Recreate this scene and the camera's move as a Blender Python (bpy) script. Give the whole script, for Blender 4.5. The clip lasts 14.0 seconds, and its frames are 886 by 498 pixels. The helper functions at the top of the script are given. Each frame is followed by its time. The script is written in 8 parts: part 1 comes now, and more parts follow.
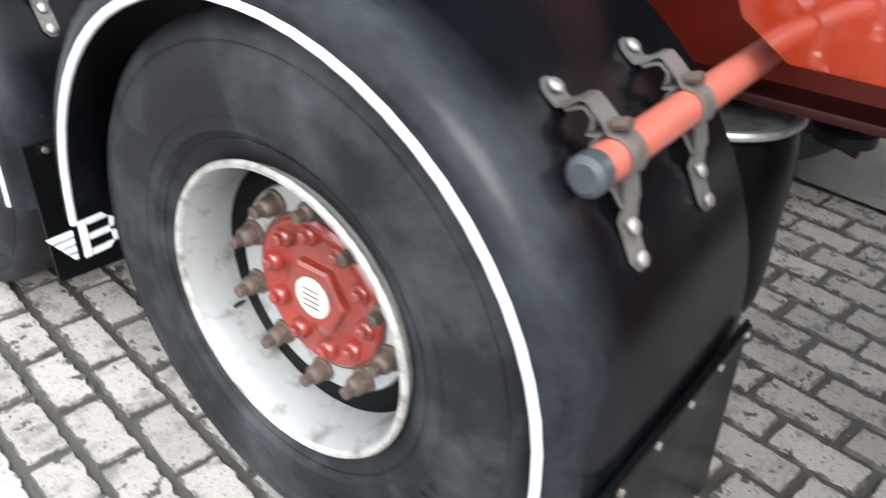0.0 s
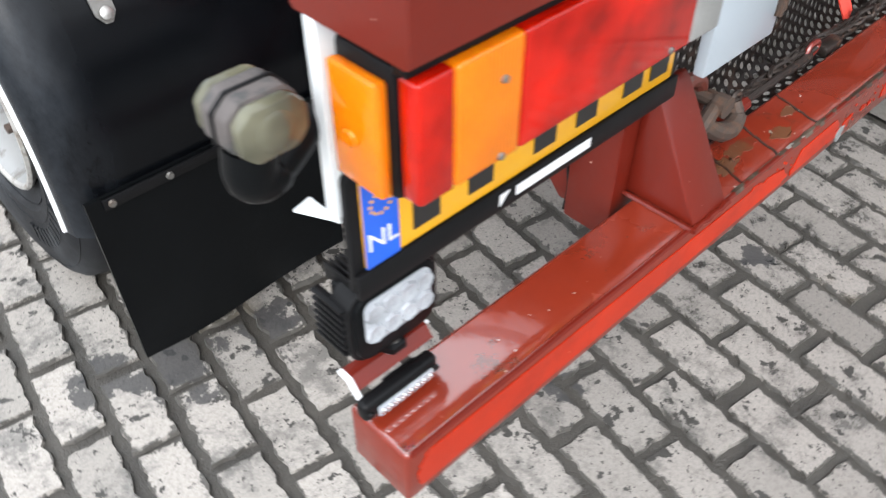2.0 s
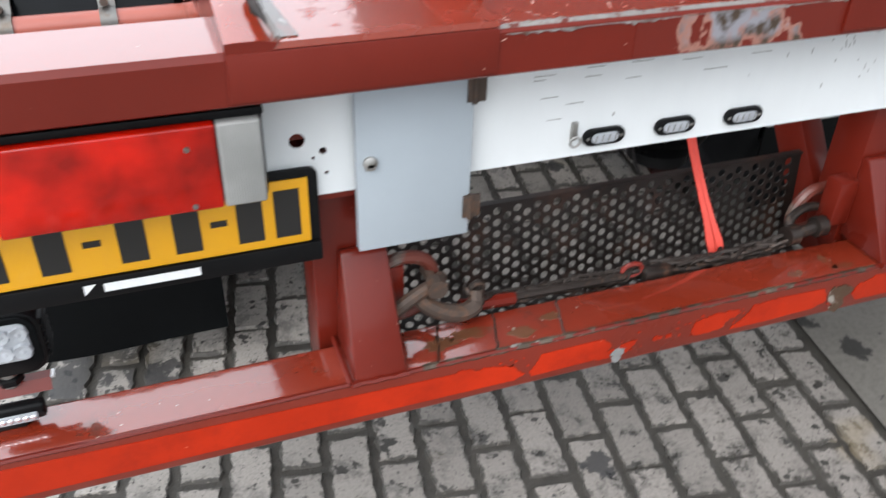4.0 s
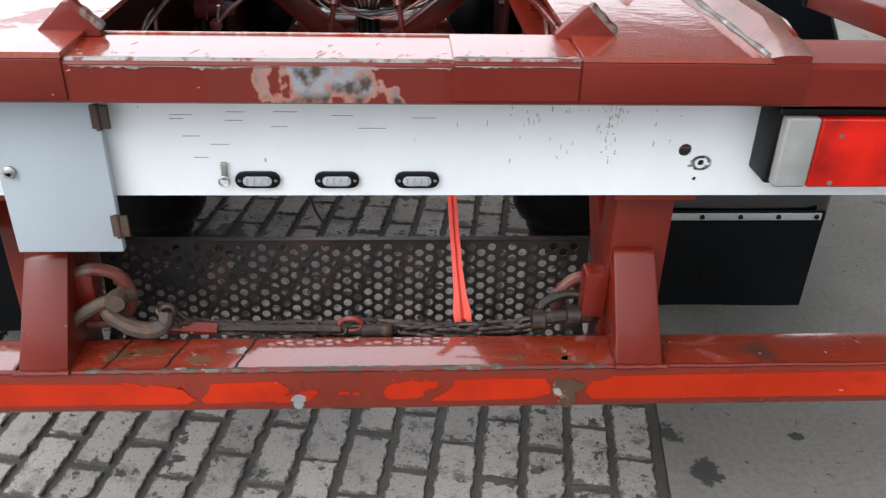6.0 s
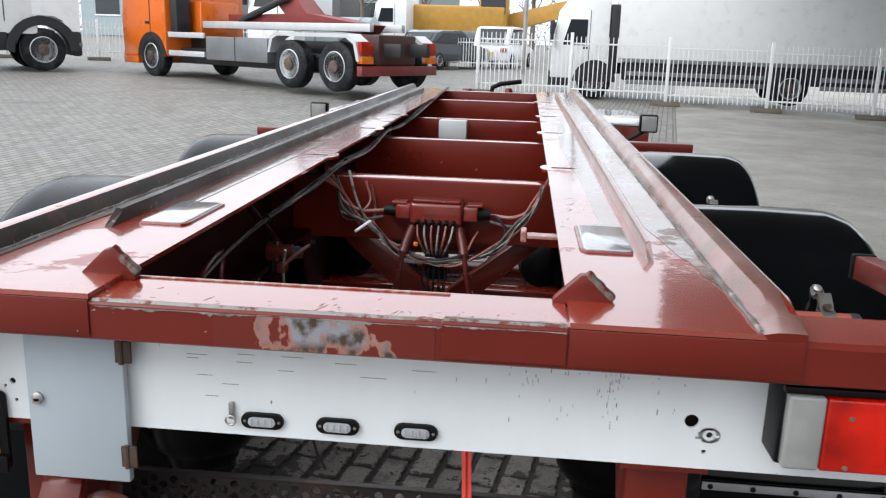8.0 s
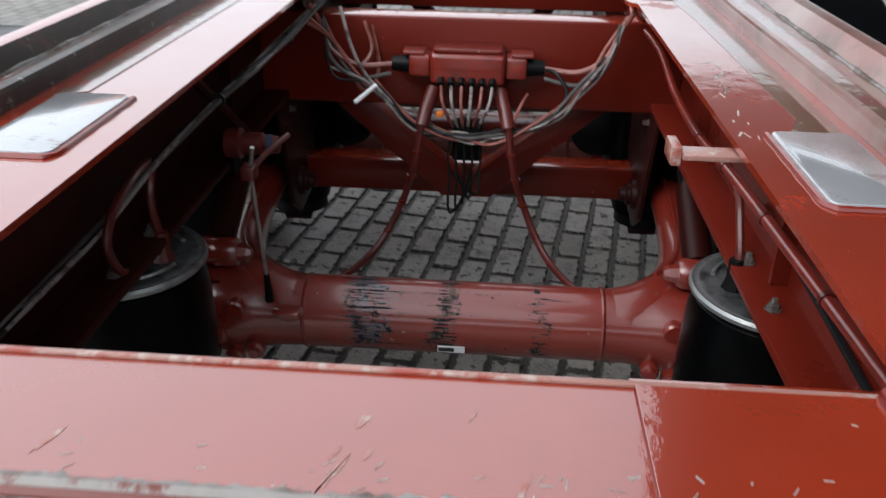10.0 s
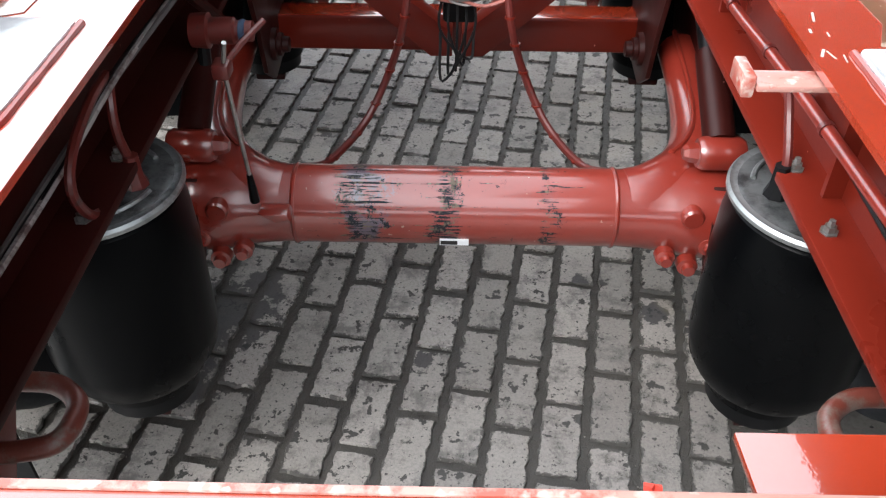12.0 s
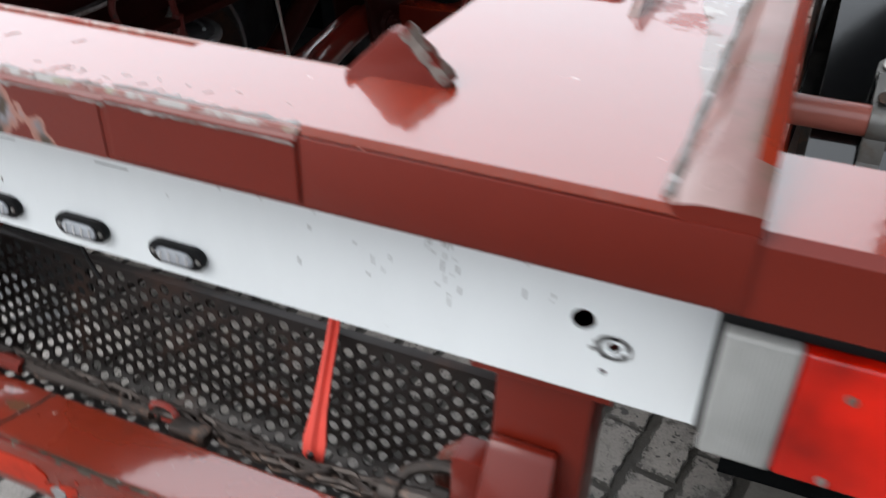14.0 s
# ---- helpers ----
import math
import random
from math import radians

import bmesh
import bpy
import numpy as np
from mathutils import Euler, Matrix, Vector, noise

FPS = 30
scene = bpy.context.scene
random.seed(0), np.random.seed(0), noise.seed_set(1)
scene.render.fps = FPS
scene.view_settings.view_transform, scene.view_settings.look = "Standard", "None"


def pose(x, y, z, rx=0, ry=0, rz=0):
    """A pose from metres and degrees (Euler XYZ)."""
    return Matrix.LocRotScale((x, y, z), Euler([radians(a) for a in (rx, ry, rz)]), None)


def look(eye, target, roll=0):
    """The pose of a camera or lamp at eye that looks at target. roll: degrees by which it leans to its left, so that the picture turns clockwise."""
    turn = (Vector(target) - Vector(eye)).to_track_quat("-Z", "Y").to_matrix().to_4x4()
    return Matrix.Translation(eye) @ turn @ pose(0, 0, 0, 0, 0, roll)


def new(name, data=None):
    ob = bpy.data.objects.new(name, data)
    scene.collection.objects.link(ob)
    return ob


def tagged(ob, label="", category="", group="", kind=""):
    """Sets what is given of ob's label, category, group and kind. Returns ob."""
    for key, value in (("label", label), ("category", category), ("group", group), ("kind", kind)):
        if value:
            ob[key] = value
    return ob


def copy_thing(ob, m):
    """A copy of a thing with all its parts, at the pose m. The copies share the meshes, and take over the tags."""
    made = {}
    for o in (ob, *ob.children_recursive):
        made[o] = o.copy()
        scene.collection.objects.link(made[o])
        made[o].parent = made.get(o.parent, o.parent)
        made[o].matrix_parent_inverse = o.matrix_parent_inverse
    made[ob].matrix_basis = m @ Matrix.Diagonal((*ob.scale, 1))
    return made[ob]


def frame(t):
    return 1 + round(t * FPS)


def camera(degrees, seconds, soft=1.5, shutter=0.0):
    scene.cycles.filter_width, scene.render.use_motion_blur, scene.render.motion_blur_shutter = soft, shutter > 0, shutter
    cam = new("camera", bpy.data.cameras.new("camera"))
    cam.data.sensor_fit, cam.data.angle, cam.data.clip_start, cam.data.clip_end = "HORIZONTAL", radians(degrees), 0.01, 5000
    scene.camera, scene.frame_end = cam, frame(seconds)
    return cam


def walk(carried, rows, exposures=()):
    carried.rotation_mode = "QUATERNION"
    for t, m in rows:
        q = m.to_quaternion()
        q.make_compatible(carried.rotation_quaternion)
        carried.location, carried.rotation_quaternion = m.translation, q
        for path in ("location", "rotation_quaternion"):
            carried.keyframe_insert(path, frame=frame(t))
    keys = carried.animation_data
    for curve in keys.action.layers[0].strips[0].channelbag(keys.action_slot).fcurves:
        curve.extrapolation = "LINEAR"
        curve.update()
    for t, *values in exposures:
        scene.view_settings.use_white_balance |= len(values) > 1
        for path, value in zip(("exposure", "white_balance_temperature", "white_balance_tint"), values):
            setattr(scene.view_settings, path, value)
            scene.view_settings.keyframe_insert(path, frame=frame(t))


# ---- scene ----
cam = camera(55.7, 14.0, soft=1.2, shutter=0.4)

PATH = [
    (0, (-1.898, 0.35, 1.302), (-0.557, 1.382, 0.237), 1.6),
    (0.5, (-1.772, 0.137, 1.294), (-0.525, 1.144, 0.097), 0.7),
    (1, (-1.781, -0.091, 1.293), (-0.613, 0.85, -0.03), 0.7),
    (1.5, (-1.711, -0.313, 1.317), (-0.583, 0.624, -0.043), 0.2),
    (2, (-1.51, -0.501, 1.36), (-0.504, 0.552, -0.012), -0.2),
    (2.5, (-1.36, -0.743, 1.384), (-0.586, 0.476, -0.001), 0.3),
    (3, (-1.226, -0.95, 1.436), (-0.656, 0.475, 0.154), 0.2),
    (3.5, (-1.015, -1.038, 1.433), (-0.451, 0.459, 0.232), 0.6),
    (4, (-0.823, -1.08, 1.487), (-0.234, 0.462, 0.357), 1.9),
    (4.2, (-0.742, -1.127, 1.494), (-0.223, 0.47, 0.408), 2.2),
    (6.3, (0.25, -1.381, 1.488), (0.193, 0.357, 0.501), 1.5),
    (6.5, (0.337, -1.417, 1.502), (0.155, 0.314, 0.518), 1.5),
    (7, (0.427, -1.442, 1.526), (0.167, 0.321, 0.618), 1.4),
    (7.5, (0.358, -1.392, 1.541), (0.142, 0.513, 0.97), 1.7),
    (7.7, (0.335, -1.384, 1.54), (0.149, 0.548, 1.059), 1.9),
    (9.8, (0.087, -0.561, 1.466), (-0.062, 1.265, 0.664), 1.2),
    (10, (0.082, -0.482, 1.474), (-0.033, 1.299, 0.572), 1.1),
    (10.5, (0.045, -0.373, 1.518), (0.022, 1.373, 0.543), 1),
    (11, (0.025, -0.31, 1.528), (0.002, 1.26, 0.288), 0.5),
    (11.5, (0.007, -0.28, 1.543), (-0.016, 1.264, 0.271), 0.5),
    (12, (-0.001, -0.261, 1.541), (-0.025, 1.274, 0.26), 0.4),
    (12.5, (-0.006, -0.279, 1.537), (-0.03, 1.252, 0.251), 0.4),
    (13, (0.104, -0.401, 1.526), (0.064, 1.238, 0.38), 0.8),
    (13.4, (0.306, -0.528, 1.472), (0.044, 1.118, 0.368), 1.4),
    (13.5, (0.359, -0.561, 1.464), (0.039, 1.079, 0.364), 1.5),
    (14, (0.721, -0.627, 1.397), (0.082, 0.93, 0.316), 1.6),
]
STOPS = [(0.0, 1.2), (1.0, 1.13), (1.5, 0.88), (2.0, 0.82), (3.0, 0.72), (3.5, 0.5), (4.0, 0.48), (6.5, 0.48), (7.0, 0.52), (7.4, 0.47), (7.7, 0.3), (9.8, -0.08), (10.0, 0.06), (10.5, 0.64), (11.0, 1.12), (12.0, 1.48), (12.5, 1.54), (13.0, 1.38), (13.5, 0.74), (14.0, 0.22)]
walk(cam, [(t, look(eye, target, roll)) for t, eye, target, roll in PATH], STOPS)

# ---- light: overcast daylight ----
world = bpy.data.worlds.new("overcast_sky")
scene.world = world
world.use_nodes = True
wn = world.node_tree.nodes
wl = world.node_tree.links
sky = wn.new("ShaderNodeTexSky")
sky.sky_type = "NISHITA"
sky.sun_disc = False
sky.sun_elevation = radians(43)
sky.sun_rotation = radians(226.1)
sky.air_density, sky.dust_density, sky.ozone_density = 1.0, 6.0, 1.0
grey_sky = wn.new("ShaderNodeHueSaturation")
grey_sky.inputs["Saturation"].default_value = 0.12
wl.new(sky.outputs["Color"], grey_sky.inputs["Color"])
cloud = wn.new("ShaderNodeMix")
cloud.data_type = "RGBA"
cloud.inputs[0].default_value = 0.82
cloud.inputs[7].default_value = (5.15, 5.55, 6.05, 1)
wl.new(grey_sky.outputs["Color"], cloud.inputs[6])
# an overcast sky is brighter overhead than along the horizon
sky_dir = wn.new("ShaderNodeTexCoord")
sky_up = wn.new("ShaderNodeSeparateXYZ")
wl.new(sky_dir.outputs["Generated"], sky_up.inputs[0])
lift = wn.new("ShaderNodeMapRange")
for i, v in enumerate((0.0, 0.8, 1.85, 2.1)):
    lift.inputs[i + 1].default_value = v
wl.new(sky_up.outputs["Z"], lift.inputs[0])
# and on the side where the veiled sun stands
sunward = wn.new("ShaderNodeVectorMath")
sunward.operation = "DOT_PRODUCT"
wl.new(sky_dir.outputs["Generated"], sunward.inputs[0])
sunward.inputs[1].default_value = (-0.3, 0.0, 0.0)
side_lift = wn.new("ShaderNodeMath")
side_lift.operation = "ADD"
wl.new(sunward.outputs["Value"], side_lift.inputs[0])
side_lift.inputs[1].default_value = 0.97
sky_lift = wn.new("ShaderNodeMath")
sky_lift.operation = "MULTIPLY"
wl.new(lift.outputs[0], sky_lift.inputs[0])
wl.new(side_lift.outputs[0], sky_lift.inputs[1])
shade = wn.new("ShaderNodeVectorMath")
shade.operation = "SCALE"
wl.new(cloud.outputs[2], shade.inputs[0])
wl.new(sky_lift.outputs[0], shade.inputs["Scale"])
wl.new(shade.outputs[0], wn["Background"].inputs["Color"])
wn["Background"].inputs["Strength"].default_value = 0.14
sun_data = bpy.data.lights.new("sun", "SUN")
sun_data.energy, sun_data.angle, sun_data.color = 0.75, radians(35), (1.0, 0.98, 0.96)
sun = new("sun", sun_data)
sun.matrix_world = look((-5.2, -5.0, 6.8), (0, 0, 0))


# ---- materials ----
def nodes_of(name):
    m = bpy.data.materials.new(name)
    m.use_nodes = True
    return m, m.node_tree.nodes, m.node_tree.links, m.node_tree.nodes["Principled BSDF"]


def noise_node(n, l, scale, detail=4.0, rough=0.6, coords=None):
    t = n.new("ShaderNodeTexNoise")
    t.inputs["Scale"].default_value = scale
    t.inputs["Detail"].default_value = detail
    t.inputs["Roughness"].default_value = rough
    if coords is not None:
        l.new(coords, t.inputs["Vector"])
    return t.outputs["Fac"]


def ramp(n, l, fac, a, b, ca=(0, 0, 0, 1), cb=(1, 1, 1, 1)):
    r = n.new("ShaderNodeValToRGB")
    r.color_ramp.elements[0].position, r.color_ramp.elements[1].position = a, b
    r.color_ramp.elements[0].color, r.color_ramp.elements[1].color = ca, cb
    l.new(fac, r.inputs["Fac"])
    return r.outputs["Color"]


def blend(n, l, fac, a, b, kind="MIX"):
    m = n.new("ShaderNodeMix")
    m.data_type, m.blend_type = "RGBA", kind
    for i, v in ((0, fac), (6, a), (7, b)):
        if hasattr(v, "is_linked"):
            l.new(v, m.inputs[i])
        else:
            m.inputs[i].default_value = v if i == 0 else (*v[:3], 1)
    return m.outputs[2]


def value_map(n, l, fac, lo, hi, a=0.0, b=1.0):
    m = n.new("ShaderNodeMapRange")
    for i, v in enumerate((a, b, lo, hi)):
        m.inputs[i + 1].default_value = v
    l.new(fac, m.inputs[0])
    return m.outputs[0]


def add_bump(n, l, bsdf, height, strength, dist=0.002):
    b = n.new("ShaderNodeBump")
    b.inputs["Strength"].default_value, b.inputs["Distance"].default_value = strength, dist
    l.new(height, b.inputs["Height"])
    l.new(b.outputs["Normal"], bsdf.inputs["Normal"])


def stretched(n, l, sx, sy, sz):
    c = n.new("ShaderNodeTexCoord")
    m = n.new("ShaderNodeMapping")
    m.inputs["Scale"].default_value = (sx, sy, sz)
    l.new(c.outputs["Object"], m.inputs["Vector"])
    return m.outputs["Vector"]


def surface(name, base, vary=0.15, rough=(0.35, 0.55), metal=0.0, dirt=None, dirt_at=(0.55, 0.75), dirt_scale=6.0, grain=60.0,
            bump=0.1, chips=None, chip_at=(0.70, 0.73), chip_scale=35.0, coat=0.0, stretch=(1, 1, 1), coat_rough=0.06, bump_dist=0.002, spec=0.5, film=False):
    """A worn surface: base colour with broad and fine variation, dirt in patches, chips of another colour, fine relief."""
    m, n, l, p = nodes_of(name)
    co = stretched(n, l, *stretch)
    broad = noise_node(n, l, 3.0, 5, 0.6, co)
    fine = noise_node(n, l, grain, 4, 0.65, co)
    dark = tuple(c * (1 - vary) for c in base)
    light = tuple(min(1, c * (1 + vary)) for c in base)
    col = blend(n, l, ramp(n, l, broad, 0.3, 0.7), dark, light)
    col = blend(n, l, value_map(n, l, fine, 0.0, vary * 1.2, 0.4, 0.75), col, dark)
    rgh = value_map(n, l, broad, rough[0], rough[1], 0.3, 0.7)
    if dirt:
        mask = ramp(n, l, noise_node(n, l, dirt_scale, 8, 0.7, co), *dirt_at)
        col = blend(n, l, mask, col, dirt)
    if chips:
        cm = ramp(n, l, noise_node(n, l, chip_scale, 3, 0.5, co), *chip_at)
        col = blend(n, l, cm, col, chips)
    l.new(col, p.inputs["Base Color"])
    l.new(rgh, p.inputs["Roughness"])
    p.inputs["Metallic"].default_value = metal
    p.inputs["Coat Weight"].default_value = coat
    p.inputs["Specular IOR Level"].default_value = spec
    if film:
        l.new(value_map(n, l, noise_node(n, l, 2.2, 9, 0.66, co), 0.08, coat, 0.385, 0.405), p.inputs["Coat Weight"])
        ripple = n.new("ShaderNodeBump")
        ripple.inputs["Strength"].default_value, ripple.inputs["Distance"].default_value = 1.0, 0.0005
        l.new(noise_node(n, l, 17, 5, 0.62, co), ripple.inputs["Height"])
        l.new(ripple.outputs["Normal"], p.inputs["Coat Normal"])
    p.inputs["Coat Roughness"].default_value = coat_rough
    p.inputs["Coat IOR"].default_value = 2.1 if film else 1.5
    add_bump(n, l, p, fine, bump, bump_dist)
    return m


RED = (0.126, 0.011, 0.0052)
red_paint = surface("chassis_red_paint", RED, 0.14, (0.25, 0.42), dirt=(0.10, 0.015, 0.01), dirt_at=(0.62, 0.85), dirt_scale=5, chips=(0.55, 0.33, 0.27),
                    chip_at=(0.75, 0.77), chip_scale=60, coat=0.2, coat_rough=0.1, bump=0.12, spec=0.28)
# the chassis red with the underframe's shade put into its colour
red_shaded = surface("shaded_red_paint", (0.024, 0.0034, 0.0025), 0.2, (0.35, 0.5), dirt=(0.016, 0.004, 0.003), dirt_at=(0.5, 0.75), dirt_scale=5, chips=(0.2, 0.1, 0.08), chip_at=(0.74, 0.76), chip_scale=40, spec=0.18, bump=0.15)
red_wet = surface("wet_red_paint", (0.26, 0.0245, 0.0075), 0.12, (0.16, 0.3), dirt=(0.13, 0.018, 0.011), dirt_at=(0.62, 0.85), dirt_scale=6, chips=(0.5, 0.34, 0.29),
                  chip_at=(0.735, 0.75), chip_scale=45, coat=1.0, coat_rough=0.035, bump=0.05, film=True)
red_tube = surface("bright_bumper_paint", (0.175, 0.019, 0.009), 0.14, (0.25, 0.4), dirt=(0.12, 0.018, 0.01), dirt_at=(0.62, 0.85), dirt_scale=6, chips=(0.4, 0.3, 0.25), chip_at=(0.74, 0.76), chip_scale=60, coat=0.3, coat_rough=0.1, spec=0.35)
red_bumper = surface("stained_bumper_paint", (0.2, 0.0225, 0.009), 0.16, (0.2, 0.35), dirt=(0.05, 0.026, 0.018), dirt_at=(0.6, 0.7), dirt_scale=7, chips=(0.42, 0.34, 0.3),
                     chip_at=(0.72, 0.735), chip_scale=60, coat=0.9, coat_rough=0.06, bump=0.1, film=True)
zinc_flat = surface("dull_zinc_strip", (0.3, 0.3, 0.3), 0.2, (0.4, 0.55), 0.2, dirt=(0.14, 0.13, 0.12), dirt_at=(0.55, 0.7), dirt_scale=30)
red_cast = surface("axle_red_paint", (0.19, 0.02, 0.012), 0.12, (0.25, 0.4), dirt=(0.1, 0.015, 0.011), dirt_at=(0.6, 0.85), coat=1.0, coat_rough=0.13, bump=0.15, grain=90)
red_scraped = surface("scraped_axle_paint", (0.215, 0.026, 0.016), 0.12, (0.25, 0.4), dirt=(0.15, 0.018, 0.012), dirt_at=(0.6, 0.8), dirt_scale=8,
                      chips=(0.3, 0.17, 0.13), chip_at=(0.72, 0.74), chip_scale=60, coat=1.0, coat_rough=0.12)


def burnt_material():
    """Paint burnt off in smoky patches: lilac-grey bare metal, pale rims and brown scorched ends, fading into the red."""
    m, n, l, p = nodes_of("burnt_beam_paint")
    co = stretched(n, l, 1, 1, 1)
    sep = n.new("ShaderNodeSeparateXYZ")
    l.new(co, sep.inputs[0])
    ab = n.new("ShaderNodeMath")
    ab.operation = "ABSOLUTE"
    l.new(sep.outputs["X"], ab.inputs[0])
    inner = value_map(n, l, ab.outputs[0], 0.16, -0.22, 0.06, 0.165)
    blob = noise_node(n, l, 21, 3, 0.5, stretched(n, l, 1.3, 1, 0.75))
    s1 = n.new("ShaderNodeMath")
    s1.operation = "ADD"
    l.new(blob, s1.inputs[0])
    l.new(inner, s1.inputs[1])
    fine = noise_node(n, l, 120, 5, 0.7, co)
    s2 = n.new("ShaderNodeMath")
    s2.operation = "MULTIPLY_ADD"
    l.new(fine, s2.inputs[0])
    s2.inputs[1].default_value = 0.09
    l.new(s1.outputs[0], s2.inputs[2])
    rim = ramp(n, l, s2.outputs[0], 0.6, 0.622)
    core = ramp(n, l, s2.outputs[0], 0.635, 0.72)
    scorched = ramp(n, l, noise_node(n, l, 17, 4, 0.6, stretched(n, l, 1, 1, 0.8)), 0.5, 0.6)
    ends = value_map(n, l, ab.outputs[0], 0.0, 1.0, 0.085, 0.12)
    low = value_map(n, l, sep.outputs["Z"], 1.0, 0.0, 1.052, 1.066)
    e2 = n.new("ShaderNodeMath")
    e2.operation = "MAXIMUM"
    l.new(ends, e2.inputs[0])
    l.new(low, e2.inputs[1])
    e3 = n.new("ShaderNodeMath")
    e3.operation = "MAXIMUM"
    l.new(e2.outputs[0], e3.inputs[0])
    l.new(scorched, e3.inputs[1])
    metal = blend(n, l, e3.outputs[0], (0.24, 0.235, 0.26), (0.055, 0.036, 0.024))
    col = blend(n, l, rim, RED, (0.3, 0.14, 0.11))
    col = blend(n, l, core, col, metal)
    l.new(col, p.inputs["Base Color"])
    l.new(value_map(n, l, fine, 0.28, 0.45), p.inputs["Roughness"])
    p.inputs["Coat Weight"].default_value = 0.3
    p.inputs["Coat Roughness"].default_value = 0.1
    p.inputs["Specular IOR Level"].default_value = 0.35
    add_bump(n, l, p, fine, 0.15)
    return m


red_burnt = burnt_material()
red_hub = surface("hub_red_paint", (0.2, 0.019, 0.011), 0.2, (0.25, 0.4), dirt=(0.08, 0.02, 0.016), dirt_at=(0.5, 0.72), dirt_scale=14, coat=0.7, coat_rough=0.1)
hose_overspray = surface("pink_oversprayed_hose", (0.27, 0.085, 0.066), 0.2, (0.35, 0.5), dirt=(0.12, 0.02, 0.014), dirt_at=(0.5, 0.65), dirt_scale=25, coat=0.5)
red_hose = surface("painted_red_hose", (0.09, 0.011, 0.008), 0.15, (0.35, 0.5), dirt=(0.02, 0.015, 0.015), dirt_at=(0.58, 0.7), dirt_scale=30, coat=0.3)
loop_worn = surface("worn_bar_paint", (0.13, 0.03, 0.02), 0.2, (0.35, 0.5), dirt=(0.12, 0.085, 0.07), dirt_at=(0.5, 0.6), dirt_scale=20, bump=0.25)
cap_dark = surface("dark_grey_end_cap", (0.035, 0.04, 0.046), 0.25, (0.4, 0.55), dirt=(0.1, 0.11, 0.12), dirt_at=(0.55, 0.75), dirt_scale=30)
stub_pale = surface("scuffed_pale_red_paint", (0.34, 0.17, 0.14), 0.2, (0.3, 0.45), dirt=(0.3, 0.05, 0.03), dirt_at=(0.5, 0.6), dirt_scale=18, chips=(0.42, 0.31, 0.27), chip_at=(0.58, 0.66), chip_scale=60, coat=0.4)
pipe_red = surface("sun_faded_red_pipe", (0.38, 0.1, 0.07), 0.1, (0.3, 0.45), coat=0.4, chips=(0.7, 0.4, 0.3), chip_at=(0.72, 0.75))
worn_edge = surface("worn_bare_edge", (0.15, 0.12, 0.105), 0.35, (0.35, 0.55), 0.2, dirt=RED, dirt_at=(0.47, 0.53), dirt_scale=24)
bare_edge = surface("bare_scraped_edge", (0.24, 0.23, 0.22), 0.4, (0.35, 0.5), 0.3, dirt=(0.09, 0.06, 0.045), dirt_at=(0.45, 0.6), dirt_scale=14, chips=(0.36, 0.34, 0.33), chip_at=(0.62, 0.65), chip_scale=40)
edge_brown = surface("brown_scraped_edge", (0.06, 0.043, 0.03), 0.4, (0.3, 0.5), 0.25, dirt=(0.13, 0.1, 0.075), dirt_at=(0.5, 0.6), dirt_scale=16, chips=(0.3, 0.28, 0.26), chip_at=(0.66, 0.69), chip_scale=45)
chamfer_bare = surface("worn_pale_chamfer", (0.22, 0.205, 0.195), 0.35, (0.4, 0.55), 0.2, dirt=(0.12, 0.02, 0.012), dirt_at=(0.49, 0.56), dirt_scale=20, chips=(0.16, 0.14, 0.1), chip_at=(0.62, 0.66), chip_scale=22)
dark_rust = surface("dark_rusty_guide_steel", (0.032, 0.021, 0.016), 0.4, (0.28, 0.5), 0.2, dirt=(0.07, 0.028, 0.018), dirt_at=(0.52, 0.62), dirt_scale=14, chips=(0.2, 0.18, 0.16), chip_at=(0.68, 0.71), chip_scale=50, bump=0.3)
brown_rust = surface("scraped_brown_guide_steel", (0.11, 0.062, 0.038), 0.4, (0.28, 0.5), 0.25, dirt=(0.16, 0.03, 0.018), dirt_at=(0.55, 0.62), dirt_scale=14, chips=(0.36, 0.32, 0.28), chip_at=(0.6, 0.66), chip_scale=40, bump=0.3)
scraped_mirror_red = surface("scraped_sky_pale_red_steel", (0.22, 0.1, 0.085), 0.3, (0.22, 0.4), 0.15, dirt=(0.12, 0.075, 0.05), dirt_at=(0.5, 0.62), dirt_scale=7, chips=(0.34, 0.25, 0.23), chip_at=(0.4, 0.75), chip_scale=5, coat=0.5)
cable_pale = surface("pale_grey_cable", (0.27, 0.245, 0.235), 0.3, (0.4, 0.55), dirt=(0.08, 0.05, 0.045), dirt_at=(0.48, 0.6), dirt_scale=22)
wet_brown = surface("wet_brown_track", (0.13, 0.052, 0.024), 0.35, (0.2, 0.4), dirt=(0.18, 0.02, 0.009), dirt_at=(0.5, 0.6), dirt_scale=11, chips=(0.3, 0.24, 0.19), chip_at=(0.66, 0.69), chip_scale=45, coat=1.0, coat_rough=0.04, film=True)
rail_steel = surface("worn_rail_steel", (0.085, 0.055, 0.04), 0.35, (0.2, 0.45), 0.35, dirt=(0.16, 0.026, 0.015), dirt_at=(0.54, 0.6), dirt_scale=9,
                     chips=(0.45, 0.42, 0.4), chip_at=(0.66, 0.7), chip_scale=30, coat=1.0, coat_rough=0.05, stretch=(1, 0.25, 1))
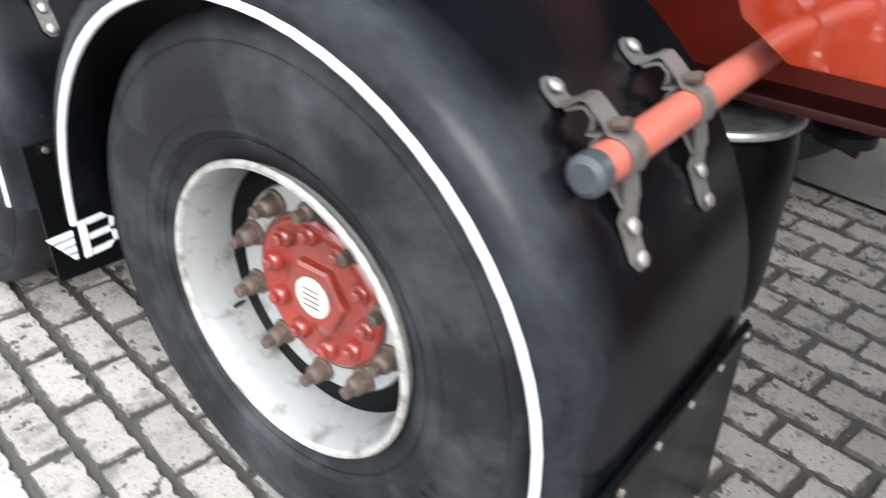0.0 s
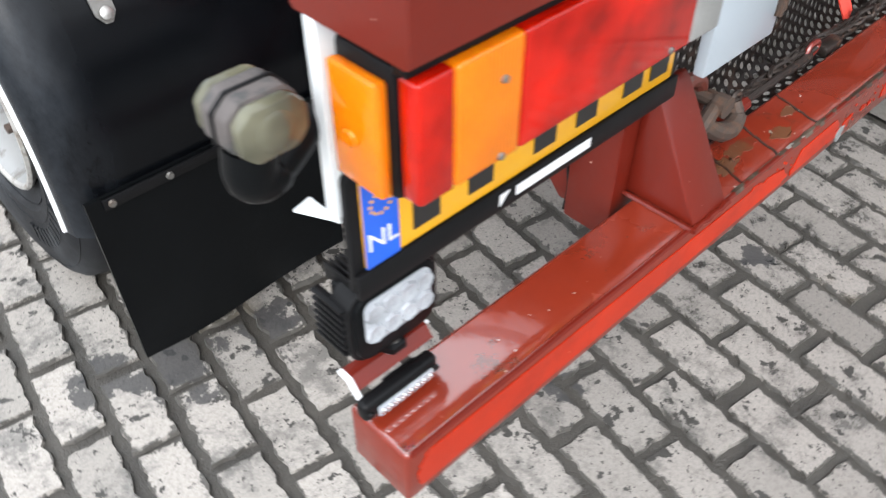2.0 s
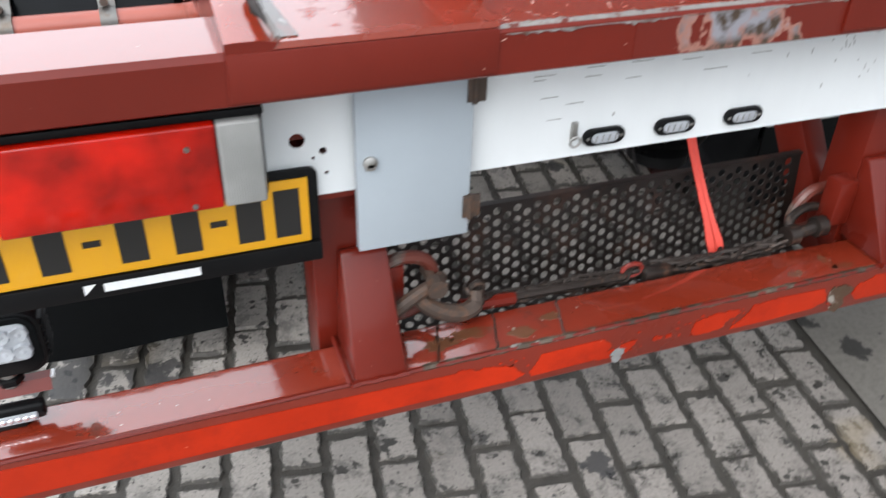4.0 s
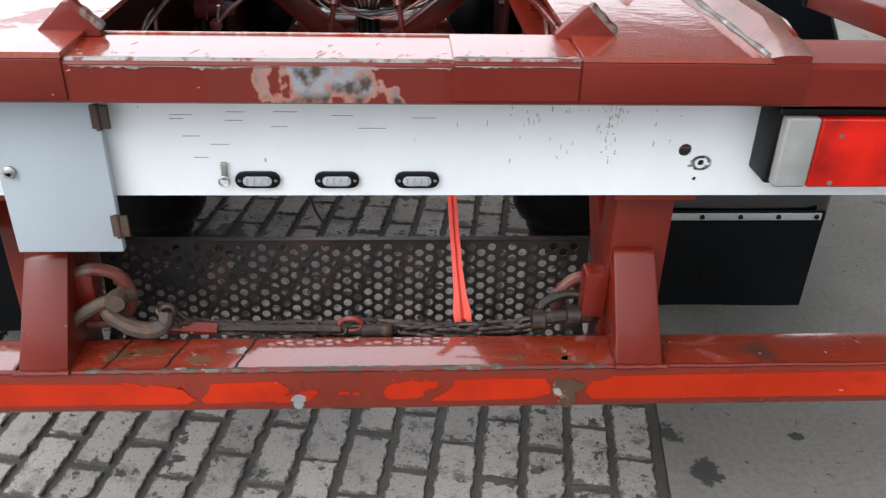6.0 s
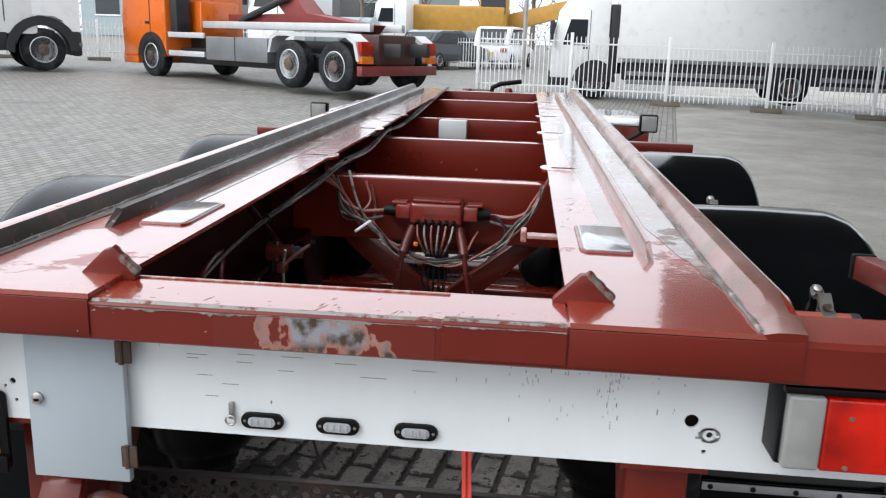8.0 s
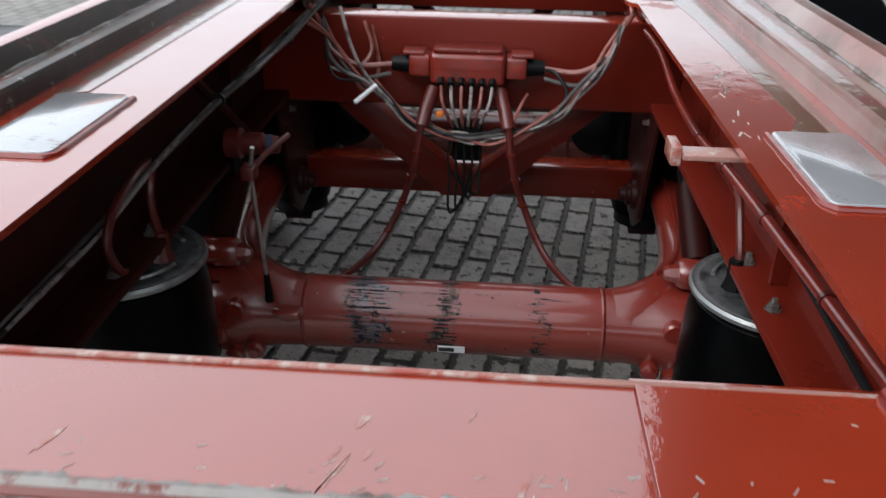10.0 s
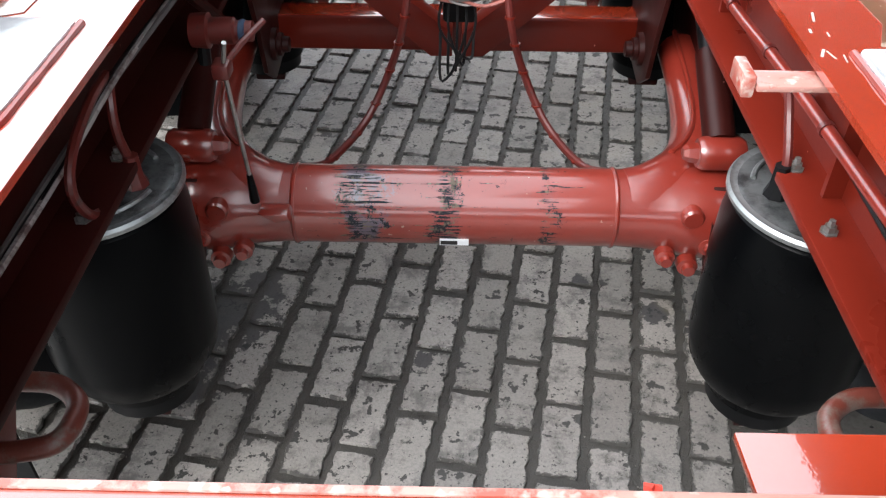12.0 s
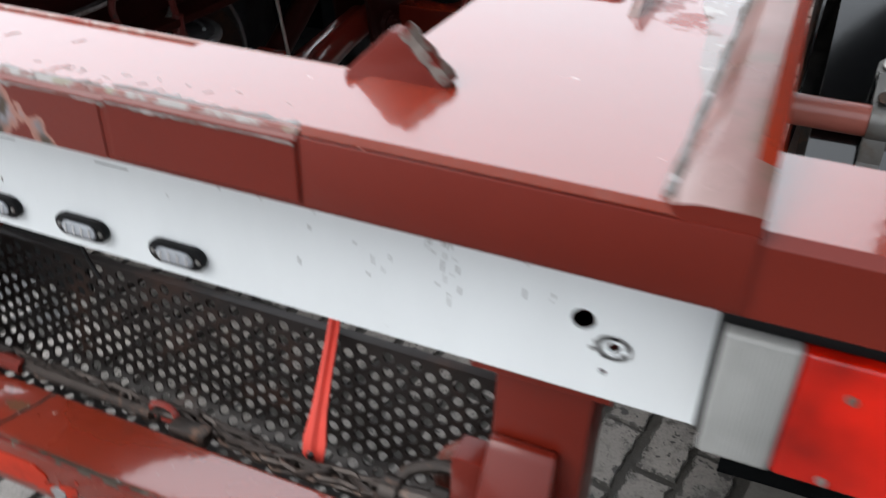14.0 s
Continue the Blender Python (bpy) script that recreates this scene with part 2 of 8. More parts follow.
white_panel_mat = surface("dirty_white_paint", (0.72, 0.745, 0.755), 0.04, (0.28, 0.42), dirt=(0.35, 0.35, 0.34), dirt_at=(0.68, 0.86), dirt_scale=4,
                          chips=(0.2, 0.19, 0.17), chip_at=(0.735, 0.76), chip_scale=28, stretch=(2.2, 2, 0.7), coat=0.3)
grey_door_mat = surface("pale_grey_paint", (0.37, 0.415, 0.455), 0.06, (0.3, 0.45), dirt=(0.3, 0.31, 0.31), dirt_at=(0.66, 0.85), coat=0.3)
grey_plate_mat = surface("galvanised_wear_plate", (0.5, 0.51, 0.53), 0.15, (0.14, 0.3), 0.5, dirt=(0.25, 0.22, 0.21), dirt_at=(0.58, 0.66), dirt_scale=26, coat=0.6)
zinc = surface("zinc_plated_steel", (0.42, 0.41, 0.39), 0.25, (0.3, 0.5), 0.85, dirt=(0.2, 0.13, 0.08), dirt_at=(0.58, 0.75), dirt_scale=25)
rust = surface("rusty_steel", (0.075, 0.053, 0.042), 0.35, (0.55, 0.8), 0.3, dirt=(0.14, 0.07, 0.04), dirt_at=(0.5, 0.7), dirt_scale=40, bump=0.4)
chain_mat = surface("oily_chain_steel", (0.045, 0.035, 0.03), 0.35, (0.35, 0.6), 0.6, dirt=(0.16, 0.09, 0.06), dirt_at=(0.55, 0.7), dirt_scale=30, bump=0.3)
perforated_mat = surface("rusty_brown_sheet", (0.02, 0.0145, 0.0125), 0.35, (0.4, 0.65), 0.3, dirt=(0.06, 0.028, 0.018), dirt_at=(0.55, 0.75), dirt_scale=8, bump=0.25)
black_plastic = surface("black_mudguard_plastic", (0.0022, 0.0026, 0.0034), 0.3, (0.17, 0.28), dirt=(0.006, 0.007, 0.009), dirt_at=(0.5, 0.9), dirt_scale=3.5, bump=0.05, spec=0.17)
glossy_plastic = surface("wet_black_mudguard_plastic", (0.002, 0.0024, 0.003), 0.3, (0.06, 0.12), dirt=(0.006, 0.007, 0.007), dirt_at=(0.55, 0.85), dirt_scale=5, bump=0.03, spec=0.9, bump_dist=0.001)
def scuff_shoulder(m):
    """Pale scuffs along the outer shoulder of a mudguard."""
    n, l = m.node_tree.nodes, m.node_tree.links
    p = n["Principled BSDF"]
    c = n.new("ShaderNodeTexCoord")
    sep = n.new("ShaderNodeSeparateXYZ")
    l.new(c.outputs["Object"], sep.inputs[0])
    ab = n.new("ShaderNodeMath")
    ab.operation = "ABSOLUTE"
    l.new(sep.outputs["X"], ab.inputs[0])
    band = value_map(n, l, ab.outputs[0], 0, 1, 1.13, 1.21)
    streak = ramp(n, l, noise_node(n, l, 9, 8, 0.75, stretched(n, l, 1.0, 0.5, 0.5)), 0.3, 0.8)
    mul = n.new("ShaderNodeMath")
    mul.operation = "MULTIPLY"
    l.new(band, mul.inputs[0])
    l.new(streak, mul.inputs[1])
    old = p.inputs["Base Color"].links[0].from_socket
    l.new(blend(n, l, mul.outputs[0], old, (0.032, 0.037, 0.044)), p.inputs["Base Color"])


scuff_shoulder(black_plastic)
nut_rust = surface("rusty_nut_steel", (0.08, 0.058, 0.048), 0.3, (0.5, 0.7), 0.3, dirt=(0.19, 0.12, 0.085), dirt_at=(0.5, 0.7), dirt_scale=40, bump=0.4)
zinc_dull = surface("weathered_zinc_strap", (0.2, 0.195, 0.185), 0.3, (0.35, 0.55), 0.7, dirt=(0.15, 0.11, 0.08), dirt_at=(0.5, 0.72), dirt_scale=22, bump=0.2)
lid_dark = surface("grimy_lid_metal", (0.13, 0.135, 0.135), 0.35, (0.2, 0.45), 0.5, dirt=(0.03, 0.03, 0.031), dirt_at=(0.45, 0.6), dirt_scale=14, bump=0.2)


def scrape_bands(m):
    """Dark scrapes gathered in three bands round the axle tube."""
    n, l = m.node_tree.nodes, m.node_tree.links
    p = n["Principled BSDF"]
    c = n.new("ShaderNodeTexCoord")
    sep = n.new("ShaderNodeSeparateXYZ")
    l.new(c.outputs["Object"], sep.inputs[0])
    r = n.new("ShaderNodeValToRGB")
    cr = r.color_ramp
    drift = n.new("ShaderNodeMath")
    drift.operation = "MULTIPLY_ADD"
    l.new(noise_node(n, l, 15, 6, 0.7, stretched(n, l, 1, 1, 1)), drift.inputs[0])
    drift.inputs[1].default_value = 0.11
    l.new(sep.outputs["X"], drift.inputs[2])
    l.new(value_map(n, l, drift.outputs[0], 0, 1, -0.295, 0.405), r.inputs["Fac"])
    stops = ((0.0, 0.0), (0.13, 0.1), (0.19, 0.85), (0.27, 0.75), (0.34, 0.1), (0.42, 0.15), (0.46, 1.0), (0.51, 0.85), (0.54, 0.05), (0.62, 0.12), (0.735, 0.1), (0.765, 0.75), (0.81, 0.6), (0.845, 0.05))
    cr.elements[0].position, cr.elements[1].position = 0.0, 1.0
    cr.elements[0].color = cr.elements[1].color = (0, 0, 0, 1)
    for pos, val in stops[1:]:
        e = cr.elements.new(pos)
        e.color = (val, val, val, 1)
    def banded(noise, gain, lo, hi):
        """Noise that passes its threshold only where a band lifts it."""
        q = n.new("ShaderNodeMath")
        q.operation = "MULTIPLY_ADD"
        l.new(r.outputs["Color"], q.inputs[0])
        q.inputs[1].default_value = gain
        l.new(noise, q.inputs[2])
        return ramp(n, l, q.outputs[0], lo, hi)
    dashes = banded(noise_node(n, l, 34, 6, 0.66, stretched(n, l, 0.3, 4.5, 4.5)), 0.165, 0.66, 0.675)
    blots = banded(noise_node(n, l, 30, 9, 0.76, stretched(n, l, 1.3, 1.0, 1.0)), 0.125, 0.645, 0.665)
    top = n.new("ShaderNodeMath")
    top.operation = "MAXIMUM"
    l.new(dashes, top.inputs[0])
    l.new(blots, top.inputs[1])
    mask = top.outputs[0]
    old = p.inputs["Base Color"].links[0].from_socket
    haze = banded(noise_node(n, l, 14, 8, 0.7, stretched(n, l, 1, 1, 1)), 0.3, 0.68, 0.8)
    left = value_map(n, l, sep.outputs["X"], 0.8, 0.15, -0.12, -0.08)
    hz = n.new("ShaderNodeMath")
    hz.operation = "MULTIPLY"
    l.new(haze, hz.inputs[0])
    l.new(left, hz.inputs[1])
    scuffed = blend(n, l, hz.outputs[0], old, (0.055, 0.07, 0.1))
    tone = ramp(n, l, noise_node(n, l, 60, 3, 0.6, stretched(n, l, 1, 1, 1)), 0.5, 0.62, (0.02, 0.022, 0.026, 1), (0.13, 0.105, 0.08, 1))
    l.new(blend(n, l, mask, scuffed, tone), p.inputs["Base Color"])
    l.new(value_map(n, l, mask, 1.0, 0.0), p.inputs["Coat Weight"])
    l.new(value_map(n, l, mask, 0.5, 0.06), p.inputs["Specular IOR Level"])


scrape_bands(red_scraped)
flap_rubber = surface("black_flap_rubber", (0.0035, 0.004, 0.0045), 0.3, (0.25, 0.4), dirt=(0.009, 0.01, 0.0105), dirt_at=(0.6, 0.9), bump=0.1, spec=0.09)
tyre_rubber = surface("dusty_tyre_rubber", (0.01, 0.011, 0.013), 0.35, (0.5, 0.75), dirt=(0.05, 0.053, 0.057), dirt_at=(0.47, 0.72), dirt_scale=3.2, bump=0.25, grain=120, spec=0.2)
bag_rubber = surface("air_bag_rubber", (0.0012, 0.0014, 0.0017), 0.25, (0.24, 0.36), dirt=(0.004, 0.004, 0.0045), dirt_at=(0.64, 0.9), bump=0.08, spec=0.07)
black_part = surface("black_plastic_part", (0.005, 0.005, 0.0055), 0.2, (0.3, 0.5), bump=0.1, spec=0.15)
alu_lid = surface("dirty_aluminium_lid", (0.3, 0.315, 0.315), 0.25, (0.3, 0.5), 0.75, dirt=(0.09, 0.09, 0.09), dirt_at=(0.5, 0.7), dirt_scale=12)
rim_paint = surface("white_silver_rim_paint", (0.29, 0.293, 0.29), 0.08, (0.3, 0.45), 0.15, dirt=(0.15, 0.138, 0.12), dirt_at=(0.52, 0.66), dirt_scale=14, coat=0.2)
rim_edge = surface("rusty_rim_flange", (0.42, 0.41, 0.39), 0.25, (0.35, 0.55), 0.3, dirt=(0.17, 0.14, 0.11), dirt_at=(0.46, 0.66), dirt_scale=28)
white_trim_mat = surface("white_rubber_trim", (0.72, 0.73, 0.74), 0.06, (0.35, 0.5), dirt=(0.45, 0.45, 0.45), dirt_at=(0.62, 0.85))
cream_cap = surface("cream_hub_cap", (0.5, 0.47, 0.38), 0.15, (0.35, 0.5), dirt=(0.24, 0.21, 0.15), dirt_at=(0.55, 0.75), dirt_scale=60)
grey_box_mat = surface("light_grey_box", (0.5, 0.51, 0.52), 0.08, (0.35, 0.5))
cable_black = surface("black_cable", (0.007, 0.007, 0.0075), 0.2, (0.35, 0.5), spec=0.3)
cable_grey = surface("grey_cable_sleeve", (0.085, 0.075, 0.072), 0.3, (0.45, 0.65), spec=0.25, dirt=(0.06, 0.06, 0.06), dirt_at=(0.5, 0.6), dirt_scale=30)
strap_red = surface("red_strap", (0.6, 0.05, 0.03), 0.15, (0.5, 0.7), grain=200, bump=0.3)
reflect_red = surface("red_reflective_tape", (0.43, 0.022, 0.0035), 0.25, (0.3, 0.42), dirt=(0.3, 0.016, 0.004), dirt_at=(0.5, 0.7), dirt_scale=9, chips=(0.6, 0.2, 0.14), chip_at=(0.745, 0.765), chip_scale=55, spec=0.25)
plate_yellow = surface("yellow_plate", (0.75, 0.36, 0.006), 0.04, (0.25, 0.35), coat=0.4)
plate_blue = surface("blue_plate_band", (0.008, 0.1, 0.6), 0.04, (0.25, 0.35), coat=0.4)
plain_white = surface("white_print", (0.75, 0.76, 0.77), 0.04, (0.35, 0.45))
plain_black = surface("black_print", (0.015, 0.014, 0.013), 0.1, (0.35, 0.45))
orange_mark = surface("orange_mark", (0.7, 0.16, 0.01), 0.1, (0.4, 0.5))


def lens(name, colour, rough=0.12, ribs=0.0, glow=0.35, deep=0.8):
    m, n, l, p = nodes_of(name)
    co = stretched(n, l, 1, 1, 1)
    broad = noise_node(n, l, 11, 3, 0.5, co)
    l.new(blend(n, l, value_map(n, l, broad, 0, 1, 0.35, 0.65), tuple(c * deep for c in colour), colour), p.inputs["Base Color"])
    p.inputs["Roughness"].default_value = rough
    p.inputs["Coat Weight"].default_value = 0.15
    p.inputs["Specular IOR Level"].default_value = 0.35
    p.inputs["Coat Roughness"].default_value = 0.04
    p.inputs["Subsurface Weight"].default_value = glow
    p.inputs["Subsurface Radius"].default_value = tuple(0.03 * c + 0.001 for c in colour)
    if ribs:
        w = n.new("ShaderNodeTexWave")
        w.bands_direction = "X"
        w.inputs["Scale"].default_value = ribs
        l.new(co, w.inputs["Vector"])
        add_bump(n, l, p, w.outputs["Fac"], 0.28, 0.002)
    return m


lens_red = lens("red_lamp_lens", (0.56, 0.009, 0.0016), deep=0.4)
lens_orange = lens("amber_lamp_lens", (0.8, 0.2, 0.003), ribs=70)
lens_clear = lens("clear_ribbed_lens", (0.3, 0.3, 0.29), ribs=95)
lens_led = lens("clear_led_lens", (0.42, 0.44, 0.47), rough=0.05)
lens_cell = lens("bright_led_cell", (0.6, 0.63, 0.67), rough=0.05, deep=0.4)
lens_yellowed = lens("yellowed_lens", (0.15, 0.145, 0.1), rough=0.06, deep=0.35)
glass_mat, gn, gl, gp = nodes_of("dark_window_glass")
gp.inputs["Base Color"].default_value = (0.02, 0.025, 0.03, 1)
gp.inputs["Roughness"].default_value = 0.05
mirror_led, gn, gl, gp = nodes_of("led_reflector_chrome")
gp.inputs["Base Color"].default_value = (0.85, 0.87, 0.9, 1)
gp.inputs["Metallic"].default_value, gp.inputs["Roughness"].default_value = 1.0, 0.12


def damp_shade_mask(n, l, pos):
    """Damp and shade put into ground colour behind the trailer's rear end, border ragged."""
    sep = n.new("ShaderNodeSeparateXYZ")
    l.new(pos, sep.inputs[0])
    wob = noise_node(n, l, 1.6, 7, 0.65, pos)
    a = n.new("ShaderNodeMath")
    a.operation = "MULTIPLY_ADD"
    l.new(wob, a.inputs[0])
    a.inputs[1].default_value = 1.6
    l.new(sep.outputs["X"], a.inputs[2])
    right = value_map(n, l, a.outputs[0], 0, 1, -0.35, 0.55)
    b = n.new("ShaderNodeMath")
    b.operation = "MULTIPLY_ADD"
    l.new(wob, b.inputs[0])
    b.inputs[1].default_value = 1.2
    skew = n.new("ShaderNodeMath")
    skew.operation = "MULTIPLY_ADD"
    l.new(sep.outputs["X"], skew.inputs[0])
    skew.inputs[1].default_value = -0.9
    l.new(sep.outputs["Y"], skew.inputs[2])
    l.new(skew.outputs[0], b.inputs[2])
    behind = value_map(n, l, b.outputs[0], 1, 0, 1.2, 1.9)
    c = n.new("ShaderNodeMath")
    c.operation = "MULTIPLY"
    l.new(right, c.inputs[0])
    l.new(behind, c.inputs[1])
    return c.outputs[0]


SPILLS = ((-0.6, 1.31, 0.27), (-0.6, 1.84, 0.17), (-0.64, 1.08, 0.16), (-1.14, 0.68, 0.18), (-1.27, 0.745, 0.14), (-0.95, 0.62, 0.14), (-1.05, 0.8, 0.15), (-0.62, 0.08, 0.07), (0.0, 0.02, 0.07), (0.53, 1.34, 0.07), (-0.06, 1.15, 0.06), (0.664, 1.4, 0.045), (0.546, 1.34, 0.045), (0.355, 1.46, 0.05), (-0.52, 1.42, 0.12), (0.87, 0.16, 0.08), (0.8, 0.3, 0.06), (1.14, 0.28, 0.03))


def spill_mask(n, l, pos):
    """Oil spills and black drips: round blots with ragged edges, each at its own place."""
    wob = value_map(n, l, noise_node(n, l, 17, 8, 0.7, pos), -1.3, 1.3)
    total = None
    for x, y, r in SPILLS:
        d = n.new("ShaderNodeVectorMath")
        d.operation = "DISTANCE"
        l.new(pos, d.inputs[0])
        d.inputs[1].default_value = (x, y, 0)
        near = value_map(n, l, d.outputs["Value"], 1.15, 0.0, 0.0, r)
        a = n.new("ShaderNodeMath")
        a.operation = "ADD"
        l.new(near, a.inputs[0])
        l.new(wob, a.inputs[1])
        m = value_map(n, l, a.outputs[0], 0.0, 0.85, 0.52, 0.62)
        gate = value_map(n, l, d.outputs["Value"], 1.0, 0.0, r * 1.0, r * 1.35)
        g = n.new("ShaderNodeMath")
        g.operation = "MULTIPLY"
        l.new(m, g.inputs[0])
        l.new(gate, g.inputs[1])
        if total is None:
            total = g.outputs[0]
        else:
            t = n.new("ShaderNodeMath")
            t.operation = "MAXIMUM"
            l.new(total, t.inputs[0])
            l.new(g.outputs[0], t.inputs[1])
            total = t.outputs[0]
    return total


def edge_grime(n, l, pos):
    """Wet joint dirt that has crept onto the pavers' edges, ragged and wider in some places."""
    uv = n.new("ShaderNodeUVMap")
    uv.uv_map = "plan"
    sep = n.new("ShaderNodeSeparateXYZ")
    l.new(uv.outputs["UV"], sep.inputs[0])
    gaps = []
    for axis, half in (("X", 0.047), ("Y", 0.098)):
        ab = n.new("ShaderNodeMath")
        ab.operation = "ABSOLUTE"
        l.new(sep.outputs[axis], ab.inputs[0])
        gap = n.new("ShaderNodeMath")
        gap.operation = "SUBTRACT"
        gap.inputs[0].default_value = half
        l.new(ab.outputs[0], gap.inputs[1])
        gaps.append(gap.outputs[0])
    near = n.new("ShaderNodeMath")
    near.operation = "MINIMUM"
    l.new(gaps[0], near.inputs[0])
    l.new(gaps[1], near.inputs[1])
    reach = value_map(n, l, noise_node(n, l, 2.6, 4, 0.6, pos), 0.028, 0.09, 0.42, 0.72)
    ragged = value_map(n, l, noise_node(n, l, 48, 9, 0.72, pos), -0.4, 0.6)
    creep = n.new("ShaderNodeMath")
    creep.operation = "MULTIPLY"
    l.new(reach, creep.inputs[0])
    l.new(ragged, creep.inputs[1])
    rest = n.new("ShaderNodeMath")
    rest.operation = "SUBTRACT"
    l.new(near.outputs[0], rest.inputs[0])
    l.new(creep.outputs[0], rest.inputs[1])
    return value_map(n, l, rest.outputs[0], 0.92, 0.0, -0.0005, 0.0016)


def paver_material():
    m, n, l, p = nodes_of("concrete_paver")
    c = n.new("ShaderNodeTexCoord")
    geo = n.new("ShaderNodeNewGeometry")
    info = n.new("ShaderNodeObjectInfo")
    pos = geo.outputs["Position"]
    rnd = n.new("ShaderNodeMath")
    rnd.operation = "ADD"
    l.new(info.outputs["Random"], rnd.inputs[0])
    l.new(geo.outputs["Random Per Island"], rnd.inputs[1])
    frac = n.new("ShaderNodeMath")
    frac.operation = "FRACT"
    l.new(rnd.outputs[0], frac.inputs[0])
    tone = ramp(n, l, frac.outputs[0], 0.0, 1.0, (0.3, 0.276, 0.25, 1), (0.425, 0.39, 0.355, 1))
    grain = noise_node(n, l, 140, 5, 0.7, pos)
    col = blend(n, l, value_map(n, l, grain, 0, 0.5, 0.45, 0.7), tone, (0.15, 0.145, 0.135))
    patch = noise_node(n, l, 9.0, 10, 0.78, pos)
    col = blend(n, l, ramp(n, l, patch, 0.5, 0.6, (0, 0, 0, 1), (0.75, 0.75, 0.75, 1)), col, (0.12, 0.115, 0.107))
    # damp and shade are multiplied into the paver colour
    damp_shade = damp_shade_mask(n, l, pos)
    col = blend(n, l, damp_shade, col, (0.74, 0.73, 0.73), "MULTIPLY")
    spots = noise_node(n, l, 19, 5, 0.62, pos)
    col = blend(n, l, ramp(n, l, spots, 0.6, 0.62), col, (0.05, 0.047, 0.043))
    col = blend(n, l, spill_mask(n, l, pos), col, (0.032, 0.032, 0.034))
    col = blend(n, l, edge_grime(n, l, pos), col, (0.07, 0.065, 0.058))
    pits = noise_node(n, l, 82, 6, 0.66, pos)
    col = blend(n, l, ramp(n, l, pits, 0.6, 0.64), col, (0.055, 0.052, 0.049))
    yellow = noise_node(n, l, 2.3, 3, 0.5, pos)
    col = blend(n, l, ramp(n, l, yellow, 0.66, 0.74, (0, 0, 0, 1), (0.35, 0.35, 0.35, 1)), col, (0.38, 0.3, 0.19))
    l.new(col, p.inputs["Base Color"])
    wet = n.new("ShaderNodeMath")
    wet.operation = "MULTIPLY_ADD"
    l.new(damp_shade, wet.inputs[0])
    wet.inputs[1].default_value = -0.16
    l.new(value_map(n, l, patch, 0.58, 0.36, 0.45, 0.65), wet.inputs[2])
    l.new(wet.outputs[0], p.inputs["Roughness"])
    add_bump(n, l, p, grain, 0.55, 0.003)
    return m


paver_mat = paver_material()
joint_mat = surface("sandy_joint_dirt", (0.066, 0.06, 0.052), 0.25, (0.34, 0.5), dirt=(0.045, 0.041, 0.036), dirt_at=(0.45, 0.65), dirt_scale=9,
                    chips=(0.3, 0.28, 0.25), chip_at=(0.74, 0.76), chip_scale=90, bump=0.9, grain=150, bump_dist=0.004)


def concrete_material():
    m, n, l, p = nodes_of("yard_concrete")
    geo = n.new("ShaderNodeNewGeometry")
    pos = geo.outputs["Position"]
    broad = noise_node(n, l, 0.7, 8, 0.7, pos)
    fine = noise_node(n, l, 60, 5, 0.7, pos)
    col = ramp(n, l, broad, 0.35, 0.7, (0.26, 0.246, 0.22, 1), (0.38, 0.362, 0.326, 1))
    col = blend(n, l, value_map(n, l, fine, 0, 0.6, 0.45, 0.7), col, (0.16, 0.15, 0.13))
    stain = noise_node(n, l, 4.5, 7, 0.7, pos)
    col = blend(n, l, ramp(n, l, stain, 0.63, 0.69), col, (0.1, 0.095, 0.085))
    speck = noise_node(n, l, 26, 7, 0.68, pos)
    col = blend(n, l, ramp(n, l, speck, 0.635, 0.66), col, (0.04, 0.038, 0.036))
    col = blend(n, l, spill_mask(n, l, pos), col, (0.03, 0.029, 0.028))
    # the same damp and shade in the concrete's colour
    col = blend(n, l, damp_shade_mask(n, l, pos), col, (0.5, 0.49, 0.485), "MULTIPLY")
    l.new(col, p.inputs["Base Color"])
    l.new(value_map(n, l, broad, 0.75, 0.4, 0.35, 0.7), p.inputs["Roughness"])
    add_bump(n, l, p, fine, 0.35, 0.003)
    return m


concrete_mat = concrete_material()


def far_paving_material():
    """Pavers too far off to be told apart: rows in perspective, at their real pitch."""
    m, n, l, p = nodes_of("far_paving")
    geo = n.new("ShaderNodeNewGeometry")
    mp = n.new("ShaderNodeMapping")
    mp.inputs["Rotation"].default_value = (0, 0, radians(-80.8))
    l.new(geo.outputs["Position"], mp.inputs["Vector"])
    b = n.new("ShaderNodeTexBrick")
    b.inputs["Scale"].default_value = 1.0
    b.inputs["Brick Width"].default_value, b.inputs["Row Height"].default_value = 0.213, 0.111
    b.inputs["Mortar Size"].default_value = 0.01
    for k, c in (("Color1", (0.195, 0.188, 0.172, 1)), ("Color2", (0.285, 0.274, 0.25, 1)), ("Mortar", (0.085, 0.08, 0.072, 1))):
        b.inputs[k].default_value = c
    l.new(mp.outputs["Vector"], b.inputs["Vector"])
    broad = noise_node(n, l, 1.1, 8, 0.72, geo.outputs["Position"])
    col = blend(n, l, ramp(n, l, broad, 0.5, 0.72, (0, 0, 0, 1), (0.7, 0.7, 0.7, 1)), b.outputs["Color"], (0.095, 0.094, 0.09))
    l.new(col, p.inputs["Base Color"])
    l.new(value_map(n, l, broad, 0.75, 0.45, 0.4, 0.7), p.inputs["Roughness"])
    add_bump(n, l, p, b.outputs["Fac"], 0.3, -0.003)
    return m


far_paving = far_paving_material()


